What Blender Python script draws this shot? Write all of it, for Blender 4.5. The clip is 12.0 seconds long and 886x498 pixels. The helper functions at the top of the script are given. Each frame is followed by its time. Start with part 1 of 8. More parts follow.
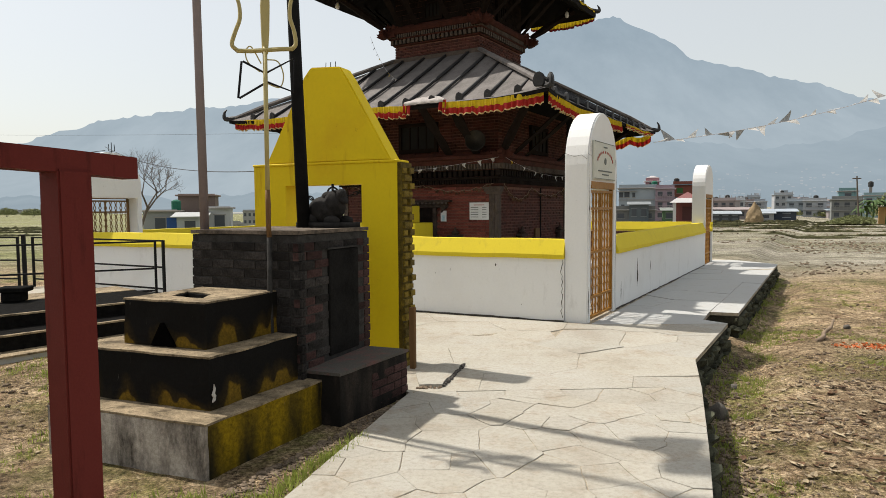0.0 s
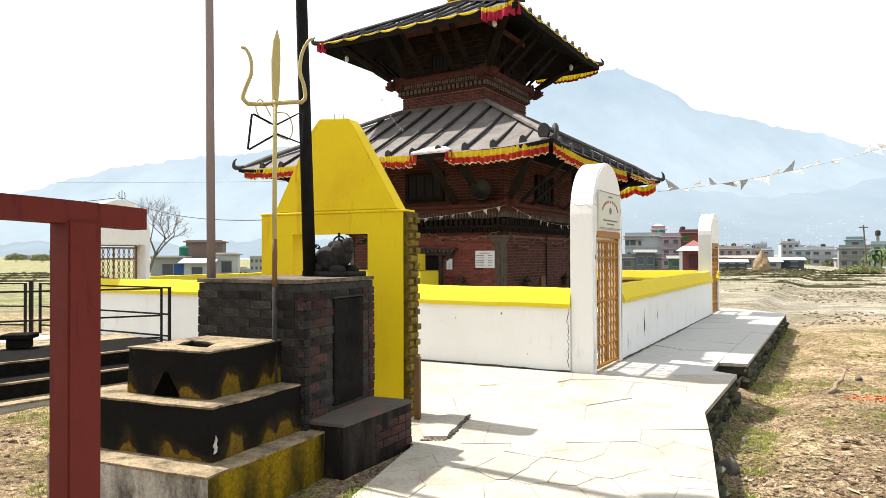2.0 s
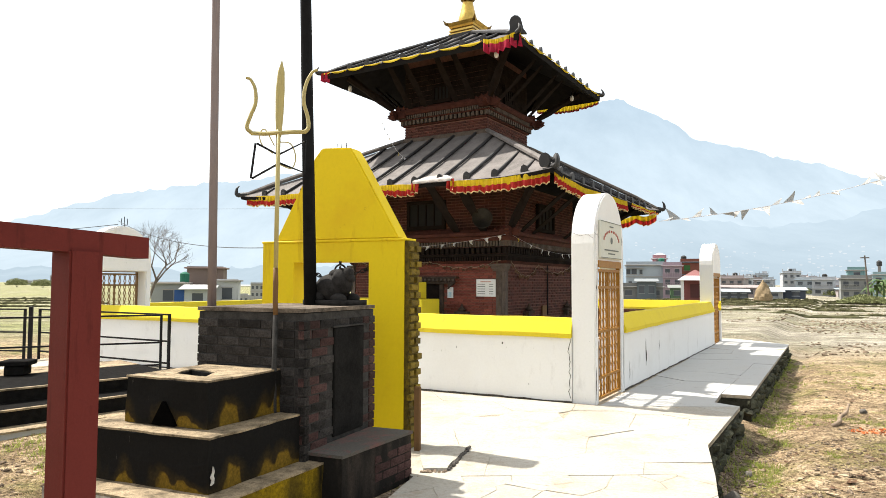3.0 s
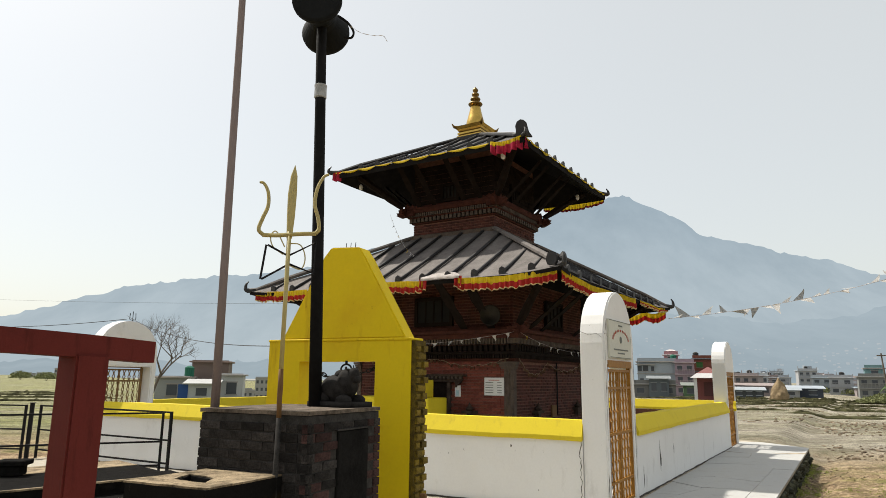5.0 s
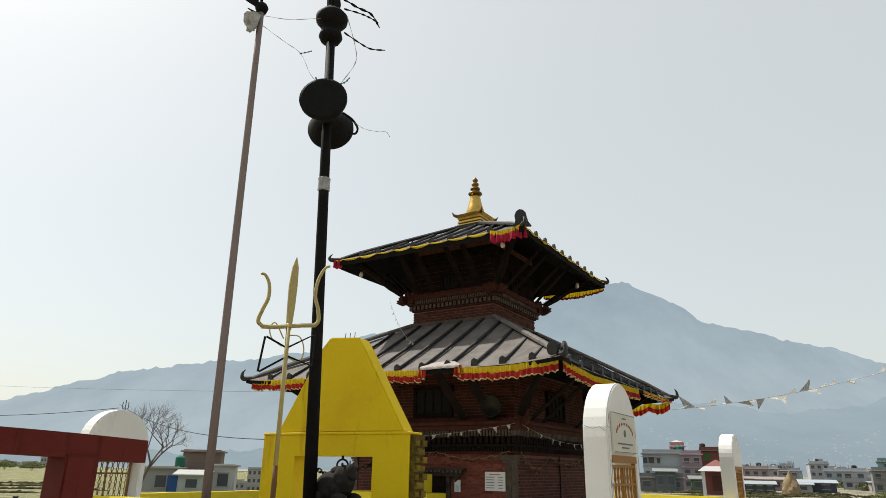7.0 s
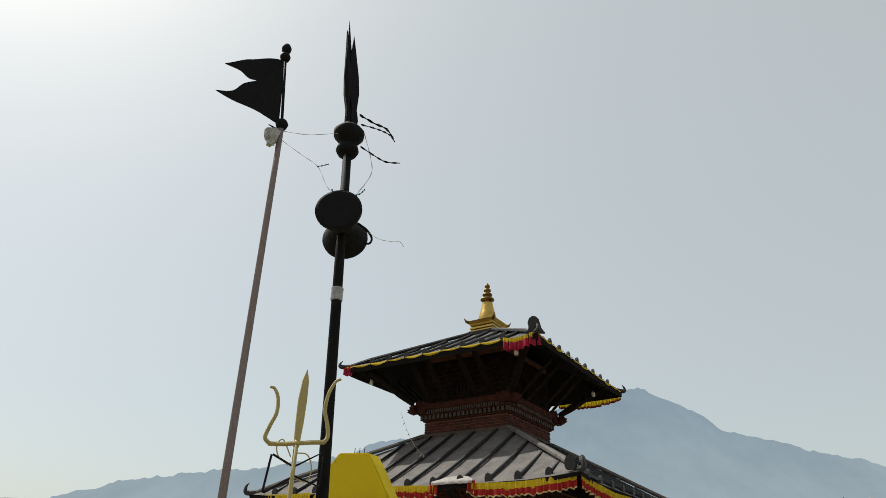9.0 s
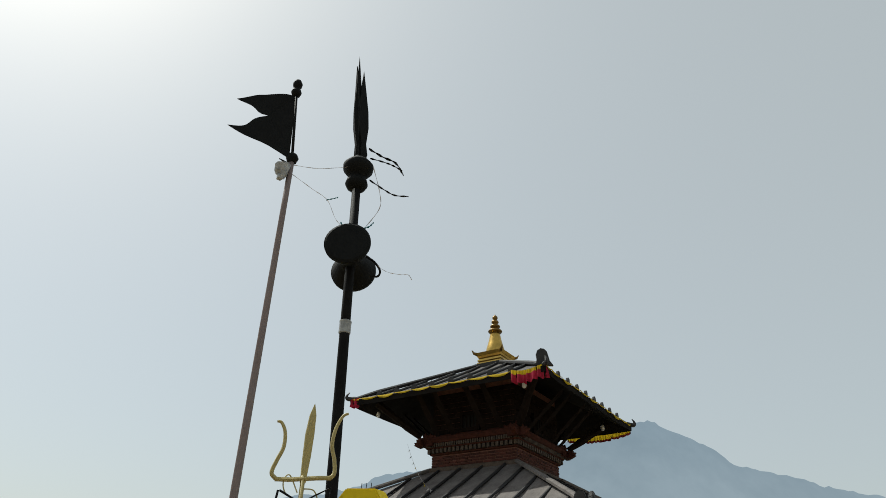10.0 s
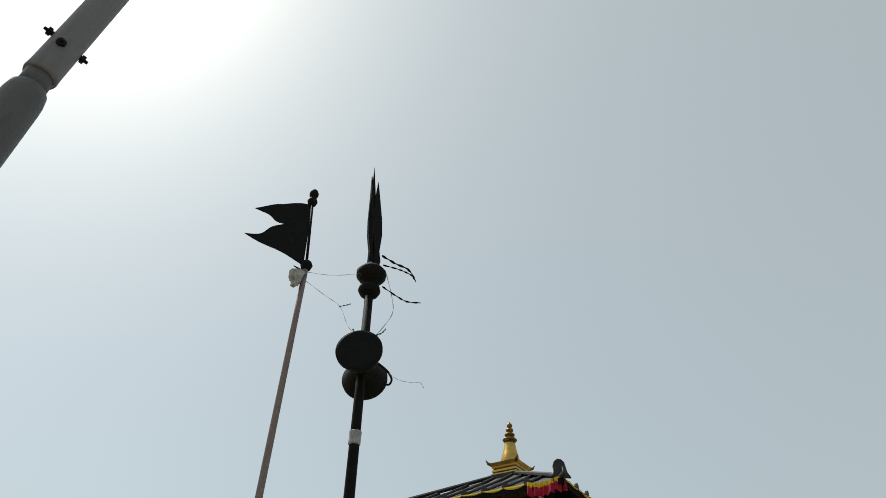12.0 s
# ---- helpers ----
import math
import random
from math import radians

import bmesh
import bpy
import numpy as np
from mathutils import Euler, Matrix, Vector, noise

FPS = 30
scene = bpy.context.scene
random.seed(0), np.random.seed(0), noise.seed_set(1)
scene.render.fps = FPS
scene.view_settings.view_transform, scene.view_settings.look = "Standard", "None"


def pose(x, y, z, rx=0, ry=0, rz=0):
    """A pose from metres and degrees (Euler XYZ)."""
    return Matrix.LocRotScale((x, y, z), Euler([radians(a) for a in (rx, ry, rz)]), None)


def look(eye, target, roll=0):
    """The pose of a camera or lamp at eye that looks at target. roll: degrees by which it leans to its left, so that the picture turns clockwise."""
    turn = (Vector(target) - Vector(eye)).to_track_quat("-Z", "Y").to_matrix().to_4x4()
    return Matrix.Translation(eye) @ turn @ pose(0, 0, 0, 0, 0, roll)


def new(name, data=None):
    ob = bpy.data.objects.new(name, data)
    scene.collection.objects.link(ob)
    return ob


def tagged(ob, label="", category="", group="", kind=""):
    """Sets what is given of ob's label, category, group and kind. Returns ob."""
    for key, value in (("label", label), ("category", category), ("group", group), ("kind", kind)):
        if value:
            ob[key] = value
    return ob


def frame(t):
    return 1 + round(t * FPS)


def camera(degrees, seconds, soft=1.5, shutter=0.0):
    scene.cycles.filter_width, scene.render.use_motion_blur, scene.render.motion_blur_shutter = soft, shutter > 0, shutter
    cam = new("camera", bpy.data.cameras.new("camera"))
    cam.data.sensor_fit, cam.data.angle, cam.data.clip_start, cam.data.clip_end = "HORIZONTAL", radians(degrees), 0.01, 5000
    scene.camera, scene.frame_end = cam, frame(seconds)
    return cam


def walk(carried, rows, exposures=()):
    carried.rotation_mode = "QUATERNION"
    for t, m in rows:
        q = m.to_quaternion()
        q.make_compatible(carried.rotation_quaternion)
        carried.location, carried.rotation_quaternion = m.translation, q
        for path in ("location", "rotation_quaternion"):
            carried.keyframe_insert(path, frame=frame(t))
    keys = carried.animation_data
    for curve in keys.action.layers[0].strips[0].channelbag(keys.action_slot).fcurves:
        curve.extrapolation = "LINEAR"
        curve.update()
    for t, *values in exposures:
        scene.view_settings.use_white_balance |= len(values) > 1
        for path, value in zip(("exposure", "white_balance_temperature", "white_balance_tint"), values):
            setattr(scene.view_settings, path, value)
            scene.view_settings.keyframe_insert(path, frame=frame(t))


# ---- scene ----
cam = camera(67.78, 12.0, soft=0.7)
# seconds, place, turn to the left, look up, lean
ROWS = [
    (0, 0.000, 0.000, 1.600, -0.00, -3.56, -0.38),
    (0.5, 0.001, 0.001, 1.607, 0.34, -2.84, -0.32),
    (1, 0.002, 0.002, 1.611, 0.39, -1.90, -0.12),
    (1.5, 0.004, -0.002, 1.616, 0.40, -0.89, -0.09),
    (2, 0.006, -0.010, 1.622, 0.51, 0.52, -0.15),
    (2.5, 0.004, -0.009, 1.632, 0.48, 1.73, 0.13),
    (4.3, 0.007, -0.022, 1.659, 1.01, 7.52, 0.33),
    (4.5, 0.009, -0.023, 1.677, 1.12, 8.55, 0.39),
    (5, 0.012, -0.036, 1.690, 1.37, 11.07, 0.61),
    (5.5, 0.013, -0.049, 1.700, 1.23, 12.94, 0.61),
    (6, 0.013, -0.055, 1.712, 1.26, 14.67, 0.73),
    (6.5, 0.019, -0.051, 1.725, 1.32, 16.71, 0.69),
    (7, 0.009, -0.058, 1.739, 1.46, 18.48, 0.91),
    (7.2, 0.004, -0.051, 1.743, 1.31, 19.34, 0.97),
    (8.8, -0.014, -0.022, 1.814, 2.66, 26.91, 1.47),
    (9, -0.017, -0.022, 1.822, 2.71, 27.43, 1.49),
    (9.5, -0.026, -0.033, 1.834, 3.20, 28.68, 1.69),
    (10, -0.023, -0.053, 1.839, 3.54, 30.03, 2.03),
    (10.5, -0.020, -0.065, 1.845, 4.12, 31.97, 2.51),
    (11, -0.022, -0.067, 1.861, 4.15, 33.44, 2.61),
    (11.5, -0.019, -0.072, 1.867, 4.95, 36.42, 3.25),
    (12, -0.021, -0.078, 1.871, 5.32, 38.87, 2.95),
]
# seconds, stops, kelvin, tint
EXPOSURES = [(0.0, 0.1, 6500, 10), (0.6, 0.23, 6500, 11), (1.1, 0.98, 6500, 10), (2.7, 1.0, 6500, 10), (4.3, 0.65, 6500, 10), (5.0, 0.2, 6600, 9), (6.0, 0.2, 6600, 8), (7.2, 0.08, 6520, 7), (9.0, -0.2, 6330, 5), (12.0, -0.34, 6080, 2)]
walk(cam, [(t, pose(x, y, z, 0, 0, yaw) @ pose(0, 0, 0, 90 + pitch, 0, 0) @ pose(0, 0, 0, 0, 0, roll)) for t, x, y, z, yaw, pitch, roll in ROWS], EXPOSURES)

# ---- light ----
SUN_AZ, SUN_EL = 60.0, 57.0          # degrees to the left of +y, and above the horizon
world = bpy.data.worlds.new("hazy_sky")
scene.world = world
world.use_nodes = True
wn, wl = world.node_tree.nodes, world.node_tree.links
sky = wn.new("ShaderNodeTexSky")
sky.sky_type, sky.sun_disc = "NISHITA", False
sky.sun_elevation, sky.sun_rotation = radians(SUN_EL), radians(-SUN_AZ)
sky.air_density, sky.dust_density, sky.ozone_density = 1.0, 3.0, 1.5
haze = wn.new("ShaderNodeMix")
haze.data_type = "RGBA"
haze.inputs["Factor"].default_value = 0.45
haze.inputs["B"].default_value = (9.6, 9.5, 8.5, 1)
wl.new(sky.outputs["Color"], haze.inputs["A"])
wl.new(haze.outputs["Result"], wn["Background"].inputs["Color"])
wn["Background"].inputs["Strength"].default_value = 0.113
sun = new("sun", bpy.data.lights.new("sun", "SUN"))
sun.data.energy, sun.data.angle, sun.data.color = 5.0, radians(0.9), (1.0, 0.95, 0.86)
to_sun = Vector((-math.sin(radians(SUN_AZ)) * math.cos(radians(SUN_EL)), math.cos(radians(SUN_AZ)) * math.cos(radians(SUN_EL)), math.sin(radians(SUN_EL))))
sun.matrix_world = look(to_sun * 60, (0, 0, 0))


# ---- materials ----
def nodes_of(name):
    m = bpy.data.materials.new(name)
    m.use_nodes = True
    return m, m.node_tree.nodes, m.node_tree.links, m.node_tree.nodes["Principled BSDF"]


def noise_tex(n, l, scale, detail=6.0, rough=0.6, stretch=(1, 1, 1), coord="Object"):
    tc, mp, tx = n.new("ShaderNodeTexCoord"), n.new("ShaderNodeMapping"), n.new("ShaderNodeTexNoise")
    mp.inputs["Scale"].default_value = stretch
    tx.inputs["Scale"].default_value, tx.inputs["Detail"].default_value, tx.inputs["Roughness"].default_value = scale, detail, rough
    l.new(tc.outputs[coord], mp.inputs["Vector"])
    l.new(mp.outputs["Vector"], tx.inputs["Vector"])
    return tx.outputs["Fac"]


def ramp(n, l, fac, stops):
    r = n.new("ShaderNodeValToRGB")
    r.color_ramp.elements[0].position, r.color_ramp.elements[1].position = stops[0][0], stops[-1][0]
    for p, c in stops[1:-1]:
        r.color_ramp.elements.new(p)
    for e, (p, c) in zip(r.color_ramp.elements, stops):
        e.color = (*c, 1) if len(c) == 3 else c
    l.new(fac, r.inputs["Fac"])
    return r.outputs["Color"]


def mixed(n, l, fac, a, b, mode="MIX"):
    m = n.new("ShaderNodeMix")
    m.data_type, m.blend_type = "RGBA", mode
    for sock, v in (("Factor", fac), ("A", a), ("B", b)):
        if isinstance(v, bpy.types.NodeSocket):
            l.new(v, m.inputs[sock])
        else:
            m.inputs[sock].default_value = v if sock == "Factor" else (*v, 1)
    return m.outputs["Result"]


def bumped(n, l, bsdf, height, strength, distance=0.01):
    b = n.new("ShaderNodeBump")
    b.inputs["Strength"].default_value, b.inputs["Distance"].default_value = strength, distance
    l.new(height, b.inputs["Height"])
    l.new(b.outputs["Normal"], bsdf.inputs["Normal"])


def shade(c, k):
    return tuple(min(1, v * k) for v in c)


def plain(name, color, rough=0.7, vary=0.25, scale=6.0, bump=0.15, metal=0.0, coord="Object", piece=0.0, spec=0.3):
    """A surface with grain at two scales; piece: how much single pieces differ."""
    m, n, l, b = nodes_of(name)
    big = noise_tex(n, l, scale, 5, 0.6, coord=coord)
    fine = noise_tex(n, l, scale * 9, 4, 0.7, coord=coord)
    col = ramp(n, l, big, [(0.36, shade(color, 1 - vary)), (0.52, color), (0.66, shade(color, 1 + vary * 0.7))])
    col = mixed(n, l, 0.35, col, ramp(n, l, fine, [(0.38, shade(color, 1 - vary)), (0.62, shade(color, 1 + vary))]))
    if piece:
        oi = n.new("ShaderNodeObjectInfo")
        col = mixed(n, l, 1.0, col, ramp(n, l, oi.outputs["Random"], [(0, (1 - piece,) * 3), (1, (1 + piece * 0.6,) * 3)]), "MULTIPLY")
    l.new(col, b.inputs["Base Color"])
    b.inputs["Roughness"].default_value, b.inputs["Metallic"].default_value, b.inputs["Specular IOR Level"].default_value = rough, metal, spec
    if bump:
        bumped(n, l, b, fine, bump)
    return m


def stained(name, color, dirt, amount=0.5, scale=1.3, rough=0.75, streak=(1.6, 1.6, 0.22), bump=0.2, piece=0.0, spec=0.25, grain=0.05, speck=0.0):
    """Painted plaster with running stains and blotches of dirt."""
    m, n, l, b = nodes_of(name)
    run = noise_tex(n, l, scale * 3, 7, 0.7, streak)
    blot = noise_tex(n, l, scale, 6, 0.65)
    fine = noise_tex(n, l, scale * 30, 4, 0.7)
    k = ramp(n, l, run, [(0.56, (0, 0, 0)), (0.74, (1, 1, 1))])
    k2 = ramp(n, l, blot, [(0.5, (0, 0, 0)), (0.8, (1, 1, 1))])
    col = ramp(n, l, fine, [(0.36, shade(color, 1 - grain)), (0.64, shade(color, 1 + grain * 0.5))])
    col = mixed(n, l, ramp(n, l, k, [(0, (0, 0, 0)), (1, (amount,) * 3)]), col, dirt)
    col = mixed(n, l, ramp(n, l, k2, [(0, (0, 0, 0)), (1, (amount * 0.6,) * 3)]), col, shade(dirt, 1.4))
    if speck:
        dots = noise_tex(n, l, 11, 7, 0.8)
        col = mixed(n, l, ramp(n, l, dots, [(0.63, (0, 0, 0)), (0.70, (speck,) * 3)]), col, shade(dirt, 0.5))
    if piece:
        oi = n.new("ShaderNodeObjectInfo")
        col = mixed(n, l, 1.0, col, ramp(n, l, oi.outputs["Random"], [(0, (1 - piece, 1 - piece * 1.1, 1 - piece * 1.2)), (1, (1 + piece * 0.5,) * 3)]), "MULTIPLY")
    l.new(col, b.inputs["Base Color"])
    b.inputs["Roughness"].default_value = rough
    b.inputs["Specular IOR Level"].default_value = spec
    bumped(n, l, b, fine, bump, 0.006)
    return m


def cloth(name, color, vary=0.2):
    """Thin woven cloth that lets some light through."""
    m = plain(name, color, 0.9, vary, 12, 0.1)
    n, l = m.node_tree.nodes, m.node_tree.links
    b, tr, mx = n["Principled BSDF"], n.new("ShaderNodeBsdfTranslucent"), n.new("ShaderNodeMixShader")
    l.new(b.inputs["Base Color"].links[0].from_socket, tr.inputs["Color"])
    mx.inputs["Fac"].default_value = 0.45
    l.new(b.outputs["BSDF"], mx.inputs[1])
    l.new(tr.outputs["BSDF"], mx.inputs[2])
    l.new(mx.outputs["Shader"], n["Material Output"].inputs["Surface"])
    return m


def sooty(name, soot, paint, low, high, scale=1.6, foot=None):
    """Black paint and soot with older paint showing through in soft running patches, and pale chips."""
    m, n, l, b = nodes_of(name)
    run = noise_tex(n, l, scale * 1.9, 2.5, 0.4, (1.3, 1.3, 0.75) if foot else (1.9, 1.9, 0.42))
    fine = noise_tex(n, l, scale * 20, 6, 0.75)
    chip = noise_tex(n, l, scale * 9, 6, 0.8, (3.4, 3.4, 0.24))
    k = ramp(n, l, run, [(low, (0, 0, 0)), (high, (1, 1, 1))])
    k = mixed(n, l, 0.7, k, ramp(n, l, fine, [(0.3, (0.2, 0.2, 0.2)), (0.65, (1, 1, 1))]), "MULTIPLY")
    if foot:
        tc, sep, mr = n.new("ShaderNodeTexCoord"), n.new("ShaderNodeSeparateXYZ"), n.new("ShaderNodeMapRange")
        mr.inputs["From Min"].default_value, mr.inputs["From Max"].default_value = foot[1], foot[0]
        l.new(tc.outputs["Object"], sep.inputs["Vector"])
        l.new(sep.outputs["Z"], mr.inputs["Value"])
        ad = n.new("ShaderNodeMath")
        ad.operation = "MULTIPLY_ADD"
        ad.inputs[1].default_value = 0.5
        l.new(mr.outputs["Result"], ad.inputs[0])
        l.new(run, ad.inputs[2])
        k = ramp(n, l, ad.outputs["Value"], [(low, (0, 0, 0)), (low * 0.75 + high * 0.25, (0.16, 0.16, 0.16)), (high, (1, 1, 1))])
        k = mixed(n, l, 0.6, k, ramp(n, l, fine, [(0.3, (0.2, 0.2, 0.2)), (0.65, (1, 1, 1))]), "MULTIPLY")
    col = mixed(n, l, k, soot, paint)
    col = mixed(n, l, ramp(n, l, chip, [(0.67, (0, 0, 0)), (0.72, (0.6, 0.6, 0.6))]), col, (0.20, 0.185, 0.16))
    col = mixed(n, l, 0.45, col, ramp(n, l, fine, [(0.25, (0.4, 0.4, 0.4)), (0.7, (1.6, 1.55, 1.5))]), "MULTIPLY")
    l.new(col, b.inputs["Base Color"])
    b.inputs["Roughness"].default_value, b.inputs["Specular IOR Level"].default_value = 0.8, 0.06
    bumped(n, l, b, fine, 0.4, 0.01)
    return m


def earth(name):
    """Dry trodden soil with straw, gravel and patches of short grass; field strips further off."""
    m, n, l, b = nodes_of(name)
    mid = noise_tex(n, l, 0.7, 7, 0.65)
    fine, grit = noise_tex(n, l, 7, 8, 0.8), noise_tex(n, l, 38, 6, 0.85)
    col = ramp(n, l, mid, [(0.3, (0.20, 0.145, 0.088)), (0.5, (0.37, 0.28, 0.175)), (0.7, (0.50, 0.39, 0.255))])
    red = ramp(n, l, noise_tex(n, l, 0.8, 6, 0.7, (1, 1.2, 1)), [(0.50, (0, 0, 0)), (0.62, (0.75, 0.75, 0.75))])
    col = mixed(n, l, red, col, (0.31, 0.175, 0.105))
    col = mixed(n, l, 0.6, col, ramp(n, l, fine, [(0.36, (0.09, 0.058, 0.036)), (0.5, (0.34, 0.25, 0.145)), (0.62, (0.68, 0.54, 0.35))]))
    crumb = noise_tex(n, l, 13, 9, 0.82, (1, 1.3, 1))
    col = mixed(n, l, ramp(n, l, crumb, [(0.53, (0, 0, 0)), (0.58, (0.9, 0.9, 0.9))]), col, (0.05, 0.032, 0.021))
    col = mixed(n, l, ramp(n, l, crumb, [(0.39, (0.85, 0.85, 0.85)), (0.45, (0, 0, 0))]), col, (0.60, 0.49, 0.34))
    green = ramp(n, l, noise_tex(n, l, 0.6, 9, 0.78), [(0.49, (0, 0, 0)), (0.60, (0.8, 0.8, 0.8))])
    col = mixed(n, l, green, col, ramp(n, l, fine, [(0.36, (0.06, 0.07, 0.018)), (0.62, (0.25, 0.24, 0.07))]))
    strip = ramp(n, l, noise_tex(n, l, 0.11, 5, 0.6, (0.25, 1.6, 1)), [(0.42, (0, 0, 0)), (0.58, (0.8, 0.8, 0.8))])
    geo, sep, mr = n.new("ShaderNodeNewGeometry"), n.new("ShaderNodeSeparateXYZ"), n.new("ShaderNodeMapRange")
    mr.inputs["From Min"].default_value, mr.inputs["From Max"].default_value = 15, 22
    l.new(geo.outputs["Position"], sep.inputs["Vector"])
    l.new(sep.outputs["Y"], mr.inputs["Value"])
    # greyer tones further off: partly field soil, partly haze mixed into the colour
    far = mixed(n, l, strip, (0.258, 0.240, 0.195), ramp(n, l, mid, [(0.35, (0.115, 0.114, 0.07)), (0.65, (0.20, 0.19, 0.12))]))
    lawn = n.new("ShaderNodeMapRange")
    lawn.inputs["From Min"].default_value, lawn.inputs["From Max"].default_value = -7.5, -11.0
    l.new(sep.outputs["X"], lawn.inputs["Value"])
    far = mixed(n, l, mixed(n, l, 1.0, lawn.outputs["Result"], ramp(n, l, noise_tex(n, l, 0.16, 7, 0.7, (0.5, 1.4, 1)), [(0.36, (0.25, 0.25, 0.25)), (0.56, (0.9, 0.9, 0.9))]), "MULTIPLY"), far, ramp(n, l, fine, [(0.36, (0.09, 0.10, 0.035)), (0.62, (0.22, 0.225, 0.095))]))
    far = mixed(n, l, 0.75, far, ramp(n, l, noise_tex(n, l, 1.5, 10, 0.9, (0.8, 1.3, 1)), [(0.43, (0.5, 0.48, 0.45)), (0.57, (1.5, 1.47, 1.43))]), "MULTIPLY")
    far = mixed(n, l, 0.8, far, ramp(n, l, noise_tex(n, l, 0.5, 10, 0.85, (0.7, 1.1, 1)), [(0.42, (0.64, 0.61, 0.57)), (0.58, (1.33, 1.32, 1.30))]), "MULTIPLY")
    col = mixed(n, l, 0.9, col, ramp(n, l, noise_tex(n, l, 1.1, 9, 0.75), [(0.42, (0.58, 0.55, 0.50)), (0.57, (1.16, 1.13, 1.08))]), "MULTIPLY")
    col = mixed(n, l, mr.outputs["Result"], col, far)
    col = mixed(n, l, 0.75, col, ramp(n, l, grit, [(0.42, (0.38, 0.38, 0.38)), (0.5, (1.01, 1.02, 1.08)), (0.58, (1.85, 1.86, 1.98))]), "MULTIPLY")
    l.new(col, b.inputs["Base Color"])
    b.inputs["Roughness"].default_value, b.inputs["Specular IOR Level"].default_value = 0.95, 0.1
    bumped(n, l, b, mixed(n, l, 0.5, fine, grit), 1.0, 0.07)
    return m


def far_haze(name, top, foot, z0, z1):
    """Distant hillside: haze is painted into its colour, which glows as a plain backdrop."""
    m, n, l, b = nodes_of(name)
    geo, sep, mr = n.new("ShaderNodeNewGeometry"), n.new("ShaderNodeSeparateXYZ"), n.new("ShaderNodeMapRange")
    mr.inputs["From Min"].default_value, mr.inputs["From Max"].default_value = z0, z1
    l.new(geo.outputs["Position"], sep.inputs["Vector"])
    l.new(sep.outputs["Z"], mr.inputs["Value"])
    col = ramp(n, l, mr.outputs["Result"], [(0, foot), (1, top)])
    # mottled tone painted for wooded slopes and the shading of ridges and valleys
    mottle = noise_tex(n, l, 0.004, 9, 0.68, (1, 0.3, 0.8))
    col = mixed(n, l, 0.5, col, ramp(n, l, mottle, [(0.35, (0.84, 0.86, 0.88)), (0.65, (1.13, 1.11, 1.10))]), "MULTIPLY")
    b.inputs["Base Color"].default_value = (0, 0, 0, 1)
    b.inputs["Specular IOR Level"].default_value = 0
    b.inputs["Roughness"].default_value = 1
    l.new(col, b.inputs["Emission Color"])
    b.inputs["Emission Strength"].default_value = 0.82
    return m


def pavestone(name):
    """Split buff stone: each piece a little apart in tone, brown blotches, scuffs and pits."""
    m, n, l, b = nodes_of(name)
    oi = n.new("ShaderNodeObjectInfo")
    blot, mid = noise_tex(n, l, 0.9, 7, 0.7), noise_tex(n, l, 2.6, 9, 0.78)
    fine, pit = noise_tex(n, l, 26, 7, 0.8), noise_tex(n, l, 75, 4, 0.8)
    col = ramp(n, l, oi.outputs["Random"], [(0, (0.300, 0.280, 0.243)), (0.3, (0.365, 0.339, 0.286)), (0.6, (0.341, 0.327, 0.295)), (0.85, (0.388, 0.359, 0.304)), (1, (0.306, 0.302, 0.276))])
    col = mixed(n, l, 0.55, col, ramp(n, l, blot, [(0.36, (0.26, 0.222, 0.172)), (0.46, (0.338, 0.311, 0.258)), (0.62, (0.378, 0.358, 0.316))]))
    brown = ramp(n, l, mid, [(0.52, (0, 0, 0)), (0.66, (0.55, 0.55, 0.55))])
    col = mixed(n, l, brown, col, (0.246, 0.184, 0.123))
    col = mixed(n, l, 0.7, col, ramp(n, l, fine, [(0.38, (0.78, 0.76, 0.73)), (0.5, (1, 1, 1)), (0.64, (1.14, 1.13, 1.12))]), "MULTIPLY")
    col = mixed(n, l, ramp(n, l, pit, [(0.66, (0, 0, 0)), (0.72, (0.6, 0.6, 0.6))]), col, (0.107, 0.082, 0.061))
    l.new(col, b.inputs["Base Color"])
    b.inputs["Roughness"].default_value, b.inputs["Specular IOR Level"].default_value = 0.85, 0.2
    bumped(n, l, b, mixed(n, l, 0.4, mid, fine), 0.6, 0.02)
    return m


def worn_top(name, color):
    """Trodden mortar ledge: pale where rubbed, sooty in blotches, with grit and ash."""
    m, n, l, b = nodes_of(name)
    blot, mid, fine = noise_tex(n, l, 4.5, 8, 0.72), noise_tex(n, l, 16, 8, 0.8), noise_tex(n, l, 70, 5, 0.8)
    col = ramp(n, l, blot, [(0.36, shade(color, 0.28)), (0.47, shade(color, 0.75)), (0.60, shade(color, 1.15))])
    col = mixed(n, l, ramp(n, l, mid, [(0.52, (0, 0, 0)), (0.62, (0.75, 0.75, 0.75))]), col, shade(color, 0.35))
    col = mixed(n, l, 0.7, col, ramp(n, l, fine, [(0.35, (0.55, 0.54, 0.52)), (0.65, (1.35, 1.33, 1.3))]), "MULTIPLY")
    l.new(col, b.inputs["Base Color"])
    b.inputs["Roughness"].default_value, b.inputs["Specular IOR Level"].default_value = 0.92, 0.1
    bumped(n, l, b, mixed(n, l, 0.5, mid, fine), 0.7, 0.012)
    return m


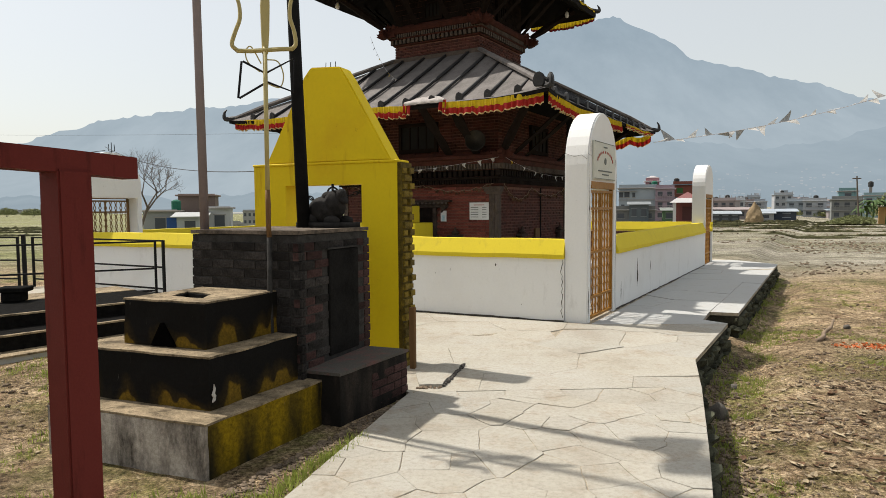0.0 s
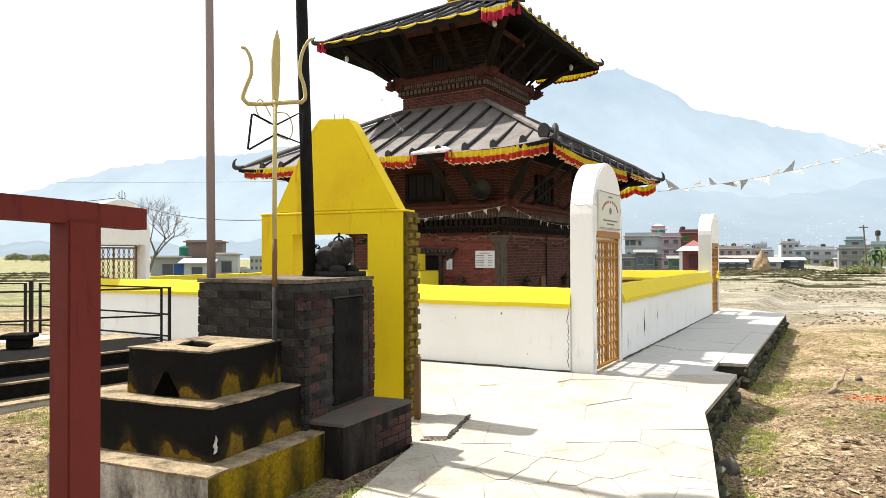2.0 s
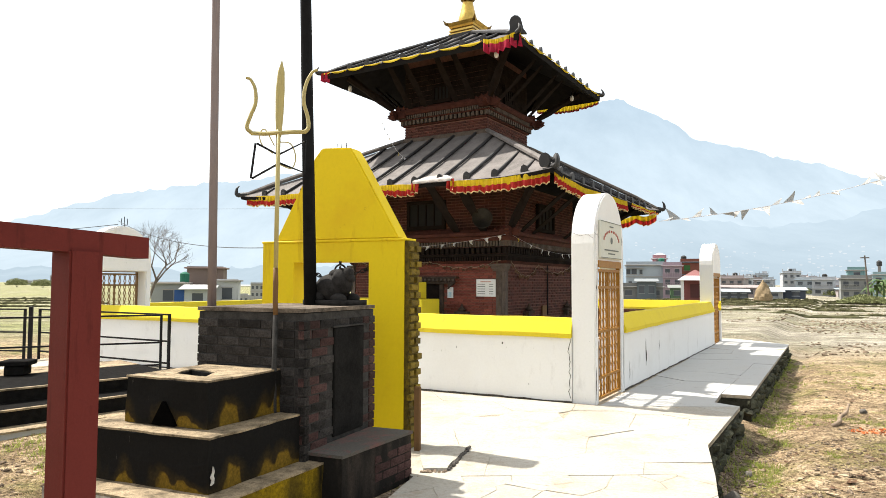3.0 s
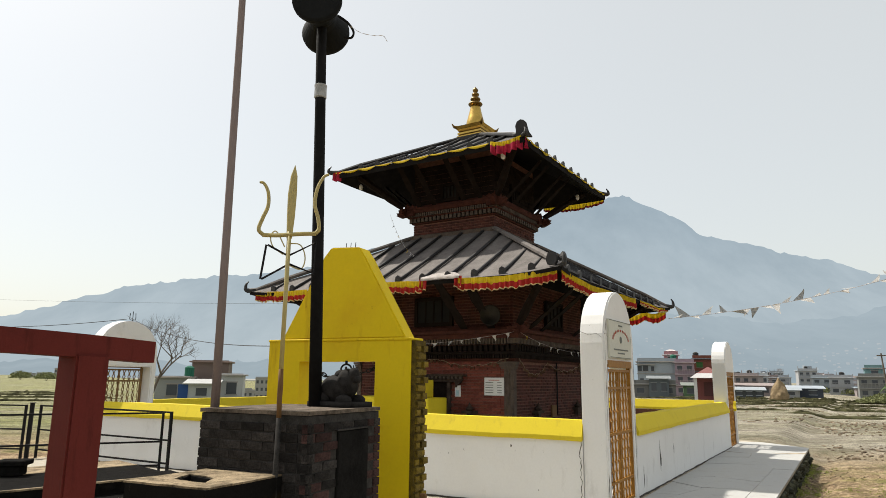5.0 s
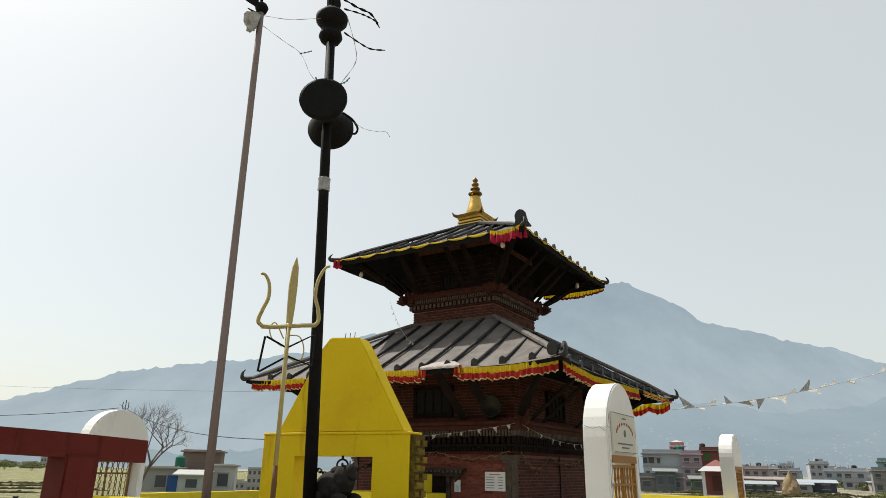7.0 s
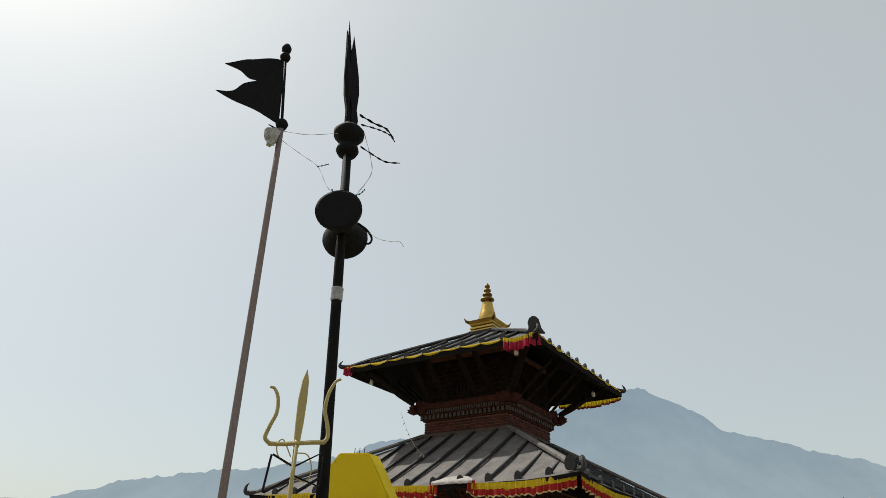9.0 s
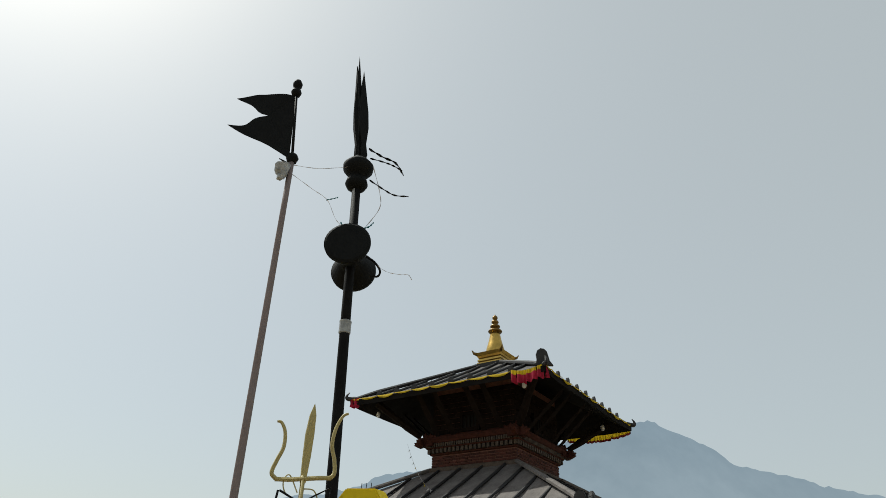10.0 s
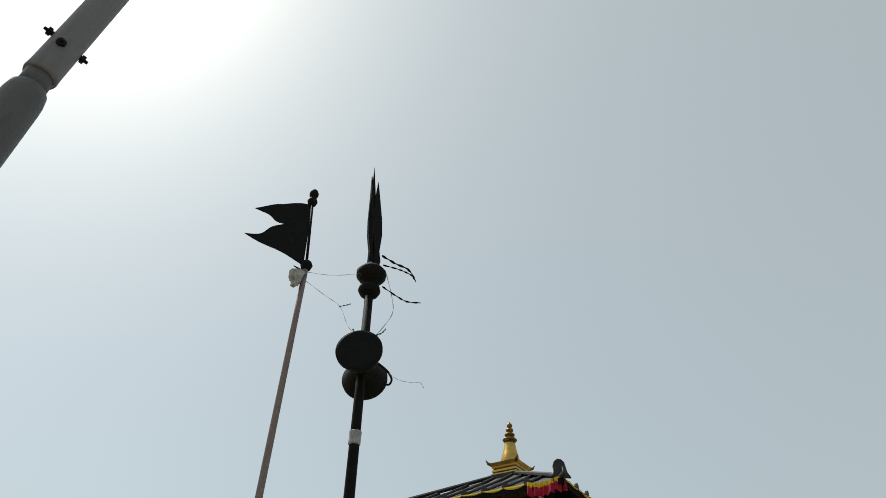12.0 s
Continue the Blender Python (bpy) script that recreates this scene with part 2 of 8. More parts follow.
def runny_cement(name):
    """Bare cement render with black and pale runs of rain."""
    m, n, l, b = nodes_of(name)
    run, pale = noise_tex(n, l, 2.4, 8, 0.72, (1.8, 1.8, 0.55)), noise_tex(n, l, 3.1, 8, 0.75, (2.6, 2.6, 0.5))
    fine = noise_tex(n, l, 34, 6, 0.8)
    col = ramp(n, l, run, [(0.36, (0.062, 0.054, 0.046)), (0.47, (0.23, 0.205, 0.18)), (0.60, (0.42, 0.38, 0.335))])
    col = mixed(n, l, ramp(n, l, pale, [(0.58, (0, 0, 0)), (0.72, (0.7, 0.7, 0.7))]), col, (0.36, 0.34, 0.31))
    col = mixed(n, l, 0.7, col, ramp(n, l, fine, [(0.3, (0.45, 0.44, 0.42)), (0.7, (1.5, 1.48, 1.45))]), "MULTIPLY")
    l.new(col, b.inputs["Base Color"])
    b.inputs["Roughness"].default_value, b.inputs["Specular IOR Level"].default_value = 0.92, 0.1
    bumped(n, l, b, fine, 0.6, 0.012)
    return m


M = dict(
    earth=earth("dry_earth"),
    slab=stained("cement_screed", (0.40, 0.40, 0.39), (0.28, 0.26, 0.23), 0.8, 1.6, 0.85, (1, 1, 1), 0.5),
    run_cement=runny_cement("streaked_cement"),
    flag=pavestone("pale_flagstone"),
    joint=plain("dirty_mortar", (0.32, 0.27, 0.20), 0.95, 0.7, 3),
    bank=plain("grassy_bank", (0.062, 0.060, 0.030), 0.95, 0.9, 2.0, 0.8, spec=0.05),
    clod=plain("broken_soil", (0.185, 0.142, 0.102), 0.95, 0.8, 4, 0.8, spec=0.05),
    footing=plain("dark_footing", (0.035, 0.033, 0.024), 0.95, 0.8, 9, 0.8, spec=0.05),
    rubble=plain("mossy_rubble", (0.055, 0.056, 0.038), 0.95, 0.8, 7, 0.8, piece=0.5, spec=0.1),
    white=stained("whitewash", (0.715, 0.715, 0.71), (0.377, 0.361, 0.344), 0.42, 1.0, 0.85, (1.2, 1.2, 0.5), 0.1, grain=0.02, speck=0.7),
    yellow=stained("yellow_paint", (0.62, 0.49, 0.022), (0.30, 0.21, 0.03), 0.45, 1.4, 0.75, bump=0.08, grain=0.03),
    yellow_arch=stained("orange_yellow_paint", (0.66, 0.485, 0.003), (0.344, 0.16, 0.003), 0.85, 0.9, 0.7, bump=0.08, grain=0.03, speck=0.5),
    yellow_brick=plain("yellow_brick_end", (0.164, 0.111, 0.008), 0.85, 0.7, 14, 0.5, piece=0.5),
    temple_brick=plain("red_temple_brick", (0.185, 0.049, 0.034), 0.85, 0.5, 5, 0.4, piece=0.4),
    temple_mortar=plain("temple_mortar", (0.14, 0.068, 0.050), 0.95, 0.4, 12),
    # strut and cornice timber lowered in tone to carry shade under the eaves
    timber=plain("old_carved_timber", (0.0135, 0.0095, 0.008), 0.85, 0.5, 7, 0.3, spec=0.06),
    timber_shade=plain("shade_brown_boarding", (0.018, 0.013, 0.011), 0.85, 0.6, 5, 0.4, spec=0.05),
    timber_dark=plain("dark_weathered_timber", (0.055, 0.040, 0.032), 0.85, 0.5, 9, 0.4, spec=0.1),
    timber_red=plain("red_brown_timber", (0.060, 0.021, 0.015), 0.8, 0.45, 7, 0.3, spec=0.12),
    timber_grey=plain("weathered_timber", (0.075, 0.056, 0.044), 0.8, 0.4, 9, 0.3),
    bull=plain("grey_worn_stone", (0.024, 0.022, 0.021), 0.85, 0.6, 14, 0.4, spec=0.1),
    soffit=plain("shaded_dark_boards", (0.011, 0.0098, 0.0095), 0.85, 0.4, 6, 0.2, spec=0.05),
    sheet=plain("worn_metal_sheet", (0.150, 0.136, 0.129), 0.75, 0.35, 3.0, 0.12, metal=0.1, spec=0.1),
    sheet_up=plain("dark_metal_sheet", (0.10, 0.094, 0.092), 0.65, 0.35, 3.0, 0.12, metal=0.1, spec=0.1),
    rib=plain("black_roof_rib", (0.022, 0.021, 0.022), 0.55, 0.4, 9, 0.15),
    gold=plain("gilt_copper", (0.50, 0.33, 0.08), 0.34, 0.3, 7, 0.06, metal=0.9),
    bronze=plain("dark_bronze", (0.16, 0.095, 0.025), 0.42, 0.4, 9, 0.1, metal=0.85),
    black_brick=plain("soot_black_brick", (0.040, 0.036, 0.034), 0.85, 0.8, 9, 0.7, piece=0.55, spec=0.08),
    red_black_brick=plain("red_stained_black_brick", (0.062, 0.034, 0.031), 0.85, 0.7, 9, 0.6, piece=0.6, spec=0.08),
    black_mortar=plain("black_mortar", (0.040, 0.038, 0.036), 0.95, 0.5, 15, spec=0.05),
    soot=sooty("soot_and_yellow", (0.0075, 0.0072, 0.0068), (0.15, 0.092, 0.011), 0.80, 1.45, 2.0, (0.0, 0.28)),
    soot_base=sooty("yellow_under_soot", (0.012, 0.011, 0.007), (0.25, 0.165, 0.006), 0.40, 0.70, 1.5),
    grey_cem=stained("rough_grey_cement", (0.164, 0.148, 0.135), (0.025, 0.022, 0.02), 1.0, 2.0, 0.9),
    ledge=worn_top("worn_ledge", (0.29, 0.228, 0.15)),
    dark_ledge=worn_top("sooty_ledge", (0.15, 0.122, 0.098)),
    ash=plain("ash_fill", (0.246, 0.213, 0.172), 0.95, 0.5, 18, 0.6),
    stone_black=plain("oiled_black_stone", (0.010, 0.0095, 0.009), 1.0, 0.5, 12, 0.4, spec=0.02),
    red=stained("red_oxide_paint", (0.118, 0.021, 0.017), (0.045, 0.009, 0.007), 0.8, 2.6, 0.6, spec=0.08),
    pole_grey=stained("pinkish_steel_pole", (0.215, 0.178, 0.175), (0.14, 0.09, 0.075), 0.7, 2.0, 0.7, spec=0.1),
    pole_black=plain("black_painted_pole", (0.010, 0.010, 0.0105), 0.7, 0.4, 11, 0.15, spec=0.06),
    galv=stained("galvanised_steel", (0.10, 0.102, 0.106), (0.032, 0.034, 0.034), 1.0, 2.5, 0.5),
    galv_up=stained("pale_galvanised_steel", (0.17, 0.17, 0.18), (0.09, 0.09, 0.092), 0.8, 2.5, 0.55),
    brass=stained("dull_brass_paint", (0.385, 0.32, 0.131), (0.164, 0.107, 0.041), 0.5, 3.0, 0.45),
    bamboo=stained("brown_stick", (0.139, 0.074, 0.029), (0.06, 0.03, 0.014), 0.8, 3.0, 0.8),
    iron=plain("black_iron", (0.011, 0.011, 0.012), 0.6, 0.3, 20, 0.1, spec=0.1),
    gate_gold=stained("orange_gold_grille", (0.28, 0.128, 0.015), (0.08, 0.034, 0.012), 0.9, 4.0, 0.5),
    gate_rust=stained("rusty_brown_grille", (0.19, 0.115, 0.05), (0.05, 0.028, 0.02), 0.8, 4.0, 0.7),
    dirt=plain("dark_crusted_dirt", (0.07, 0.062, 0.055), 0.95, 0.5, 14, 0.4),
    cloth_y=cloth("yellow_cloth", (0.656, 0.459, 0.016), 0.2),
    cloth_r=cloth("red_cloth", (0.41, 0.025, 0.021), 0.3),
    hem=cloth("pale_hem", (0.64, 0.508, 0.246), 0.2),
    cloth_p=cloth("pink_red_cloth", (0.451, 0.025, 0.066), 0.3),
    cloth_w=cloth("white_cloth", (0.656, 0.648, 0.64), 0.15),
    tarp=plain("dusty_white_sheet", (0.37, 0.335, 0.315), 0.85, 0.3, 5, 0.3),
    flag_black=plain("dark_metal_flag", (0.007, 0.0075, 0.0075), 0.7, 0.3, 12, 0.1, spec=0.1),
    sign=stained("cream_sign_board", (0.541, 0.541, 0.476), (0.328, 0.312, 0.246), 0.4, 4.0, 0.5),
    ink=plain("dark_lettering", (0.13, 0.14, 0.13), 0.7, 0.1, 20, 0),
    ink_red=plain("red_lettering", (0.344, 0.066, 0.041), 0.7, 0.1, 20, 0),
    chip=plain("chipped_plaster", (0.42, 0.40, 0.37), 0.9, 0.5, 25, 0.4),
    paper=plain("white_notice", (0.607, 0.607, 0.599), 0.7, 0.06, 8, 0),
    grass=cloth("short_grass", (0.27, 0.31, 0.07), 0.45),
    straw=cloth("dry_straw", (0.40, 0.31, 0.16), 0.4),
    leaf=plain("fallen_leaf", (0.107, 0.061, 0.034), 0.95, 0.7, 5, 0),
    chaff=plain("pale_chaff", (0.33, 0.262, 0.172), 0.95, 0.4, 3, 0),
    branch=plain("dead_wood", (0.221, 0.164, 0.115), 0.9, 0.4, 10, 0.4),
    orange=plain("orange_petals", (0.508, 0.131, 0.041), 0.9, 0.4, 30, 0),
    stone=plain("field_stone", (0.115, 0.102, 0.086), 0.9, 0.5, 7, 0.5, piece=0.4),
    tree=plain("bare_bark", (0.115, 0.094, 0.078), 0.9, 0.3, 4, 0),
    hay=plain("haystack_straw", (0.21, 0.155, 0.09), 0.95, 0.4, 2.5, 0.6),
    banana=plain("banana_leaf", (0.057, 0.098, 0.029), 0.8, 0.4, 1.0, 0),
    bush=plain("dusty_bush", (0.19, 0.205, 0.09), 0.95, 0.4, 1.0, 0),
    bulb=plain("white_bulb_glass", (0.615, 0.615, 0.599), 0.3, 0.05, 10, 0),
    cable=plain("black_cable", (0.03, 0.03, 0.03), 0.7, 0.2, 10, 0),
    plastic=plain("clear_plastic_wrap", (0.312, 0.32, 0.32), 0.3, 0.4, 20, 0.4),
    brown_inner=plain("bare_brown_brickwork", (0.131, 0.057, 0.037), 0.9, 0.4, 5, 0.3),
)
HOUSE = {}


def house_paint(color):
    key = tuple(color)
    if key not in HOUSE:
        HOUSE[key] = stained("house_paint", shade(color, 0.72), shade(color, 0.42), 0.6, 0.3, 0.85)
    return HOUSE[key]


# ---- mesh helpers ----
def thing(name, m, label, category, group="", kind=""):
    ob = new(name)
    ob.matrix_world = m
    ob.empty_display_size = 0.1
    return tagged(ob, label, category, group, kind)


def part(name, bm, material, parent=None, label="", m=None, smooth=False):
    """Links a bmesh as one mesh object, under a thing or a part if one is given."""
    me = bpy.data.meshes.new(name)
    bmesh.ops.recalc_face_normals(bm, faces=bm.faces)
    bm.to_mesh(me)
    bm.free()
    if smooth:
        for p in me.polygons:
            p.use_smooth = True
    me.materials.append(material)
    ob = new(name, me)
    ob.parent = parent
    if m is not None:
        ob.matrix_basis = m
    return tagged(ob, label)


def quad_box(bm, lo, hi, top=None):
    """A box from footprints: lo and top are four (x, y) corners, hi = (z0, z1)."""
    top = top or lo
    a = [bm.verts.new((x, y, hi[0])) for x, y in lo]
    b = [bm.verts.new((x, y, hi[1])) for x, y in top]
    k = len(a)
    bm.faces.new(a[::-1]), bm.faces.new(b)
    for i in range(k):
        bm.faces.new((a[i], a[(i + 1) % k], b[(i + 1) % k], b[i]))
    return bm


def box(bm, x0, y0, z0, x1, y1, z1, m=None):
    vs = [bm.verts.new((m @ Vector(p)) if m else p) for p in ((x0, y0, z0), (x1, y0, z0), (x1, y1, z0), (x0, y1, z0), (x0, y0, z1), (x1, y0, z1), (x1, y1, z1), (x0, y1, z1))]
    for f in ((3, 2, 1, 0), (4, 5, 6, 7), (0, 1, 5, 4), (1, 2, 6, 5), (2, 3, 7, 6), (3, 0, 4, 7)):
        bm.faces.new([vs[i] for i in f])
    return bm


def soft_box(x0, y0, z0, x1, y1, z1, r=0.01, seg=1):
    bm = box(bmesh.new(), x0, y0, z0, x1, y1, z1)
    bmesh.ops.bevel(bm, geom=list(bm.edges), offset=r, segments=seg, affect="EDGES")
    return bm


def outline(bm, pts, y0, y1):
    """Extrudes a closed outline of (x, z) points from y0 to y1."""
    a = [bm.verts.new((x, y0, z)) for x, z in pts]
    b = [bm.verts.new((x, y1, z)) for x, z in pts]
    k = len(pts)
    bm.faces.new(a), bm.faces.new(b[::-1])
    for i in range(k):
        bm.faces.new((a[i], b[i], b[(i + 1) % k], a[(i + 1) % k]))
    bm.normal_update()
    return bm


def lathe(bm, prof, seg=20, m=None):
    rings = []
    for r, z in prof:
        rings.append([bm.verts.new((m or Matrix()) @ Vector((r * math.cos(2 * math.pi * i / seg), r * math.sin(2 * math.pi * i / seg), z))) for i in range(seg)])
    for p, q in zip(rings, rings[1:]):
        for i in range(seg):
            bm.faces.new((p[i], p[(i + 1) % seg], q[(i + 1) % seg], q[i]))
    bm.faces.new(rings[0][::-1]), bm.faces.new(rings[-1])
    return bm


def tube(bm, pts, radii, seg=8, flat=1.0):
    """A round bar along a line of points; radii: one number or one for each point."""
    pts = [Vector(p) for p in pts]
    radii = radii if isinstance(radii, (list, tuple)) else [radii] * len(pts)
    rings, side = [], None
    for i, p in enumerate(pts):
        d = (pts[min(i + 1, len(pts) - 1)] - pts[max(i - 1, 0)]).normalized()
        if side is None:
            side = d.cross(Vector((0, 0, 1)) if abs(d.z) < 0.9 else Vector((0, 1, 0))).normalized()
        side = (side - d * side.dot(d)).normalized()
        up = d.cross(side)
        rings.append([bm.verts.new(p + radii[i] * (math.cos(2 * math.pi * k / seg) * side + flat * math.sin(2 * math.pi * k / seg) * up)) for k in range(seg)])
    for p, q in zip(rings, rings[1:]):
        for i in range(seg):
            bm.faces.new((p[i], p[(i + 1) % seg], q[(i + 1) % seg], q[i]))
    bm.faces.new(rings[0][::-1]), bm.faces.new(rings[-1])
    return bm


def smooth_line(pts, steps=6):
    """A Catmull-Rom line through the points."""
    P = [Vector(p) for p in pts]
    P = [2 * P[0] - P[1], *P, 2 * P[-1] - P[-2]]
    res = []
    for i in range(1, len(P) - 2):
        for s in range(steps):
            u = s / steps
            res.append(0.5 * (2 * P[i] + (P[i + 1] - P[i - 1]) * u + (2 * P[i - 1] - 5 * P[i] + 4 * P[i + 1] - P[i + 2]) * u * u + (3 * P[i] - P[i - 1] - 3 * P[i + 1] + P[i + 2]) * u ** 3))
    return res + [P[-2]]


def way(deg):
    return Vector((math.cos(radians(deg)), math.sin(radians(deg))))


def at_frame(x, y, z, deg):
    return Matrix.Translation((x, y, z)) @ Matrix.Rotation(radians(deg), 4, "Z")


def stone_mesh(size, seed, rough=0.25):
    bm = bmesh.new()
    bmesh.ops.create_icosphere(bm, subdivisions=2, radius=0.5)
    for v in bm.verts:
        k = 1 + rough * noise.noise(v.co * 2.1 + Vector((seed * 7.3, 0, 0)))
        c = Vector([math.copysign(abs(2 * a) ** 0.7, a) / 2 for a in v.co]) * k
        v.co = Vector((c.x * size[0], c.y * size[1], c.z * size[2]))
    return bm


ICO = bmesh.new()
bmesh.ops.create_icosphere(ICO, subdivisions=1, radius=1.0)
ICO_V, ICO_F = [v.co.copy() for v in ICO.verts], [[v.index for v in f.verts] for f in ICO.faces]
ICO.free()


def crumb(bm, r, m):
    """One small lump added to a mesh of many."""
    vs = [bm.verts.new(m @ (p * r)) for p in ICO_V]
    for f in ICO_F:
        bm.faces.new([vs[k] for k in f])


# ---- ground and distance ----
V60, A30 = way(60), way(-30)


def smoothstep(a, b, x):
    u = min(1, max(0, (x - a) / (b - a)))
    return u * u * (3 - 2 * u)


def ground_z(x, y):
    s = 0.866 * x - 0.5 * (y - 5)
    r = math.hypot(x, y)
    z = -0.13 * math.exp(-((s - 1.72) / 0.36) ** 2) if y < 20 else 0
    z += -0.05 - 0.27 * smoothstep(0.2, 1.1, s)
    if x > -3 and 2 < r < 26:
        z += 0.014 * noise.noise(Vector((x * 1.1, y * 1.1, 0))) * smoothstep(1.5, 3, s) + 0.016 * noise.noise(Vector((x * 4, y * 4, 3))) * smoothstep(1.3, 2.2, s)
    z += 0.012 * noise.noise(Vector((x * 3, y * 3, 9))) * (1 - smoothstep(12, 22, r))
    z -= 0.95 * smoothstep(25, 130, r)
    if y > 18:
        z += 0.006 * noise.noise(Vector((x * 0.3, y * 0.8, 5))) * smoothstep(18, 30, y)
        u = -x / y
        z -= 7.0 * smoothstep(58, 160, r) * smoothstep(0.12, 0.24, u) * (1 - smoothstep(0.46, 0.56, u))
    return z


def spread(lo, hi, fine_lo, fine_hi, step, grow, mid=None):
    xs, x, d = [], fine_lo, step
    while x < fine_hi:
        xs.append(x)
        x += step
    while x < hi:
        xs.append(x)
        d = min(d * grow, mid(x)) if mid else d * grow
        x += d
    xs.append(hi)
    x, d = fine_lo - step, step
    while x > lo:
        xs.append(x)
        d *= grow
        x -= d
    xs.append(lo)
    return sorted(xs)


gx = spread(-900, 900, -6, 9, 0.11, 1.045)
gy = spread(-60, 1500, 2, 11, 0.11, 1.05, lambda y: 0.35 if y < 70 else 60)
verts = [(x, y, ground_z(x, y)) for y in gy for x in gx]
nx = len(gx)
faces = [(j * nx + i, j * nx + i + 1, (j + 1) * nx + i + 1, (j + 1) * nx + i) for j in range(len(gy) - 1) for i in range(nx - 1)]
me = bpy.data.meshes.new("ground")
me.from_pydata(verts, [], faces)
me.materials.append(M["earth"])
for p in me.polygons:
    p.use_smooth = True
tagged(new("ground", me), "dry trodden field with sparse grass and low bunds", "ground", kind="structure")


# low earth banks between the fields: a ragged step with a grassy top
rnd = random.Random(33)
bm = bmesh.new()
BANKS = [(40.5, 22.5, 7, 0.16), (44, 30, 9, 0.15), (54, 29.5, 11, 0.22), (55.5, 40, 8, 0.2), (61, 24, 8, 0.16), (66, 33, 16, 0.18), (74, 44, 14, 0.24), (76, 30, 13, 0.2), (84, 38, 26, 0.24), (92, 52, 24, 0.26), (96, 34, 22, 0.26), (104, 48, 40, 0.3), (48, -34, 12, 0.18), (60, -40, 18, 0.2), (75, -45, 26, 0.24), (92, -50, 34, 0.28)]
BANKS += [(y, rnd.uniform(0.30, 0.75) * y, rnd.uniform(2.5, 7), rnd.uniform(0.08, 0.15)) for y in [40 + 5.5 * k for k in range(12)]]
for i, (y0, x0, ln, hh) in enumerate(BANKS):
    n = int(ln / 0.22)
    rows = []
    for k in range(n + 1):
        t = k / n
        x = x0 + ln * (t - 0.5)
        y = y0 + 0.7 * noise.noise(Vector((x * 0.15, i, 0))) + 0.3 * noise.noise(Vector((x * 0.9, i, 5)))
        g = ground_z(x, y)
        h = 1.15 * hh * min(1, 5 * t, 5 * (1 - t)) * (0.8 + 0.55 * noise.noise(Vector((x * 1.3, i, 3))) + 0.5 * noise.noise(Vector((x * 3.7, i, 8))))
        rows.append([bm.verts.new(p) for p in ((x, y - 0.10, g - 0.08), (x, y, g + h * 0.6), (x + 0.05, y + 0.12, g + h), (x, y + 0.4, g + h * 0.55), (x, y + 0.8, g - 0.04))])
    for p, q in zip(rows, rows[1:]):
        for k in range(4):
            bm.faces.new((p[k], q[k], q[k + 1], p[k + 1]))
tagged(part("field_banks", bm, M["bank"], smooth=False), "low ragged earth banks with grassy tops between dry fields", "field bank", kind="stuff")
bm = bmesh.new()
for i in range(2800):
    y = 30 + 75 * rnd.random() ** 1.3 if i % 3 else rnd.uniform(15, 36)
    x = rnd.uniform(0.25, 0.78) * y if i % 3 else rnd.uniform(0.53, 0.8) * y
    if noise.noise(Vector((x * 0.09, y * 0.22, 3))) < 0.0:
        continue
    r = rnd.uniform(0.02, 0.065) * (0.7 + y / 90)
    crumb(bm, r, Matrix.Translation((x, y, ground_z(x, y) + r * 0.15)) @ Matrix.Rotation(rnd.random() * 6, 4, "Z") @ Matrix.Diagonal((rnd.uniform(0.9, 2.2), 1, rnd.uniform(0.5, 0.9), 1)))
tagged(part("soil_clods", bm, M["clod"], smooth=False), "ploughed clods of dry brown soil in the fields", "soil", kind="stuff")


def ridge(name, dist, stops, rough, material, label, seed):
    """A far hillside: heights in degrees along a bearing in degrees."""
    bm = bmesh.new()
    n, m = 520, 14
    grid = []
    for i in range(n):
        az = -75 + 150 * i / (n - 1)
        el = float(np.interp(az, [s[0] for s in stops], [s[1] for s in stops]))
        el += rough * (noise.fractal(Vector((az * 0.3 + seed, 0, 0)), 0.9, 2.1, 6)) + 0.15 * noise.noise(Vector((az * 5, seed, 0))) + 0.06 * noise.noise(Vector((az * 17, seed, 4)))
        h = dist * math.tan(radians(max(el - 0.22, 0.4)))
        row = []
        for j in range(m):
            u = j / (m - 1)
            d = dist * (0.62 + 0.38 * u)
            z = -4 + (h + 4) * u ** 1.25 + (0.02 * dist * noise.noise(Vector((az * 0.3, u * 3, seed))) * u * (1 - u))
            row.append(bm.verts.new((d * math.sin(radians(az)), d * math.cos(radians(az)), z)))
        grid.append(row)
    for a, b in zip(grid, grid[1:]):
        for j in range(m - 1):
            bm.faces.new((a[j], b[j], b[j + 1], a[j + 1]))
    spots = [[v.co.copy() for v in row] for row in grid]
    tagged(part(name, bm, material, smooth=True), label, "backdrop", kind="structure")
    return spots


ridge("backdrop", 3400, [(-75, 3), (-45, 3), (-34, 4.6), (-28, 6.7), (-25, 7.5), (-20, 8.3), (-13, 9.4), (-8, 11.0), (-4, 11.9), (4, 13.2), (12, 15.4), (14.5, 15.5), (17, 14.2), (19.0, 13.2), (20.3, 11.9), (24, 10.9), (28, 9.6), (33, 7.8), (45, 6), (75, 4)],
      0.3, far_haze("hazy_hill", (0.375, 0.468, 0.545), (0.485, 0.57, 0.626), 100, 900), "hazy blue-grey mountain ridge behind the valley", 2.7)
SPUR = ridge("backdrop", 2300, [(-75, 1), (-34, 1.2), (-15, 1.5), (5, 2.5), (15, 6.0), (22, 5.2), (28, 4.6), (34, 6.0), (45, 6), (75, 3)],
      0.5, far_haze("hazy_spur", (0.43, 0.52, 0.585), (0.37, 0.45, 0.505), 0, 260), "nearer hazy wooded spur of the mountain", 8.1)


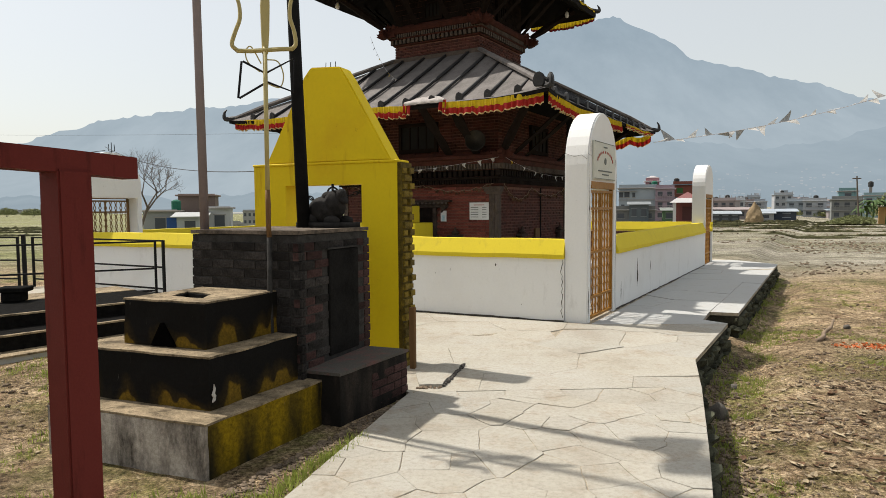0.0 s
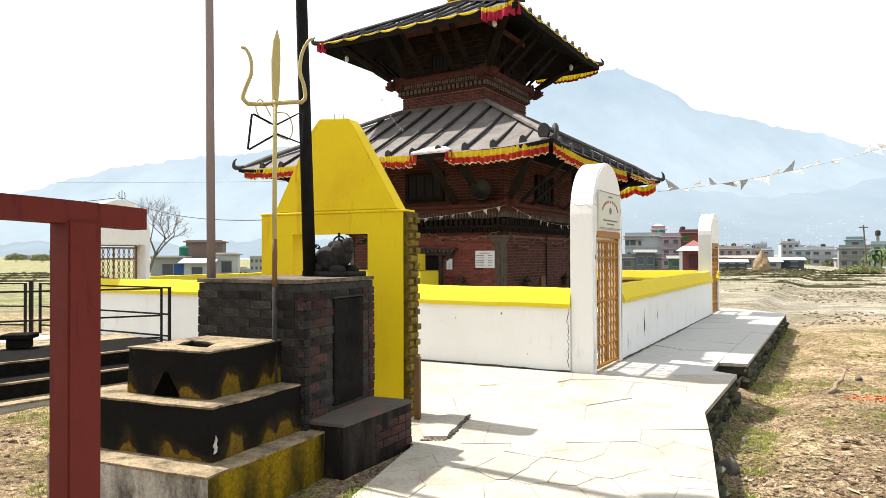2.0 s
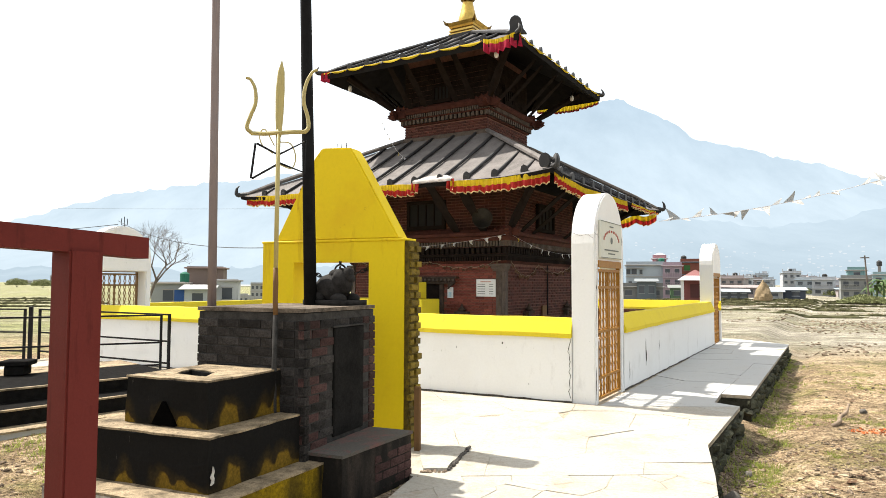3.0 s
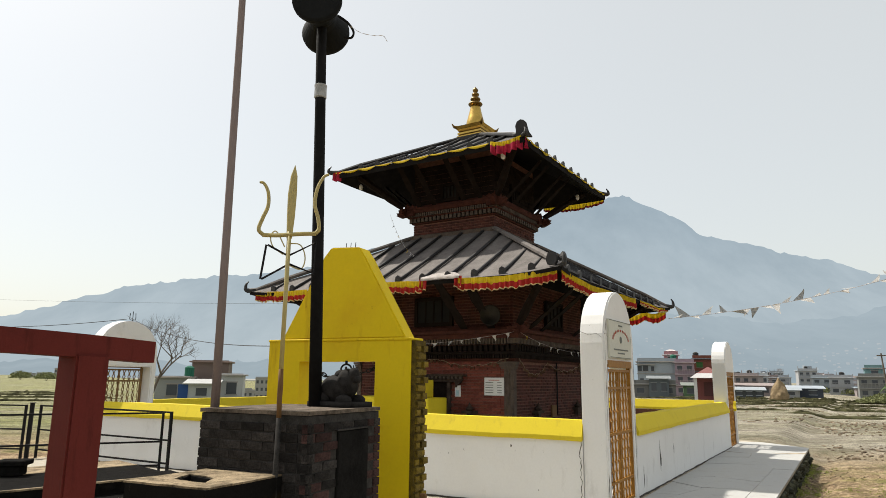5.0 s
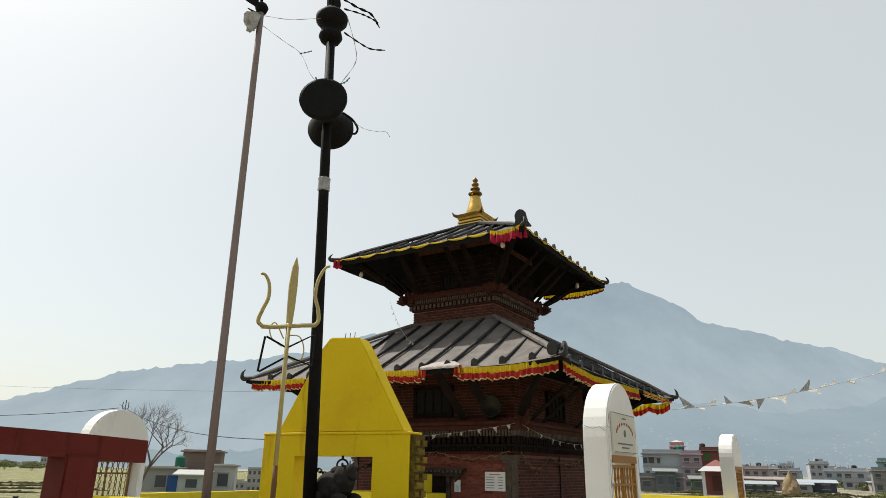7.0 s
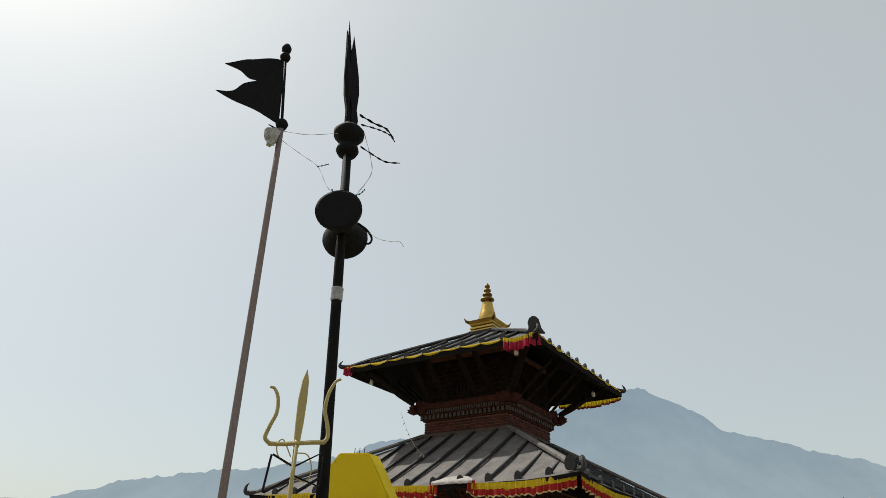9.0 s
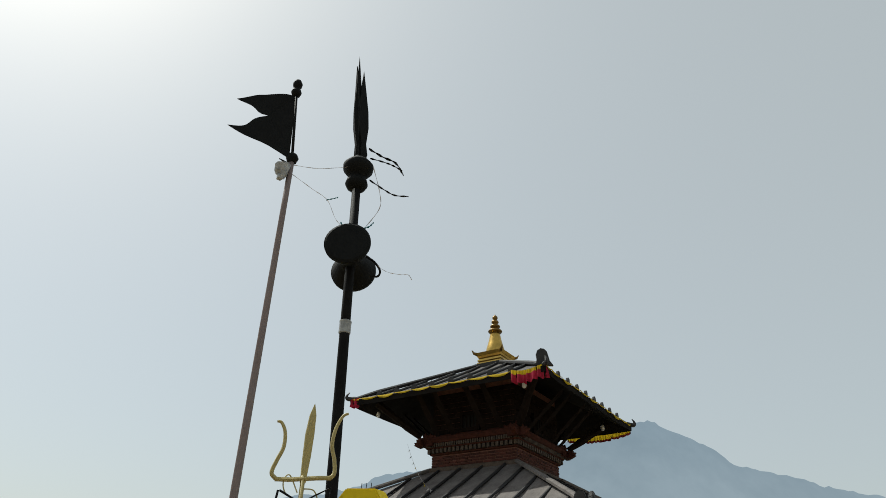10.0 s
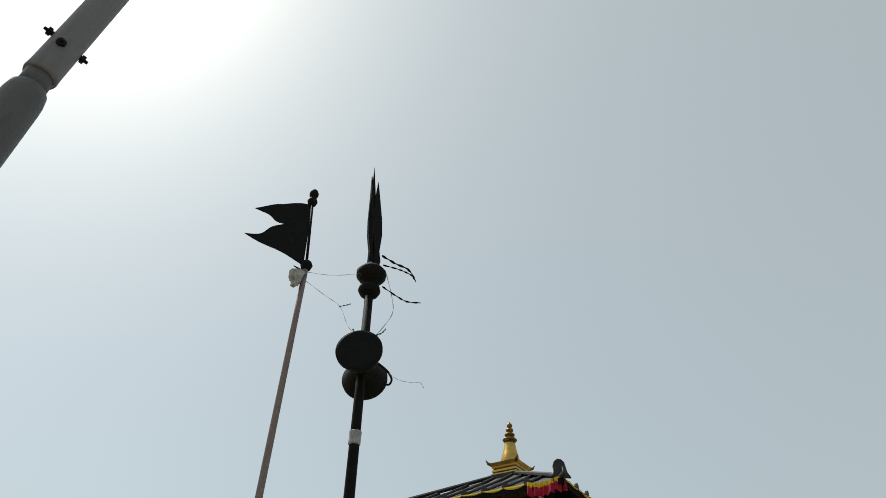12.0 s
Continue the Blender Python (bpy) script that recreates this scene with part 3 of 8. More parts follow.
# ---- paved apron ----
APRON = [(0.9, -4), (1.05, 0), (1.48, 3.54), (1.77, 4.32), (2.29, 5.77), (2.63, 6.81), (3.88, 8.92), (3.66, 9.22), (4.05, 9.95), (4.42, 9.80), (9.16, 18.0), (8.5, 20.2), (6.6, 20.2),
         (2.4, 10.2), (-8.3, 14.4), (-9.4, 12.6), (-4.2, 8.9), (-2.3, 7.7), (-0.62, 6.1), (-0.30, 5.65), (-0.66, 4.40), (-0.9, 3.56), (-1.7, 0), (-2.1, -4)]
bm = bmesh.new()
lo = [bm.verts.new((x, y, -0.05)) for x, y in APRON]
hi = [bm.verts.new((x, y, -0.0045)) for x, y in APRON]
bm.faces.new(hi)
for i in range(len(lo)):
    k = (i + 1) % len(lo)
    bm.faces.new((lo[i], lo[k], hi[k], hi[i]))
bm.normal_update()
bmesh.ops.triangulate(bm, faces=[f for f in bm.faces if len(f.verts) > 4])
pavement = part("pavement", bm, M["joint"])
# even dark backing below the slab edge, behind the rubble stones
bm = bmesh.new()
lo, hi = [[bm.verts.new((x, y, z)) for x, y in APRON] for z in (-0.7, -0.054)]
for i in range(len(lo)):
    k = (i + 1) % len(lo)
    bm.faces.new((lo[i], lo[k], hi[k], hi[i]))
part("footing", bm, M["footing"], pavement, "dark rubble footing")
tagged(pavement, "pale stone-paved apron with a raised broken edge", "pavement", kind="structure")


def clip_poly(poly, p, n):
    """Keeps the side of the line through p that n points away from."""
    res = []
    for i in range(len(poly)):
        a, b = poly[i], poly[(i + 1) % len(poly)]
        da, db = (a - p).dot(n), (b - p).dot(n)
        if da <= 0:
            res.append(a)
        if (da < 0) != (db < 0) and da != db:
            res.append(a + (b - a) * (da / (da - db)))
    return res


def inside(pt, poly):
    hit = False
    for i in range(len(poly)):
        (x0, y0), (x1, y1) = poly[i], poly[(i + 1) % len(poly)]
        if (y0 > pt.y) != (y1 > pt.y) and pt.x < (x1 - x0) * (pt.y - y0) / (y1 - y0) + x0:
            hit = not hit
    return hit


# ---- compound walls ----
G0 = Vector((1.98, 8.99))              # outer near corner of the compound
CORNER_L = Vector((-7.75, 13.75))      # its other front corner


def wall_run(name, p, q, label, inner, thick=0.3, high=0.89, cap=True, base=-0.15):
    """A whitewashed wall from p to q, its outer face on that line, inner: the side on which its body lies."""
    d = (q - p)
    length = d.length
    deg = math.degrees(math.atan2(d.y, d.x))
    root = thing(name, at_frame(p.x, p.y, 0, deg), label, "wall", kind="structure")
    y0, y1 = (0, thick) if inner > 0 else (-thick, 0)
    bm = bmesh.new()
    n = max(2, int(length / 0.5))
    for i in range(n):
        box(bm, length * i / n, y0, base, length * (i + 1) / n, y1, high)
    bmesh.ops.remove_doubles(bm, verts=bm.verts, dist=1e-4)
    bmesh.ops.delete(bm, geom=[f for f in bm.faces if abs(f.normal.x) > 0.9 and 0.01 < f.calc_center_median().x < length - 0.01], context="FACES")
    part("wall_body", bm, M["white"], root)
    bm = bmesh.new()
    o = 0.035
    prof = [(y0 - o, high - 0.01), (y1 + o, high - 0.01), (y1 + o, high + 0.05), (y1 - 0.06, high + 0.26), (y0 + 0.06, high + 0.26), (y0 - o, high + 0.05)]
    m = max(2, int(length / 0.4))
    rows = []
    for i in range(m + 1):
        w = 0.012 * noise.noise(Vector((i * 0.7, p.x, p.y)))
        rows.append([bm.verts.new((length * i / m, y, z + w)) for y, z in prof])
    for a, b in zip(rows, rows[1:]):
        for k in range(6):
            bm.faces.new((a[k], a[(k + 1) % 6], b[(k + 1) % 6], b[k]))
    bm.faces.new(rows[0]), bm.faces.new(rows[-1][::-1])
    part("coping", bm, M["yellow"], root, "yellow painted sloping coping")
    yo = y0 - 0.004 if inner > 0 else y1 + 0.004
    pts = [(length * i / (m * 3), yo + 0.006 * noise.noise(Vector((i * 0.9, p.y, 0))), 0.008 + 0.012 * noise.noise(Vector((i * 0.6, p.x, 3)))) for i in range(m * 3 + 1)]
    part("dirt_line", tube(bmesh.new(), pts, [0.012 + 0.008 * noise.noise(Vector((i * 0.8, 2, p.x))) for i in range(len(pts))], 5), M["dirt"], root, "dark line of dirt along the foot")
    return root


def smears(root, xs, y, mat):
    """Crusted dark runs on a wall face: (x, bottom, top, half width)."""
    for x, z0, z1, w in xs:
        n = 9
        pts = [(x + w * 0.5 * noise.noise(Vector((x * 3, i * 0.4, 1))), y, z0 + (z1 - z0) * i / n) for i in range(n + 1)]
        rad = [max(0.002, w * math.sin(math.pi * (0.06 + 0.9 * i / n)) * (0.8 + 0.4 * noise.noise(Vector((i * 0.9, x, 4))))) for i in range(n + 1)]
        part("stain", tube(bmesh.new(), pts, rad, 6, 0.06), mat, root, "dark crusted stain")


GATE_LEN, GATE_THICK, GATE_TOP = 1.42, 0.34, 2.95
RIGHT_Q = G0 + V60 * 10.2
front = wall_run("wall_front", CORNER_L + (G0 - CORNER_L).normalized() * 0.30, G0 - (G0 - CORNER_L).normalized() * 0.333, "low white wall with a broad yellow coping", 1)
right_wall = wall_run("wall_right", G0 + V60 * (GATE_LEN + 0.003), RIGHT_Q, "low white wall with a yellow coping beside the walkway", 1)
smears(right_wall, [(0.30, 0.10, 0.42, 0.022), (1.35, 0.22, 0.72, 0.03), (1.38, 0.3, 0.5, 0.05), (2.35, 0.42, 0.6, 0.025)], -0.001, M["dirt"])
fl = (G0 - CORNER_L).length - 0.633
crack = random.Random(6)
part("crack", tube(bmesh.new(), [(fl - 0.03 + crack.uniform(-0.022, 0.022), -0.001, 0.87 - 0.045 * k) for k in range(19)], [crack.uniform(0.0025, 0.006) for k in range(19)], 5), M["dirt"], front, "jagged crack in the plaster")
smears(front, [(fl - 1.02, 0.75, 0.79, 0.014), (fl - 1.75, 0.66, 0.70, 0.012), (fl - 0.55, 0.70, 0.73, 0.008), (fl - 2.0, 0.6, 0.63, 0.008), (fl - 0.62, 0.2, 0.22, 0.02)], -0.001, M["dirt"])
BACK_R = RIGHT_Q + V60 * 1.45
LEFT_DIR = way(61)
LEFT_GATE = CORNER_L + LEFT_DIR * 0.03
BACK_L = CORNER_L + LEFT_DIR * 11.2
wb = wall_run("wall_back", BACK_R, BACK_L, "far white wall with a yellow coping and a bare brown inner face", 1)
part("inner_face", box(bmesh.new(), 0.05, 0.301, 0.0, (BACK_L - BACK_R).length - 0.05, 0.306, 0.87), M["brown_inner"], wb, "bare brown brickwork inside")
wall_run("wall_left", LEFT_GATE + LEFT_DIR * (GATE_LEN + 0.003), BACK_L + LEFT_DIR * -0.05, "low white wall with a yellow coping, closing the side", -1)
bm = quad_box(bmesh.new(), [tuple(CORNER_L + Vector((0.4, 0.3))), tuple(G0 + Vector((-0.1, 0.5))), tuple(BACK_R + Vector((-0.3, -0.2))), tuple(BACK_L + Vector((0.3, -0.3)))], (-0.3, 0.02))
tagged(part("floor_court", bm, M["slab"]), "cement floor of the temple court", "floor", kind="structure")


def grille(root, w, h, y, depth, rows=13, cols=5, paint="gate_gold"):
    """A painted steel door of upright bars joined by small curls, with its frame."""
    door = part("grille_door", box(bmesh.new(), 0, y, 0, 0.035, y + depth, h), M[paint], root, "ochre painted steel grille door")
    part("stile", box(bmesh.new(), w - 0.035, y, 0, w, y + depth, h), M[paint], door)
    part("stile", box(bmesh.new(), w / 2 - 0.016, y + 0.012, 0.05, w / 2 + 0.016, y + 0.034, h - 0.06), M[paint], door)
    for z in (0.0, 0.28, h * 0.5, h - 0.3, h - 0.06):
        part("rail", box(bmesh.new(), 0.036, y + 0.004, z, w - 0.036, y + depth - 0.004, z + 0.035), M[paint], door)
    n = cols * 2
    for i in range(n):
        x = 0.06 + (w - 0.12) * (i + 0.5) / n
        bm = bmesh.new()
        amp = 0.45 * (w - 0.12) / n
        pts = []
        for k in range(8 * rows + 1):
            u = k / (8 * rows)
            pts.append((x + amp * abs(math.sin(u * rows * math.pi)) * (1 if i % 2 else -1) * 0.8, y + depth / 2, 0.04 + u * (h - 0.1)))
        tube(bm, pts, 0.0095, 5)
        part("bar", bm, M[paint], door)
    return door


def arched_gate(name, m, label, sign=False, top=GATE_TOP, paint="gate_gold"):
    """A whitewashed round-headed gateway; x runs along the wall, y into the court."""
    L, T = GATE_LEN, GATE_THICK
    root = thing(name, m, label, "gateway", "arched gateways of the compound", "structure")
    d0, d1, dh, spring = 0.13, L - 0.17, 1.88, 2.18
    arc = [(L / 2 + (L / 2) * math.cos(a), spring + (top - spring) * math.sin(a)) for a in [math.pi * k / 18 for k in range(19)]]
    bm = bmesh.new()
    outline(bm, [(0, -0.15), (d0, -0.15), (d0, dh), (d1, dh), (d1, -0.15), (L, -0.15), *arc], 0, T)
    bmesh.ops.triangulate(bm, faces=[f for f in bm.faces if len(f.verts) > 4])
    bmesh.ops.bevel(bm, geom=[e for e in bm.edges if len(e.link_faces) == 2 and e.calc_face_angle(0) > 1.2], offset=0.018, segments=2, affect="EDGES")
    part("arch_body", bm, M["white"], root)
    door = grille(root, d1 - d0 - 0.008, dh - 0.05, 0, 0.05, cols=7 if paint == "gate_gold" else 8, paint=paint)
    door.matrix_basis = Matrix.Translation((d0 + 0.004, 0.012, 0.03))
    bm = bmesh.new()
    box(bm, d0, -0.012, dh - 0.02, d1, 0.05, dh + 0.075)
    part("lintel", bm, M[paint], root, "ochre timber lintel")
    if sign:
        board = part("sign_board", soft_box(d0 + 0.02, -0.035, 1.985, d1 - 0.06, -0.002, 2.52, 0.006), M["sign"], root, "cream sign board with red and dark lettering")
        cx, w = (d0 + d1 - 0.04) / 2, d1 - d0 - 0.2
        for k in range(9):
            a = math.pi * (0.9 - 0.8 * k / 8)
            x, z = cx + w * 0.42 * math.cos(a), 2.22 + 0.16 * math.sin(a)
            bm = box(bmesh.new(), -0.026, -0.041, -0.016, 0.026, -0.036, 0.016, Matrix.Translation((x, 0, z)) @ Matrix.Rotation(-(a - math.pi / 2), 4, "Y"))
            part("lettering", bm, M["ink_red"], board)
        for z, ww in ((2.10, 0.62), (2.05, 0.3), (2.44, 0.16)):
            part("lettering", box(bmesh.new(), cx - ww * w / 2 * 1.2, -0.041, z, cx + ww * w / 2 * 1.2, -0.036, z + 0.018), M["ink"], board)
        bm = bmesh.new()
        lathe(bm, [(0.002, 0), (0.05, 0.0), (0.05, 0.004), (0.002, 0.004)], 14, Matrix.Translation((cx, -0.036, 2.25)) @ Matrix.Rotation(radians(90), 4, "X"))
        part("emblem", bm, M["ink"], board)
        for z in (1.995, 2.505):
            part("sign_border", box(bmesh.new(), d0 + 0.03, -0.04, z, d1 - 0.07, -0.036, z + 0.008), M["ink"], board)
    return root


arched_gate("gate_1", at_frame(G0.x, G0.y, 0, 60), "white round-headed gateway with a closed ochre grille and a sign board", True)
arched_gate("gate_2", at_frame(RIGHT_Q.x, RIGHT_Q.y, -0.03, 60), "white round-headed gateway with an ochre grille at the far corner", False, 2.78)
g1 = bpy.data.objects["gate_1"]
smears(g1, [(0.05, 0.9, 2.2, 0.006), (0.03, 0.05, 0.5, 0.02), (GATE_LEN - 0.06, 0.1, 1.4, 0.012), (GATE_LEN - 0.03, 1.5, 2.1, 0.01), (0.10, 2.35, 2.5, 0.012), (GATE_LEN - 0.1, 2.2, 2.34, 0.01), (0.07, 1.55, 1.62, 0.02)], -0.001, M["dirt"])
cr = [(0.0, 2.33), (0.06, 2.30), (0.11, 2.32), (0.16, 2.27), (0.20, 2.29)]
part("crack", tube(bmesh.new(), [(x, -0.0, z) for x, z in cr], 0.002, 5), M["dirt"], g1, "thin crack in the plaster")
part("crack", tube(bmesh.new(), [(-0.001, 0.02, 2.25), (-0.001, 0.1, 2.31), (-0.001, 0.2, 2.29), (-0.001, 0.33, 2.34)], 0.002, 5), M["dirt"], g1, "thin crack in the plaster")
gl = LEFT_GATE + LEFT_DIR * GATE_LEN
arched_gate("gate_3", at_frame(gl.x, gl.y, -0.02, 61 + 180), "white round-headed gateway with a rusty grille and a small trident on top", False, 2.86, "gate_rust")


# ---- stepped fire altar ----
AL, AR = 159, 63.5
altar = thing("fire_altar", Matrix.Translation((0, 0, 0)), "three-tier soot-black fire altar with yellow paint and a square ash pit", "altar")
a, b = way(AL), way(AR)


def rough_prism(cs, z0, z1, seed, amp=0.012, cuts=6):
    """An upright masonry block on a footprint, with uneven faces and edges."""
    bm = quad_box(bmesh.new(), [tuple(p) for p in cs], (z0, z1))
    bmesh.ops.subdivide_edges(bm, edges=list(bm.edges), cuts=cuts, use_grid_fill=True)
    for v in bm.verts:
        v.co += Vector((noise.noise(v.co * 5 + Vector((seed, 0, 0))), noise.noise(v.co * 5 + Vector((0, seed, 4))), 0.3 * noise.noise(v.co * 7 + Vector((2, seed, 4))))) * amp
    return bm


O2 = Vector((0, 0))
w1, d1 = 1.33, 1.31
base = part("lower_tier", rough_prism([b * 0.015, b * d1, b * d1 + a * w1, a * w1 + b * 0.015], 0, 0.386, 3.0), M["soot_base"], altar, "low tier with yellow paint under soot", Matrix.Translation((-1.441, 3.918, -0.1)))
part("front_render", rough_prism([a * 0.004, b * 0.0152, a * w1 + b * 0.0152, a * w1 + b * -0.004], 0, 0.384, 5.0, 0.003), M["run_cement"], base, "bare grey cement front face")
part("top_slab", rough_prism([(a + b) * -0.004, b * (d1 + 0.005) - a * 0.004, (a * (w1 + 0.005)) + b * (d1 + 0.005), a * (w1 + 0.005) - b * 0.004], 0.387, 0.401, 7.0, 0.012, 12), M["ledge"], base, "worn pale ledge")
w2, d2 = 1.15, 1.0
t2 = part("middle_tier", rough_prism([O2, b * d2, b * d2 + a * w2, a * w2], 0, 0.335, 11, 0.018), M["soot"], altar, "black soot-covered tier", Matrix.Translation((-1.508, 4.18, 0.302)))
part("top_slab", rough_prism([(a + b) * -0.003, b * (d2 + 0.004) - a * 0.003, b * (d2 + 0.004) + a * (w2 + 0.004), a * (w2 + 0.004) - b * 0.003], 0.336, 0.350, 13, 0.016, 12), M["ledge"], t2, "worn pale ledge with red powder")
w3, d3 = 0.715, 0.72
p_hole = [a * 0.21 + b * 0.20, a * 0.32 + b * 0.38, a * 0.59 + b * 0.45, a * 0.50 + b * 0.23]
bm = bmesh.new()
o0, o1 = [[bm.verts.new((p.x, p.y, z)) for p in (O2, b * d3, b * d3 + a * w3, a * w3)] for z in (0, 0.308)]
i0, i1 = [[bm.verts.new((p.x, p.y, z)) for p in p_hole] for z in (0.09, 0.308)]
for i in range(4):
    k = (i + 1) % 4
    for f in ((o0[i], o0[k], o1[k], o1[i]), (o1[i], o1[k], i1[k], i1[i]), (i1[i], i1[k], i0[k], i0[i])):
        bm.faces.new(f)
bm.faces.new(i0), bm.faces.new(o0[::-1])
bmesh.ops.subdivide_edges(bm, edges=list(bm.edges), cuts=6, use_grid_fill=True)
for v in bm.verts:
    v.co += Vector((noise.noise(v.co * 5 + Vector((17, 0, 0))), noise.noise(v.co * 5 + Vector((0, 17, 4))), 0)) * 0.018
t3 = part("upper_tier", bm, M["soot"], altar, "black tier with a square ash pit", Matrix.Translation((-1.603, 4.402, 0.655)))
rim = bmesh.new()
p_out = [(a + b) * -0.002, b * (d3 + 0.002) - a * 0.002, b * (d3 + 0.002) + a * (w3 + 0.002), a * (w3 + 0.002) - b * 0.002]
p_in = [a * 0.20 + b * 0.19, a * 0.31 + b * 0.39, a * 0.60 + b * 0.46, a * 0.51 + b * 0.22]
vo0, vo1 = [rim.verts.new((p.x, p.y, 0.309)) for p in p_out], [rim.verts.new((p.x, p.y, 0.322)) for p in p_out]
vi0, vi1 = [rim.verts.new((p.x, p.y, 0.309)) for p in p_in], [rim.verts.new((p.x, p.y, 0.318)) for p in p_in]
for i in range(4):
    k = (i + 1) % 4
    for f in ((vo0[i], vo0[k], vo1[k], vo1[i]), (vi0[k], vi0[i], vi1[i], vi1[k]), (vo1[i], vo1[k], vi1[k], vi1[i]), (vo0[k], vo0[i], vi0[i], vi0[k])):
        rim.faces.new(f)
bmesh.ops.subdivide_edges(rim, edges=list(rim.edges), cuts=4, use_grid_fill=True)
for v in rim.verts:
    v.co += Vector((noise.noise(v.co * 9), noise.noise(v.co * 9 + Vector((5, 0, 0))), 0.5 * noise.noise(v.co * 12))) * 0.012
part("rim", rim, M["ledge"], t3, "pale worn rim round the pit")
part("ash", rough_prism([p * 0.94 + (p_in[0] + p_in[2]) * 0.03 for p in p_in], 0.12, 0.205, 21, 0.045), M["ash"], t3, "grey ash in the pit")
ctr = b * -0.006 + a * 0.36
bm = bmesh.new()
# raised solid block, painted black for the darkness inside the fire mouth
vs = [bm.verts.new((ctr + a * u + b * o).to_3d() + Vector((0, 0, z))) for o in (-0.012, 0.02) for u, z in ((-0.105, 0.004), (0.105, 0.004), (0.012, 0.165), (-0.012, 0.165))]
bm.faces.new(vs[:4]), bm.faces.new(vs[4:][::-1])
for i in range(4):
    bm.faces.new((vs[i], vs[(i + 1) % 4], vs[4 + (i + 1) % 4], vs[4 + i]))
part("fire_mouth", bm, plain("black_mouth_void", (0.0025, 0.0024, 0.0023), 1.0, 0.3, 12, spec=0.0), t3, "black triangular block standing in for the fire mouth")

chip = outline(bmesh.new(), [(0.012, 0.035), (0.034, 0.045), (0.040, 0.075), (0.030, 0.09), (0.038, 0.12), (0.028, 0.15), (0.022, 0.11), (0.008, 0.085), (0.02, 0.065)], -0.004, 0.006)
bmesh.ops.triangulate(chip, faces=[f for f in chip.faces if len(f.verts) > 4])
part("plaster_chip", chip, M["chip"], t2, "pale chipped spot of plaster", Matrix.Translation((0, 0, 0)) @ at_frame(*(way(AR - 90) * 0.012), 0.02, AR))

# stub of wall beside the altar
stub = thing("brick_bench", Matrix.Translation((-0.782, 4.889, -0.1)), "low soot-black bench with red powder on its top", "bench")
sa, sb = way(158), way(61.1)
bench_body = part("body", rough_prism([Vector((0, 0)), sb * 0.95, sb * 0.95 + sa * 0.5, sa * 0.5], 0, 0.44, 31, 0.01), sooty("sooty_bench", (0.012, 0.011, 0.010), (0.042, 0.033, 0.027), 0.46, 0.74, 2.4), stub)
part("top_slab", rough_prism([(sa + sb) * -0.008, sb * 0.96 - sa * 0.008, sb * 0.96 + sa * 0.51, sa * 0.51 - sb * 0.008], 0.442, 0.465, 33, 0.006), stained("red_dusted_ledge", (0.078, 0.07, 0.060), (0.19, 0.04, 0.04), 0.8, 3.4, 0.9, (1, 1, 1), 0.5, grain=0.25, speck=0.7), stub, "grey ledge stained with red powder")

# ---- brick pedestal under the poles ----
PB = Vector((-1.085, 4.95))
pa, pb = way(156), way(67)
PW, PD, PZ0, PZ1 = 1.06, 1.06, -0.12, 1.405
ped = thing("brick_pedestal", Matrix.Translation((PB.x, PB.y, 0)), "tall pedestal of soot-black bricks carrying poles and a stone bull", "pedestal")
core_in = 0.008
cc = [(pa + pb) * core_in, pb * (PD - core_in) + pa * core_in, pb * (PD - core_in) + pa * (PW - core_in), pa * (PW - core_in) + pb * core_in]
core = part("core", quad_box(bmesh.new(), [tuple(p) for p in cc], (PZ0, PZ1 - 0.005)), M["black_mortar"], ped)
part("top_slab", rough_prism([(pa + pb) * -0.003, pb * (PD + 0.003) - pa * 0.003, (pb * (PD + 0.003)) + pa * (PW + 0.003), pa * (PW + 0.003) - pb * 0.003], PZ1, PZ1 + 0.03, 41, 0.008), M["dark_ledge"], ped, "sooty mortar top")
# recessed dark panel on the side face
side = Matrix(((pb.x, pb.y, 0, 0), (-pb.y, pb.x, 0, 0), (0, 0, 1, 0), (0, 0, 0, 1))).transposed()
panel = part("side_panel", soft_box(0.40, -0.012, 0.40, 0.86, 0.02, 1.27, 0.008), plain("black_plaster", (0.010, 0.0095, 0.009), 0.85, 0.6, 5, 0.4, spec=0.05), ped, "smooth black plaster panel", side)
part("panel_lip", box(bmesh.new(), 0.37, -0.02, 1.272, 0.87, 0.02, 1.285), M["black_mortar"], panel)

# ---- yellow arch behind the pedestal ----
ARCH = thing("yellow_arch", at_frame(-0.455, 6.60, 0, 156 - 180), "bright yellow plastered gable arch with a square opening", "arch")
AW, AT = 1.78, 0.25                     # to the left along -x, depth along +y
arch_pts = [(-AW, -0.15), (-AW + 0.42, -0.15), (-AW + 0.42, 1.85), (-0.41, 1.85), (-0.41, -0.15), (0, -0.15), (0, 2.085), (-AW, 2.085)]
bm = outline(bmesh.new(), arch_pts, 0, AT)
bmesh.ops.triangulate(bm, faces=[f for f in bm.faces if len(f.verts) > 4])
part("lower_wall", bm, M["yellow_arch"], ARCH)
gab = [(-AW + 0.16, 2.0855), (-0.07, 2.0855), (-0.575, 2.94), (-0.66, 3.06), (-1.02, 3.08), (-1.11, 2.98)]
bm = outline(bmesh.new(), gab, 0.012, AT - 0.03)
bmesh.ops.triangulate(bm, faces=[f for f in bm.faces if len(f.verts) > 4])
bmesh.ops.bevel(bm, geom=[e for e in bm.edges if len(e.link_faces) == 2 and e.calc_face_angle(0) > 0.4], offset=0.012, segments=2, affect="EDGES")
part("gable", bm, M["yellow_arch"], ARCH, "yellow tapering gable")
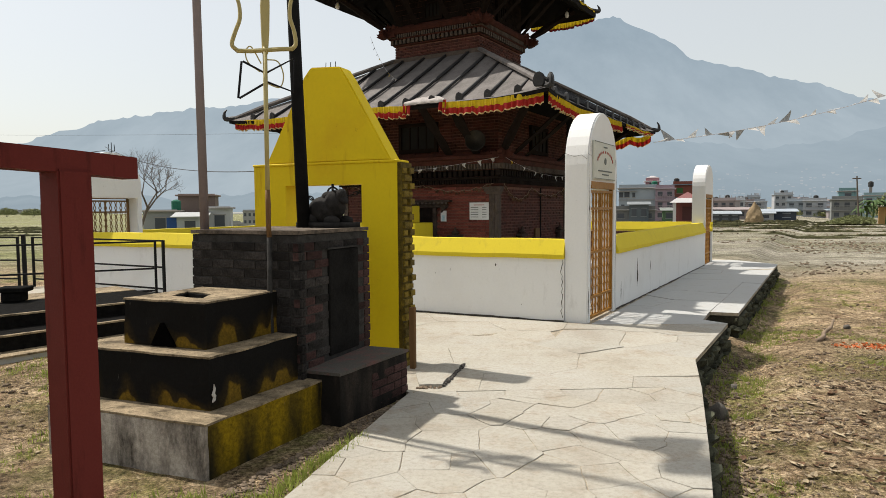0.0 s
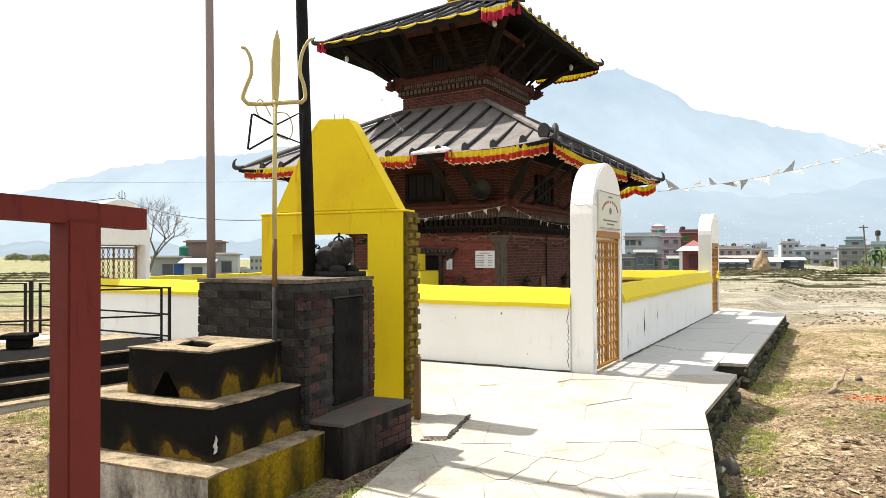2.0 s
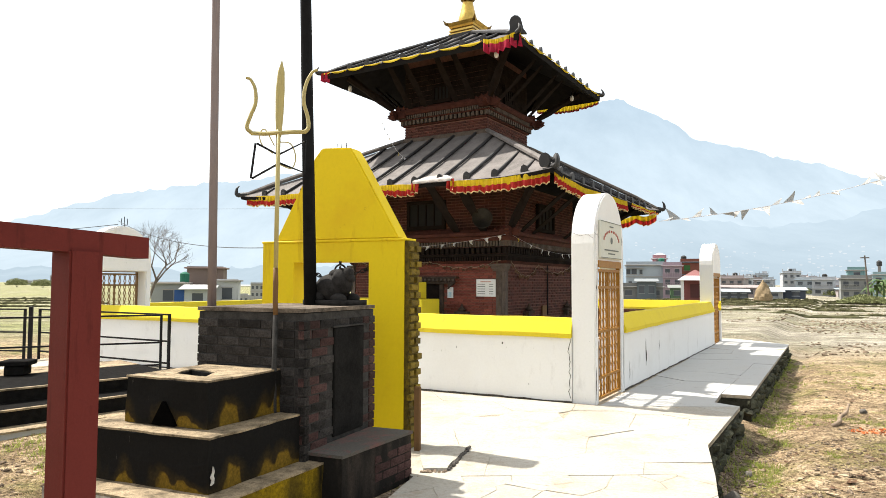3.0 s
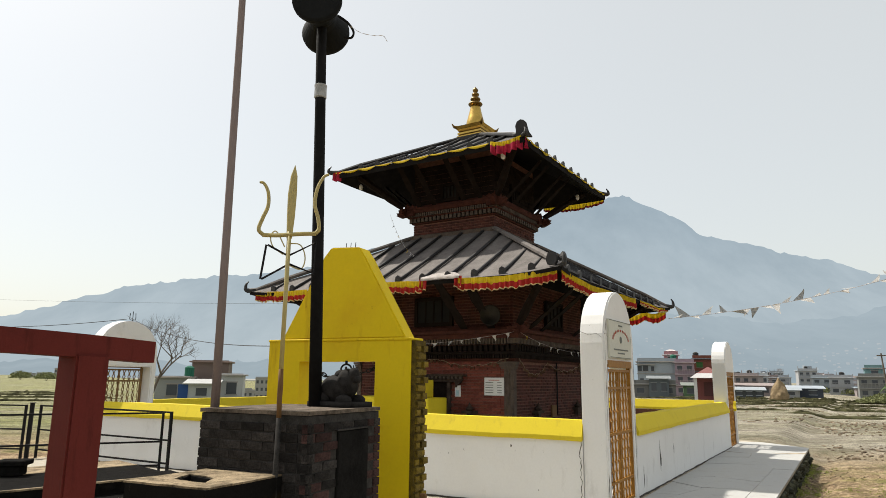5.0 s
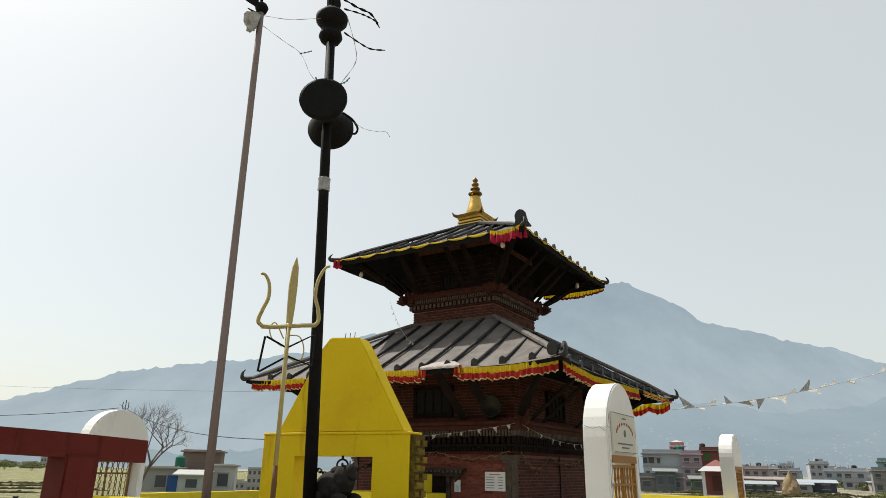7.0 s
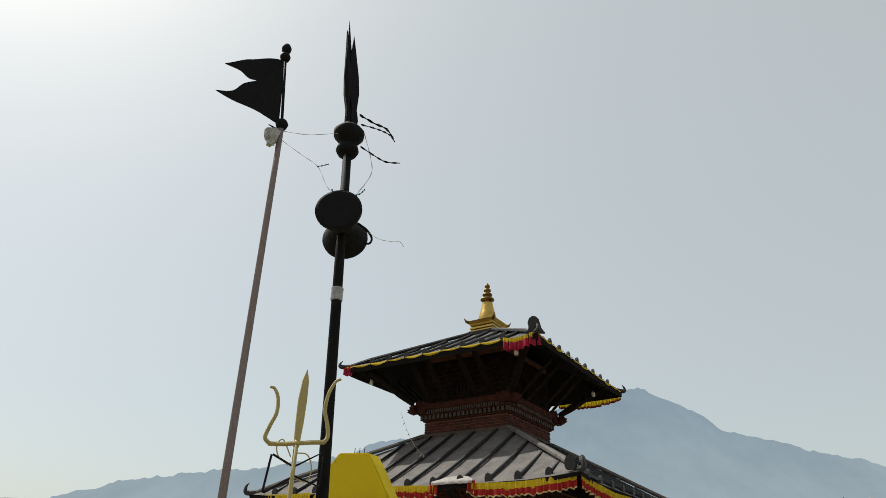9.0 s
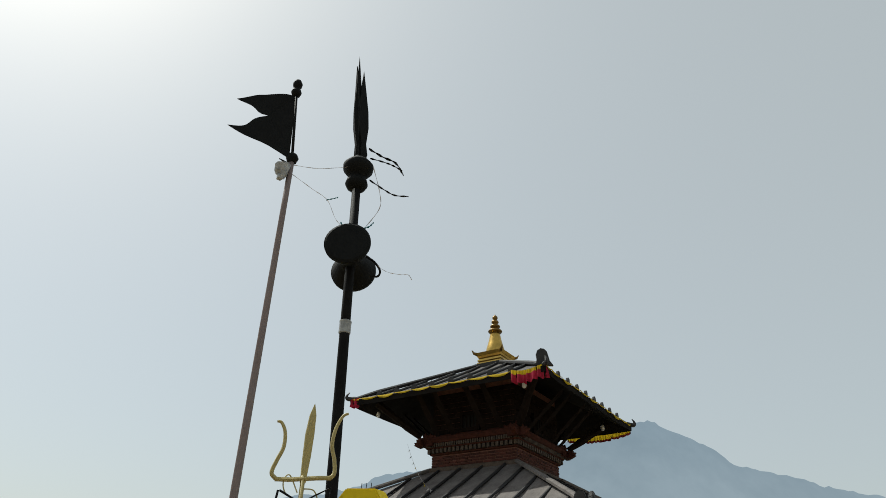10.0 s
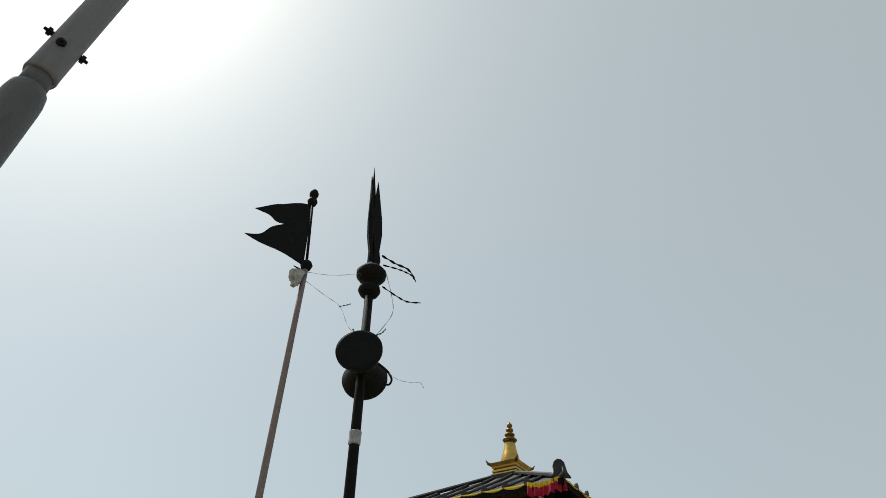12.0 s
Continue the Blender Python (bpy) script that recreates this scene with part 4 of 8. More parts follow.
part("ledge", soft_box(-AW - 0.01, -0.012, 2.06, 0.01, AT, 2.0855, 0.006), M["yellow_arch"], ARCH)
for x in (-0.78, -0.84, -0.90):
    part("stub_rod", tube(bmesh.new(), [(x, 0.12, 3.06), (x + 0.006, 0.12, 3.14)], 0.004, 5), M["iron"], ARCH)
toothed = part("brick_jamb", box(bmesh.new(), 0.0, 0.012, -0.15, 0.045, AT - 0.012, 2.058), M["yellow_brick"], ARCH, "unplastered toothed brick edge")
plank = thing("wooden_plank", at_frame(-0.31, 6.50, 0, -25), "short weathered plank standing against the arch", "plank")
part("plank", soft_box(-0.028, -0.02, -0.03, 0.034, 0.022, 0.62, 0.006), M["bamboo"], plank)


# ---- temple ----
TM = at_frame(0.435, 16.3, 0, -30.62)
temple = thing("temple", TM, "two-tiered red brick temple with dark sheet roofs and gilt spire", "temple")
W1, E1, Z1, TOP1 = 2.00, 3.742, 3.52, 5.03      # lower wall half width, eave half width and height, roof top
W2, E2, Z2, TOP2 = 1.12, 2.553, 6.54, 7.74
part("plinth", soft_box(-2.5, -2.5, -0.25, 2.5, 2.5, 0.35, 0.02), M["grey_cem"], temple)


def wall_core(half, z0, z1, name):
    return part(name, box(bmesh.new(), -half, -half, z0, half, half, z1), M["temple_mortar"], temple)


core1 = wall_core(W1 - 0.012, 0.35, 3.75, "lower_wall")
core2 = wall_core(W2 - 0.012, 4.9, 7.0, "upper_wall")


def turned(k):
    return Matrix.Rotation(radians(90 * k), 4, "Z")


def band(name, half, z0, z1, out0, out1, material, label=""):
    """A moulded ledge round the tower: out0 and out1 are how far it stands out below and above."""
    bm = bmesh.new()
    lo4 = [(-half - out0, -half - out0), (half + out0, -half - out0), (half + out0, half + out0), (-half - out0, half + out0)]
    hi4 = [(-half - out1, -half - out1), (half + out1, -half - out1), (half + out1, half + out1), (-half - out1, half + out1)]
    quad_box(bm, lo4, (z0, z1), hi4)
    bmesh.ops.bevel(bm, geom=list(bm.edges), offset=min(0.012, (z1 - z0) * 0.3), segments=1, affect="EDGES")
    return part(name, bm, material, temple, label)


def dentils(name, half, z0, z1, out, step, material):
    """Rows of small carved blocks under a ledge."""
    bm = bmesh.new()
    n = int(2 * (half + out) / step)
    for k in range(4):
        for i in range(n):
            x = -half - out + step * (i + 0.5)
            box(bm, x - step * 0.3, -half - out, z0, x + step * 0.3, -half + 0.01, z1, turned(k))
    return tagged(part(name, bm, material, temple), kind="stuff")


# lower cornice
band("cornice_board", W1, 2.50, 2.60, 0.20, 0.24, M["timber_red"], "red-brown carved ledge")
band("cornice_board", W1, 2.60, 2.68, 0.30, 0.30, M["timber_red"])
band("cornice_moulding", W1, 2.18, 2.24, 0.10, 0.13, M["timber"])
band("cornice_moulding", W1, 2.04, 2.10, 0.02, 0.06, M["timber_red"])
dentils("dentil_frieze", W1, 2.39, 2.50, 0.19, 0.07, M["timber_grey"])
dentils("dentil_frieze", W1, 2.25, 2.37, 0.13, 0.125, M["timber"])
dentils("dentil_frieze", W1, 2.10, 2.18, 0.10, 0.06, M["timber"])
band("cornice_moulding", W1, 2.68, 2.76, 0.18, 0.16, M["timber_red"])
# upper cornice
band("neck_moulding", W2, 4.99, 5.12, 0.07, 0.05, M["timber_grey"], "weathered ledge under the neck")
band("neck_moulding", W2, 5.40, 5.44, 0.03, 0.05, M["timber_red"])
dentils("dentil_frieze", W2, 5.442, 5.54, 0.09, 0.115, M["timber_grey"])
band("cornice_board", W2, 5.542, 5.572, 0.10, 0.12, M["timber_red"])
dentils("dentil_frieze", W2, 5.574, 5.66, 0.13, 0.062, M["timber_grey"])
band("cornice_board", W2, 5.662, 5.74, 0.15, 0.20, M["timber_red"], "red-brown carved ledge")
band("cornice_board", W2, 5.742, 5.80, 0.19, 0.17, M["timber_red"])
band("cornice_moulding", W2, 5.802, 5.86, 0.10, 0.06, M["timber_red"])


def corner_scroll(half, z, out, size, material):
    """Carved beam ends that stand out past the corners of a ledge."""
    for k in range(4):
        for turn in (0, 90):
            m = turned(k) @ Matrix.Translation((half + out, -half - out, z)) @ Matrix.Rotation(radians(turn - 90), 4, "Z")
            pts = [(0.25, 0), (0, 0), (-size * 0.5, -0.02), (-size, 0.05), (-size * 0.85, 0.07), (-size, 0.12), (-size * 0.7, 0.11), (-size * 0.75, 0.17), (-size * 0.4, 0.13), (-size * 0.4, 0.19), (0, 0.14), (0.25, 0.12)]
            bm = outline(bmesh.new(), [(-x, zz) for x, zz in pts], -0.05, 0.05)
            bmesh.ops.triangulate(bm, faces=[f for f in bm.faces if len(f.verts) > 4])
            part("beam_end", bm, material, temple, m=m)


corner_scroll(W2, 5.60, 0.14, 0.27, M["timber_red"])
corner_scroll(W1, 2.60, 0.26, 0.22, M["timber_red"])


def corner_crest(half, z, out, material):
    """Row of small carved flames on top of a ledge near its corners."""
    for k in range(4):
        for side in (0, 1):
            for i, h in enumerate((0.13, 0.10, 0.07)):
                p = -half - out + 0.02
                x = half + out - 0.06 - 0.15 * i
                bm = outline(bmesh.new(), [(-0.06, 0), (0.06, 0), (0.075, h * 0.5), (0.03, h * 0.55), (0.0, h), (-0.03, h * 0.55), (-0.075, h * 0.5)], -0.025, 0.025)
                m = turned(k) @ (Matrix.Translation((x, p, z)) if side == 0 else Matrix.Rotation(radians(90), 4, "Z") @ Matrix.Translation((-x, p, z)))
                part("crest", bm, material, temple, m=m)


corner_crest(W2, 5.798, 0.16, M["timber_red"])
corner_crest(W1, 2.678, 0.26, M["timber_red"])


def roof(e, z, top, half_top, ribs, name, thick=0.07, ear=0.25, metal="sheet", rise=0.075, back=0.05, hip="sheet", step=0.58):
    """A hipped sheet roof with rounded ribs, boarded underneath, upturned at the corners."""
    n = 16
    bm = bmesh.new()

    def eave(u):
        lift = rise * max(0, abs(u) - 0.72) ** 1.6 / 0.28 ** 1.6
        return e * (1 + 0.02 * lift / 0.075), z + lift
    for k in range(4):
        rows = []
        for s in range(7):
            t = s / 6
            row = []
            for i in range(n + 1):
                u = -1 + 2 * i / n
                ee, zz = eave(u)
                half = ee + (half_top - ee) * t
                hz = zz + (top - zz) * (t * 0.96 + 0.04 * t * t) - 0.03 * math.sin(math.pi * t)
                row.append(bm.verts.new(turned(k) @ Vector((u * half, -half, hz))))
            rows.append(row)
        for p, q in zip(rows, rows[1:]):
            for i in range(n):
                bm.faces.new((p[i], p[i + 1], q[i + 1], q[i]))
    bmesh.ops.remove_doubles(bm, verts=bm.verts, dist=0.002)
    sheet = part(name, bm, M[metal], temple, "weathered grey sheet roof", smooth=False)
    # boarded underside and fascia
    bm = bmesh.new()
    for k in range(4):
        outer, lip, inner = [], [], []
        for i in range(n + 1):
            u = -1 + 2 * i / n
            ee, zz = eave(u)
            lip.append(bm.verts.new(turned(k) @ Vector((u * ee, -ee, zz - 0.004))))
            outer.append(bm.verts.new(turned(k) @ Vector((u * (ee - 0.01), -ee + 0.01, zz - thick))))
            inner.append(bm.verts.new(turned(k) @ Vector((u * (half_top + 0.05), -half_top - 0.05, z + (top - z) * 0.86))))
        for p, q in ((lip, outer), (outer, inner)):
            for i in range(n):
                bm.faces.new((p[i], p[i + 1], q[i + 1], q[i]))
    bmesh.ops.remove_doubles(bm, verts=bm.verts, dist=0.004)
    # the dark boards' near-black tone also carries the deep shade under the eaves
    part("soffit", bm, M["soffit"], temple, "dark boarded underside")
    slope = (top - z) / (e - half_top)
    for k in range(4):
        for i in range(ribs):
            x = (i - (ribs - 1) / 2) * step
            y0 = -e + back
            y1 = -max(abs(x), half_top) - 0.02
            if y1 - y0 < 0.25:
                continue
            ee, zz = eave(x / e)
            line = [(x, y0 + (y1 - y0) * t, zz + 0.035 + (y0 + (y1 - y0) * t + e) * slope * (0.99 if t else 1) - 0.02 * math.sin(math.pi * (y0 + (y1 - y0) * t + e) / (e - half_top))) for t in (0, 0.25, 0.5, 0.75, 1)]
            bm = tube(bmesh.new(), [turned(k) @ Vector(p) for p in line], 0.033, 6)
            rib = part("roof_rib", bm, M["rib"], sheet)
            m = turned(k) @ Matrix.Translation((x, y0, zz + 0.03)) @ Matrix.Rotation(radians(90), 4, "X")
            bm = outline(bmesh.new(), [(-0.06, -0.06), (0.06, -0.06), (0.064, 0.03), (0.05, 0.085), (0.0, 0.115), (-0.05, 0.085), (-0.064, 0.03)], 0, 0.045)
            for v in bm.verts:
                v.co = turned(k) @ Matrix.Translation((x, y0 - 0.01, zz + 0.03 + back * slope)) @ v.co
            part("rib_cap", bm, M["rib"], sheet)
        # hip, with its upturned tip and pair of leaves
        ee, zz = eave(1)
        tip = smooth_line([(ee + 0.02, -ee - 0.02, zz + rise + 0.16), (ee + 0.06, -ee - 0.06, zz + rise + 0.08), (ee + 0.05, -ee - 0.05, zz + 0.03), (ee - 0.08, -ee + 0.08, zz + 0.04), (ee - 0.35, -ee + 0.35, zz + 0.09)], 4)
        part("hip_tip", tube(bmesh.new(), [turned(k) @ Vector(p) for p in tip], [0.010 + 0.045 * min(1, i / 9) for i in range(len(tip))], 7), M["rib"], sheet, "dark upturned tip of the hip")
        line = [(ee - 0.1, -ee + 0.1, zz + 0.05), (ee * 0.8 + half_top * 0.2, -ee * 0.8 - half_top * 0.2, zz + (top - zz) * 0.2 + 0.03), (half_top, -half_top, top + 0.045)]
        part("hip_rib", tube(bmesh.new(), [turned(k) @ Vector(p) for p in line], [0.06, 0.075, 0.065], 7, 0.7), M[hip], sheet)
        if k == 0 and ear:
            leaf = [(-0.5, 0), (-0.7, 0.3), (-0.72, 0.6), (-0.5, 0.92), (0, 1.1), (0.5, 0.92), (0.72, 0.6), (0.7, 0.3), (0.5, 0)]
            for sgn in (0, 1):
                bm = outline(bmesh.new(), [(x * ear * 0.6, q * ear * 0.92) for x, q in leaf], -0.03, 0.03)
                bmesh.ops.bevel(bm, geom=list(bm.edges), offset=0.012, segments=2, affect="EDGES")
                m = turned(k) @ Matrix.Translation((ee - (0.20 if sgn == 0 else 0.05), -ee + (0.05 if sgn == 0 else 0.20), zz + 0.03)) @ Matrix.Rotation(radians(0 if sgn == 0 else 90), 4, "Z")
                part("corner_leaf", bm, M["rib"], sheet, "dark rounded corner ornament", m)
        elif k == 0:
            flame = [(-0.20, 0), (-0.13, 0.05), (-0.115, 0.15), (-0.13, 0.24), (-0.10, 0.32), (-0.03, 0.37), (0.04, 0.36), (0.10, 0.30), (0.125, 0.20), (0.15, 0.10), (0.22, 0.0)]
            bm = outline(bmesh.new(), flame, -0.035, 0.035)
            bmesh.ops.triangulate(bm, faces=[f for f in bm.faces if len(f.verts) > 4])
            part("corner_leaf", bm, M["rib"], sheet, "tall dark flame-shaped corner ornament", turned(k) @ Matrix.Translation((ee - 0.10, -ee + 0.10, zz + 0.03)) @ Matrix.Rotation(radians(30), 4, "Z"))
    return sheet


roof(E1, Z1, TOP1, 1.16, 12, "lower_roof")
roof(E2, Z2, TOP2, 0.30, 10, "upper_roof", thick=0.13, ear=0, metal="sheet_up", rise=0.025, hip="rib", step=0.50)


def struts(half, z0, z1, reach, xs, w):
    """Carved brackets that lean out from the ledge to the eaves."""
    for k in range(4):
        for x in xs:
            bm = bmesh.new()
            prev = None
            prof = [(0, 0.07), (0.2, 0.1), (0.4, 0.075), (0.6, 0.11), (0.8, 0.08), (1, 0.09)]
            for t, r in prof:
                y, zz = -half - 0.18 - reach * t, z0 + (z1 - z0) * t
                ring = [bm.verts.new(turned(k) @ Vector((x + sx * w * r / 0.1, y + sy * r * 0.6, zz - sy * r * 0.6))) for sx, sy in ((-1, -1), (1, -1), (1, 1), (-1, 1))]
                if prev:
                    for i in range(4):
                        bm.faces.new((prev[i], prev[(i + 1) % 4], ring[(i + 1) % 4], ring[i]))
                prev = ring
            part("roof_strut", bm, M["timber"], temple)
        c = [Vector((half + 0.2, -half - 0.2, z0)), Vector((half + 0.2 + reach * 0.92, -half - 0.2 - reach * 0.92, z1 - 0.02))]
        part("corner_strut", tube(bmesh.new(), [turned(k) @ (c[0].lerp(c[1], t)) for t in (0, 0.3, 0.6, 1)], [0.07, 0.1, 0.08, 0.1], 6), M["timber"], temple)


struts(W1, 2.72, 3.62, 1.15, (-1.6, -0.95, 0.95, 1.6), 0.11)
struts(W2, 5.82, 6.56, 0.85, (-0.85, -0.42, 0.42, 0.85), 0.08)


def lattice_window(m, w, h):
    """A small carved window with a grid of bars."""
    # solid box, its near-black colour standing in for the dark of the opening
    win = part("window", box(bmesh.new(), -w / 2, -0.03, 0, w / 2, 0.02, h), plain("dark_window_void", (0.01, 0.01, 0.01), 0.9, 0.2, 9), temple, "small dark carved window", m)
    for x0, z0, x1, z1 in ((-w / 2 - 0.07, -0.08, w / 2 + 0.07, 0), (-w / 2 - 0.07, h, w / 2 + 0.07, h + 0.08), (-w / 2 - 0.07, 0, -w / 2, h), (w / 2, 0, w / 2 + 0.07, h)):
        part("window_frame", box(bmesh.new(), x0, -0.07, z0, x1, 0.02, z1), M["timber"], win)
    for i in range(1, 4):
        x = -w / 2 + w * i / 4
        part("lattice_bar", box(bmesh.new(), x - 0.012, -0.05, 0, x + 0.012, -0.03, h), M["timber"], win)


for k in range(4):
    lattice_window(turned(k) @ Matrix.Translation((-0.05, -W2, 5.95)), 0.38, 0.30)
    lattice_window(turned(k) @ Matrix.Translation((0.09, -W1, 2.88)), 0.85, 0.48)

# corner posts
for k in range(4):
    bm = bmesh.new()
    for i, (x, r) in enumerate(((W1 - 0.17, 0.025), (W1 - 0.10, 0.035), (W1 - 0.03, 0.04))):
        lathe(bm, [(r, 0.35), (r, 1.98)], 8, turned(k) @ Matrix.Translation((x, -W1 - 0.005, 0)))
    box(bm, W1 - 0.20, -W1 - 0.02, 0.35, W1 + 0.02, -W1 + 0.1, 2.035, turned(k))
    for z0, z1, o in ((1.88, 1.93, 0.05), (1.93, 1.98, 0.09), (1.98, 2.035, 0.13)):
        box(bm, W1 - 0.20 - o, -W1 - 0.022 - o * 0.5, z0, W1 + 0.022 + o * 0.5, -W1 + 0.1, z1 - 0.004, turned(k))
    part("corner_post", bm, M["timber_grey"], temple, "weathered fluted corner post")

# doorway on the front, with its wide stepped lintel
door = part("door", box(bmesh.new(), -0.16, -W1 - 0.02, 0.35, 0.46, -W1 + 0.05, 1.60), M["timber"], temple, "dark carved timber door")
for x0, x1, z0, z1, o in ((-0.24, -0.16, 0.35, 1.61, 0.07), (0.46, 0.54, 0.35, 1.61, 0.07), (-0.36, 0.68, 1.61, 1.67, 0.10), (-0.50, 0.82, 1.672, 1.725, 0.13), (-0.58, 0.92, 1.727, 1.77, 0.15)):
    part("door_frame", soft_box(x0, -W1 - o, z0, x1, -W1 + 0.02, z1, 0.008), M["timber_dark"], door)
for i in range(15):
    x = -0.57 + 0.1 * i
    part("lintel_tooth", box(bmesh.new(), x, -W1 - 0.17, 1.68, x + 0.05, -W1 - 0.132, 1.725), M["timber_grey"], door)
for sgn, x in ((1, 0.68), (-1, -0.36)):
    bm = outline(bmesh.new(), [(x, 1.67), (x + sgn * 0.16, 1.665), (x + sgn * 0.10, 1.58), (x + sgn * 0.03, 1.55), (x, 1.50)], -W1 - 0.09, -W1 - 0.004)
    bmesh.ops.triangulate(bm, faces=[f for f in bm.faces if len(f.verts) > 4])
    part("lintel_wing", bm, M["timber_dark"], door)
# notice board and paper on the brick
board = part("notice_board", soft_box(1.35, -W1 - 0.035, 1.35, 1.80, -W1 - 0.014, 1.71, 0.004), M["paper"], temple, "white notice board with unreadable lines")
for i in range(6):
    z = 1.665 - 0.050 * i
    part("lettering", box(bmesh.new(), 1.38 if i else 1.45, -W1 - 0.039, z - 0.014, 1.56 if i else 1.70, -W1 - 0.036, z), M["ink"] if i else M["ink_red"], board)
    if i:
        part("lettering", box(bmesh.new(), 1.65, -W1 - 0.039, z - 0.014, 1.75, -W1 - 0.036, z), M["ink"], board)
paper = part("paper_notice", box(bmesh.new(), 0.64, -W1 - 0.025, 1.31, 0.78, -W1 - 0.014, 1.54), M["paper"], temple, "small white paper notice")
part("picture", box(bmesh.new(), 0.67, -W1 - 0.03, 1.33, 0.74, -W1 - 0.026, 1.44), plain("pale_blue_print", (0.35, 0.5, 0.55), 0.8, 0.3, 20, 0), paper)
# small lamp brackets on the walls
for x, k in ((1.03, 0), (-0.97, 1), (1.35, 1)):
    m = turned(k) @ Matrix.Translation((x, -W1 - 0.01, 0.98))
    bm = box(bmesh.new(), -0.16, -0.14, 0, 0.16, 0, 0.05, m)
    box(bm, -0.05, -0.1, -0.12, 0.05, 0, 0, m)
    lathe(bm, [(0.06, 0.05), (0.09, 0.09), (0.03, 0.16), (0.01, 0.22)], 8, m @ Matrix.Translation((0, -0.07, 0)))
    part("lamp_bracket", bm, M["timber_dark"], temple)
side_face = turned(1) @ Matrix.Translation((0, -W1 - 0.012, 0))
part("conduit", tube(bmesh.new(), [side_face @ Vector(p) for p in ((0.23, -0.01, 0.9), (0.235, -0.012, 1.6), (0.22, -0.01, 2.06))], 0.016, 6), M["iron"], temple, "thin dark pipe on the side wall")
part("wall_board", box(bmesh.new(), -0.12, -0.03, 0.86, 0.13, 0.0, 1.12, side_face), M["bamboo"], temple, "small brown slatted board")

# gilt spire
SP = 7.79
part("spire_base", quad_box(bmesh.new(), [(-0.40, -0.40), (0.40, -0.40), (0.40, 0.40), (-0.40, 0.40)], (SP - 0.16, SP)), M["rib"], temple)
spire = part("spire", lathe(bmesh.new(), [(0.225, SP + 0.30), (0.235, SP + 0.34), (0.245, SP + 0.40), (0.235, SP + 0.48), (0.20, SP + 0.60), (0.165, SP + 0.74), (0.14, SP + 0.86), (0.13, SP + 0.93)], 28), M["gold"], temple, "gilt bell-shaped spire with ringed tip", smooth=True)
part("ringed_tip", lathe(bmesh.new(), [(0.10, SP + 0.92), (0.17, SP + 0.95), (0.19, SP + 0.98), (0.17, SP + 1.01), (0.07, SP + 1.04), (0.055, SP + 1.06), (0.12, SP + 1.09), (0.135, SP + 1.12), (0.12, SP + 1.15), (0.05, SP + 1.18), (0.045, SP + 1.19),
                                         (0.09, SP + 1.22), (0.10, SP + 1.25), (0.09, SP + 1.28), (0.04, SP + 1.30), (0.035, SP + 1.31), (0.065, SP + 1.34), (0.075, SP + 1.38), (0.055, SP + 1.42), (0.02, SP + 1.45), (0.006, SP + 1.48)], 24), M["bronze"], spire, "dark bronze ringed tip", smooth=True)
for z0, z1, h0, h1, mat in ((0.002, 0.05, 0.35, 0.35, "gold"), (0.052, 0.09, 0.31, 0.33, "bronze"), (0.092, 0.14, 0.34, 0.34, "gold"), (0.142, 0.18, 0.30, 0.32, "bronze"), (0.182, 0.23, 0.33, 0.35, "gold"), (0.232, 0.30, 0.36, 0.41, "gold")):
    bm = quad_box(bmesh.new(), [(-h0, -h0), (h0, -h0), (h0, h0), (-h0, h0)], (SP + z0, SP + z1), [(-h1, -h1), (h1, -h1), (h1, h1), (-h1, h1)])
    part("spire_step", bm, M[mat], spire)
for k in range(4):
    bm = tube(bmesh.new(), [turned(k) @ Vector(p) for p in ((0.34, -0.34, SP + 0.28), (0.41, -0.41, SP + 0.30), (0.45, -0.45, SP + 0.38))], [0.05, 0.035, 0.008], 6)
    part("upturned_tip", bm, M["bronze"], spire)


# cloth valances along the eaves
def valance(u0, u1, k, e, z, drop_y, drop_r, name, label, mats, sag=0.0, lift=True, amp=0.02):
    """A gathered two-coloured strip with a pale hem, hung under an eave from u0 to u1 (-1 to 1 along the side)."""
    root = thing(name, TM.copy(), label, "valance", "cloth valances under the eaves")
    n = max(16, int(abs(u1 - u0) * e / 0.012))
    hem_mat = M["hem"] if mats[1] is M["cloth_r"] else mats[1]
    for j, (top, bot, mat) in enumerate(((0.0, drop_y, mats[0]), (drop_y - 0.015, drop_y + drop_r, mats[1]), (drop_y + drop_r - 0.012, drop_y + drop_r + 0.012, hem_mat))):
        bm = bmesh.new()
        rows = []
        for i in range(n + 1):
            t = i / n
            u = u0 + (u1 - u0) * t
            up = (0.075 if e > 3 else 0.025) * max(0, abs(u) - 0.72) ** 1.6 / 0.28 ** 1.6 if lift else 0
            s = sag * math.sin(math.pi * t) + 0.018 * noise.noise(Vector((u * 6, k, z)))
            ph = amp * math.sin(i * 0.62 + 1.6 * noise.noise(Vector((i * 0.06, k, u0))) * 3) + 0.8 * amp * noise.noise(Vector((i * 0.16, j * 0.2, k)))
            hem = 0.03 * noise.noise(Vector((i * 0.09, 5, u0))) + 0.012 * math.sin(i * 0.62)
            row = []
            for q in (0, 0.5, 1):
                d = top + (bot - top) * q
                f = d / (drop_y + drop_r)
                row.append(bm.verts.new(turned(k) @ Vector((u * e, -e - 0.02 - ph * (0.25 + 1.1 * f) - 0.003 * j, z + up - s - d + hem * f))))
            rows.append(row)
        for a, b in zip(rows, rows[1:]):
            for q in range(2):
                bm.faces.new((a[q], b[q], b[q + 1], a[q + 1]))
        part("cloth_strip", bm, mat, root, ("upper gathered strip", "lower gathered strip", "pale hem")[j], smooth=True)
    return root


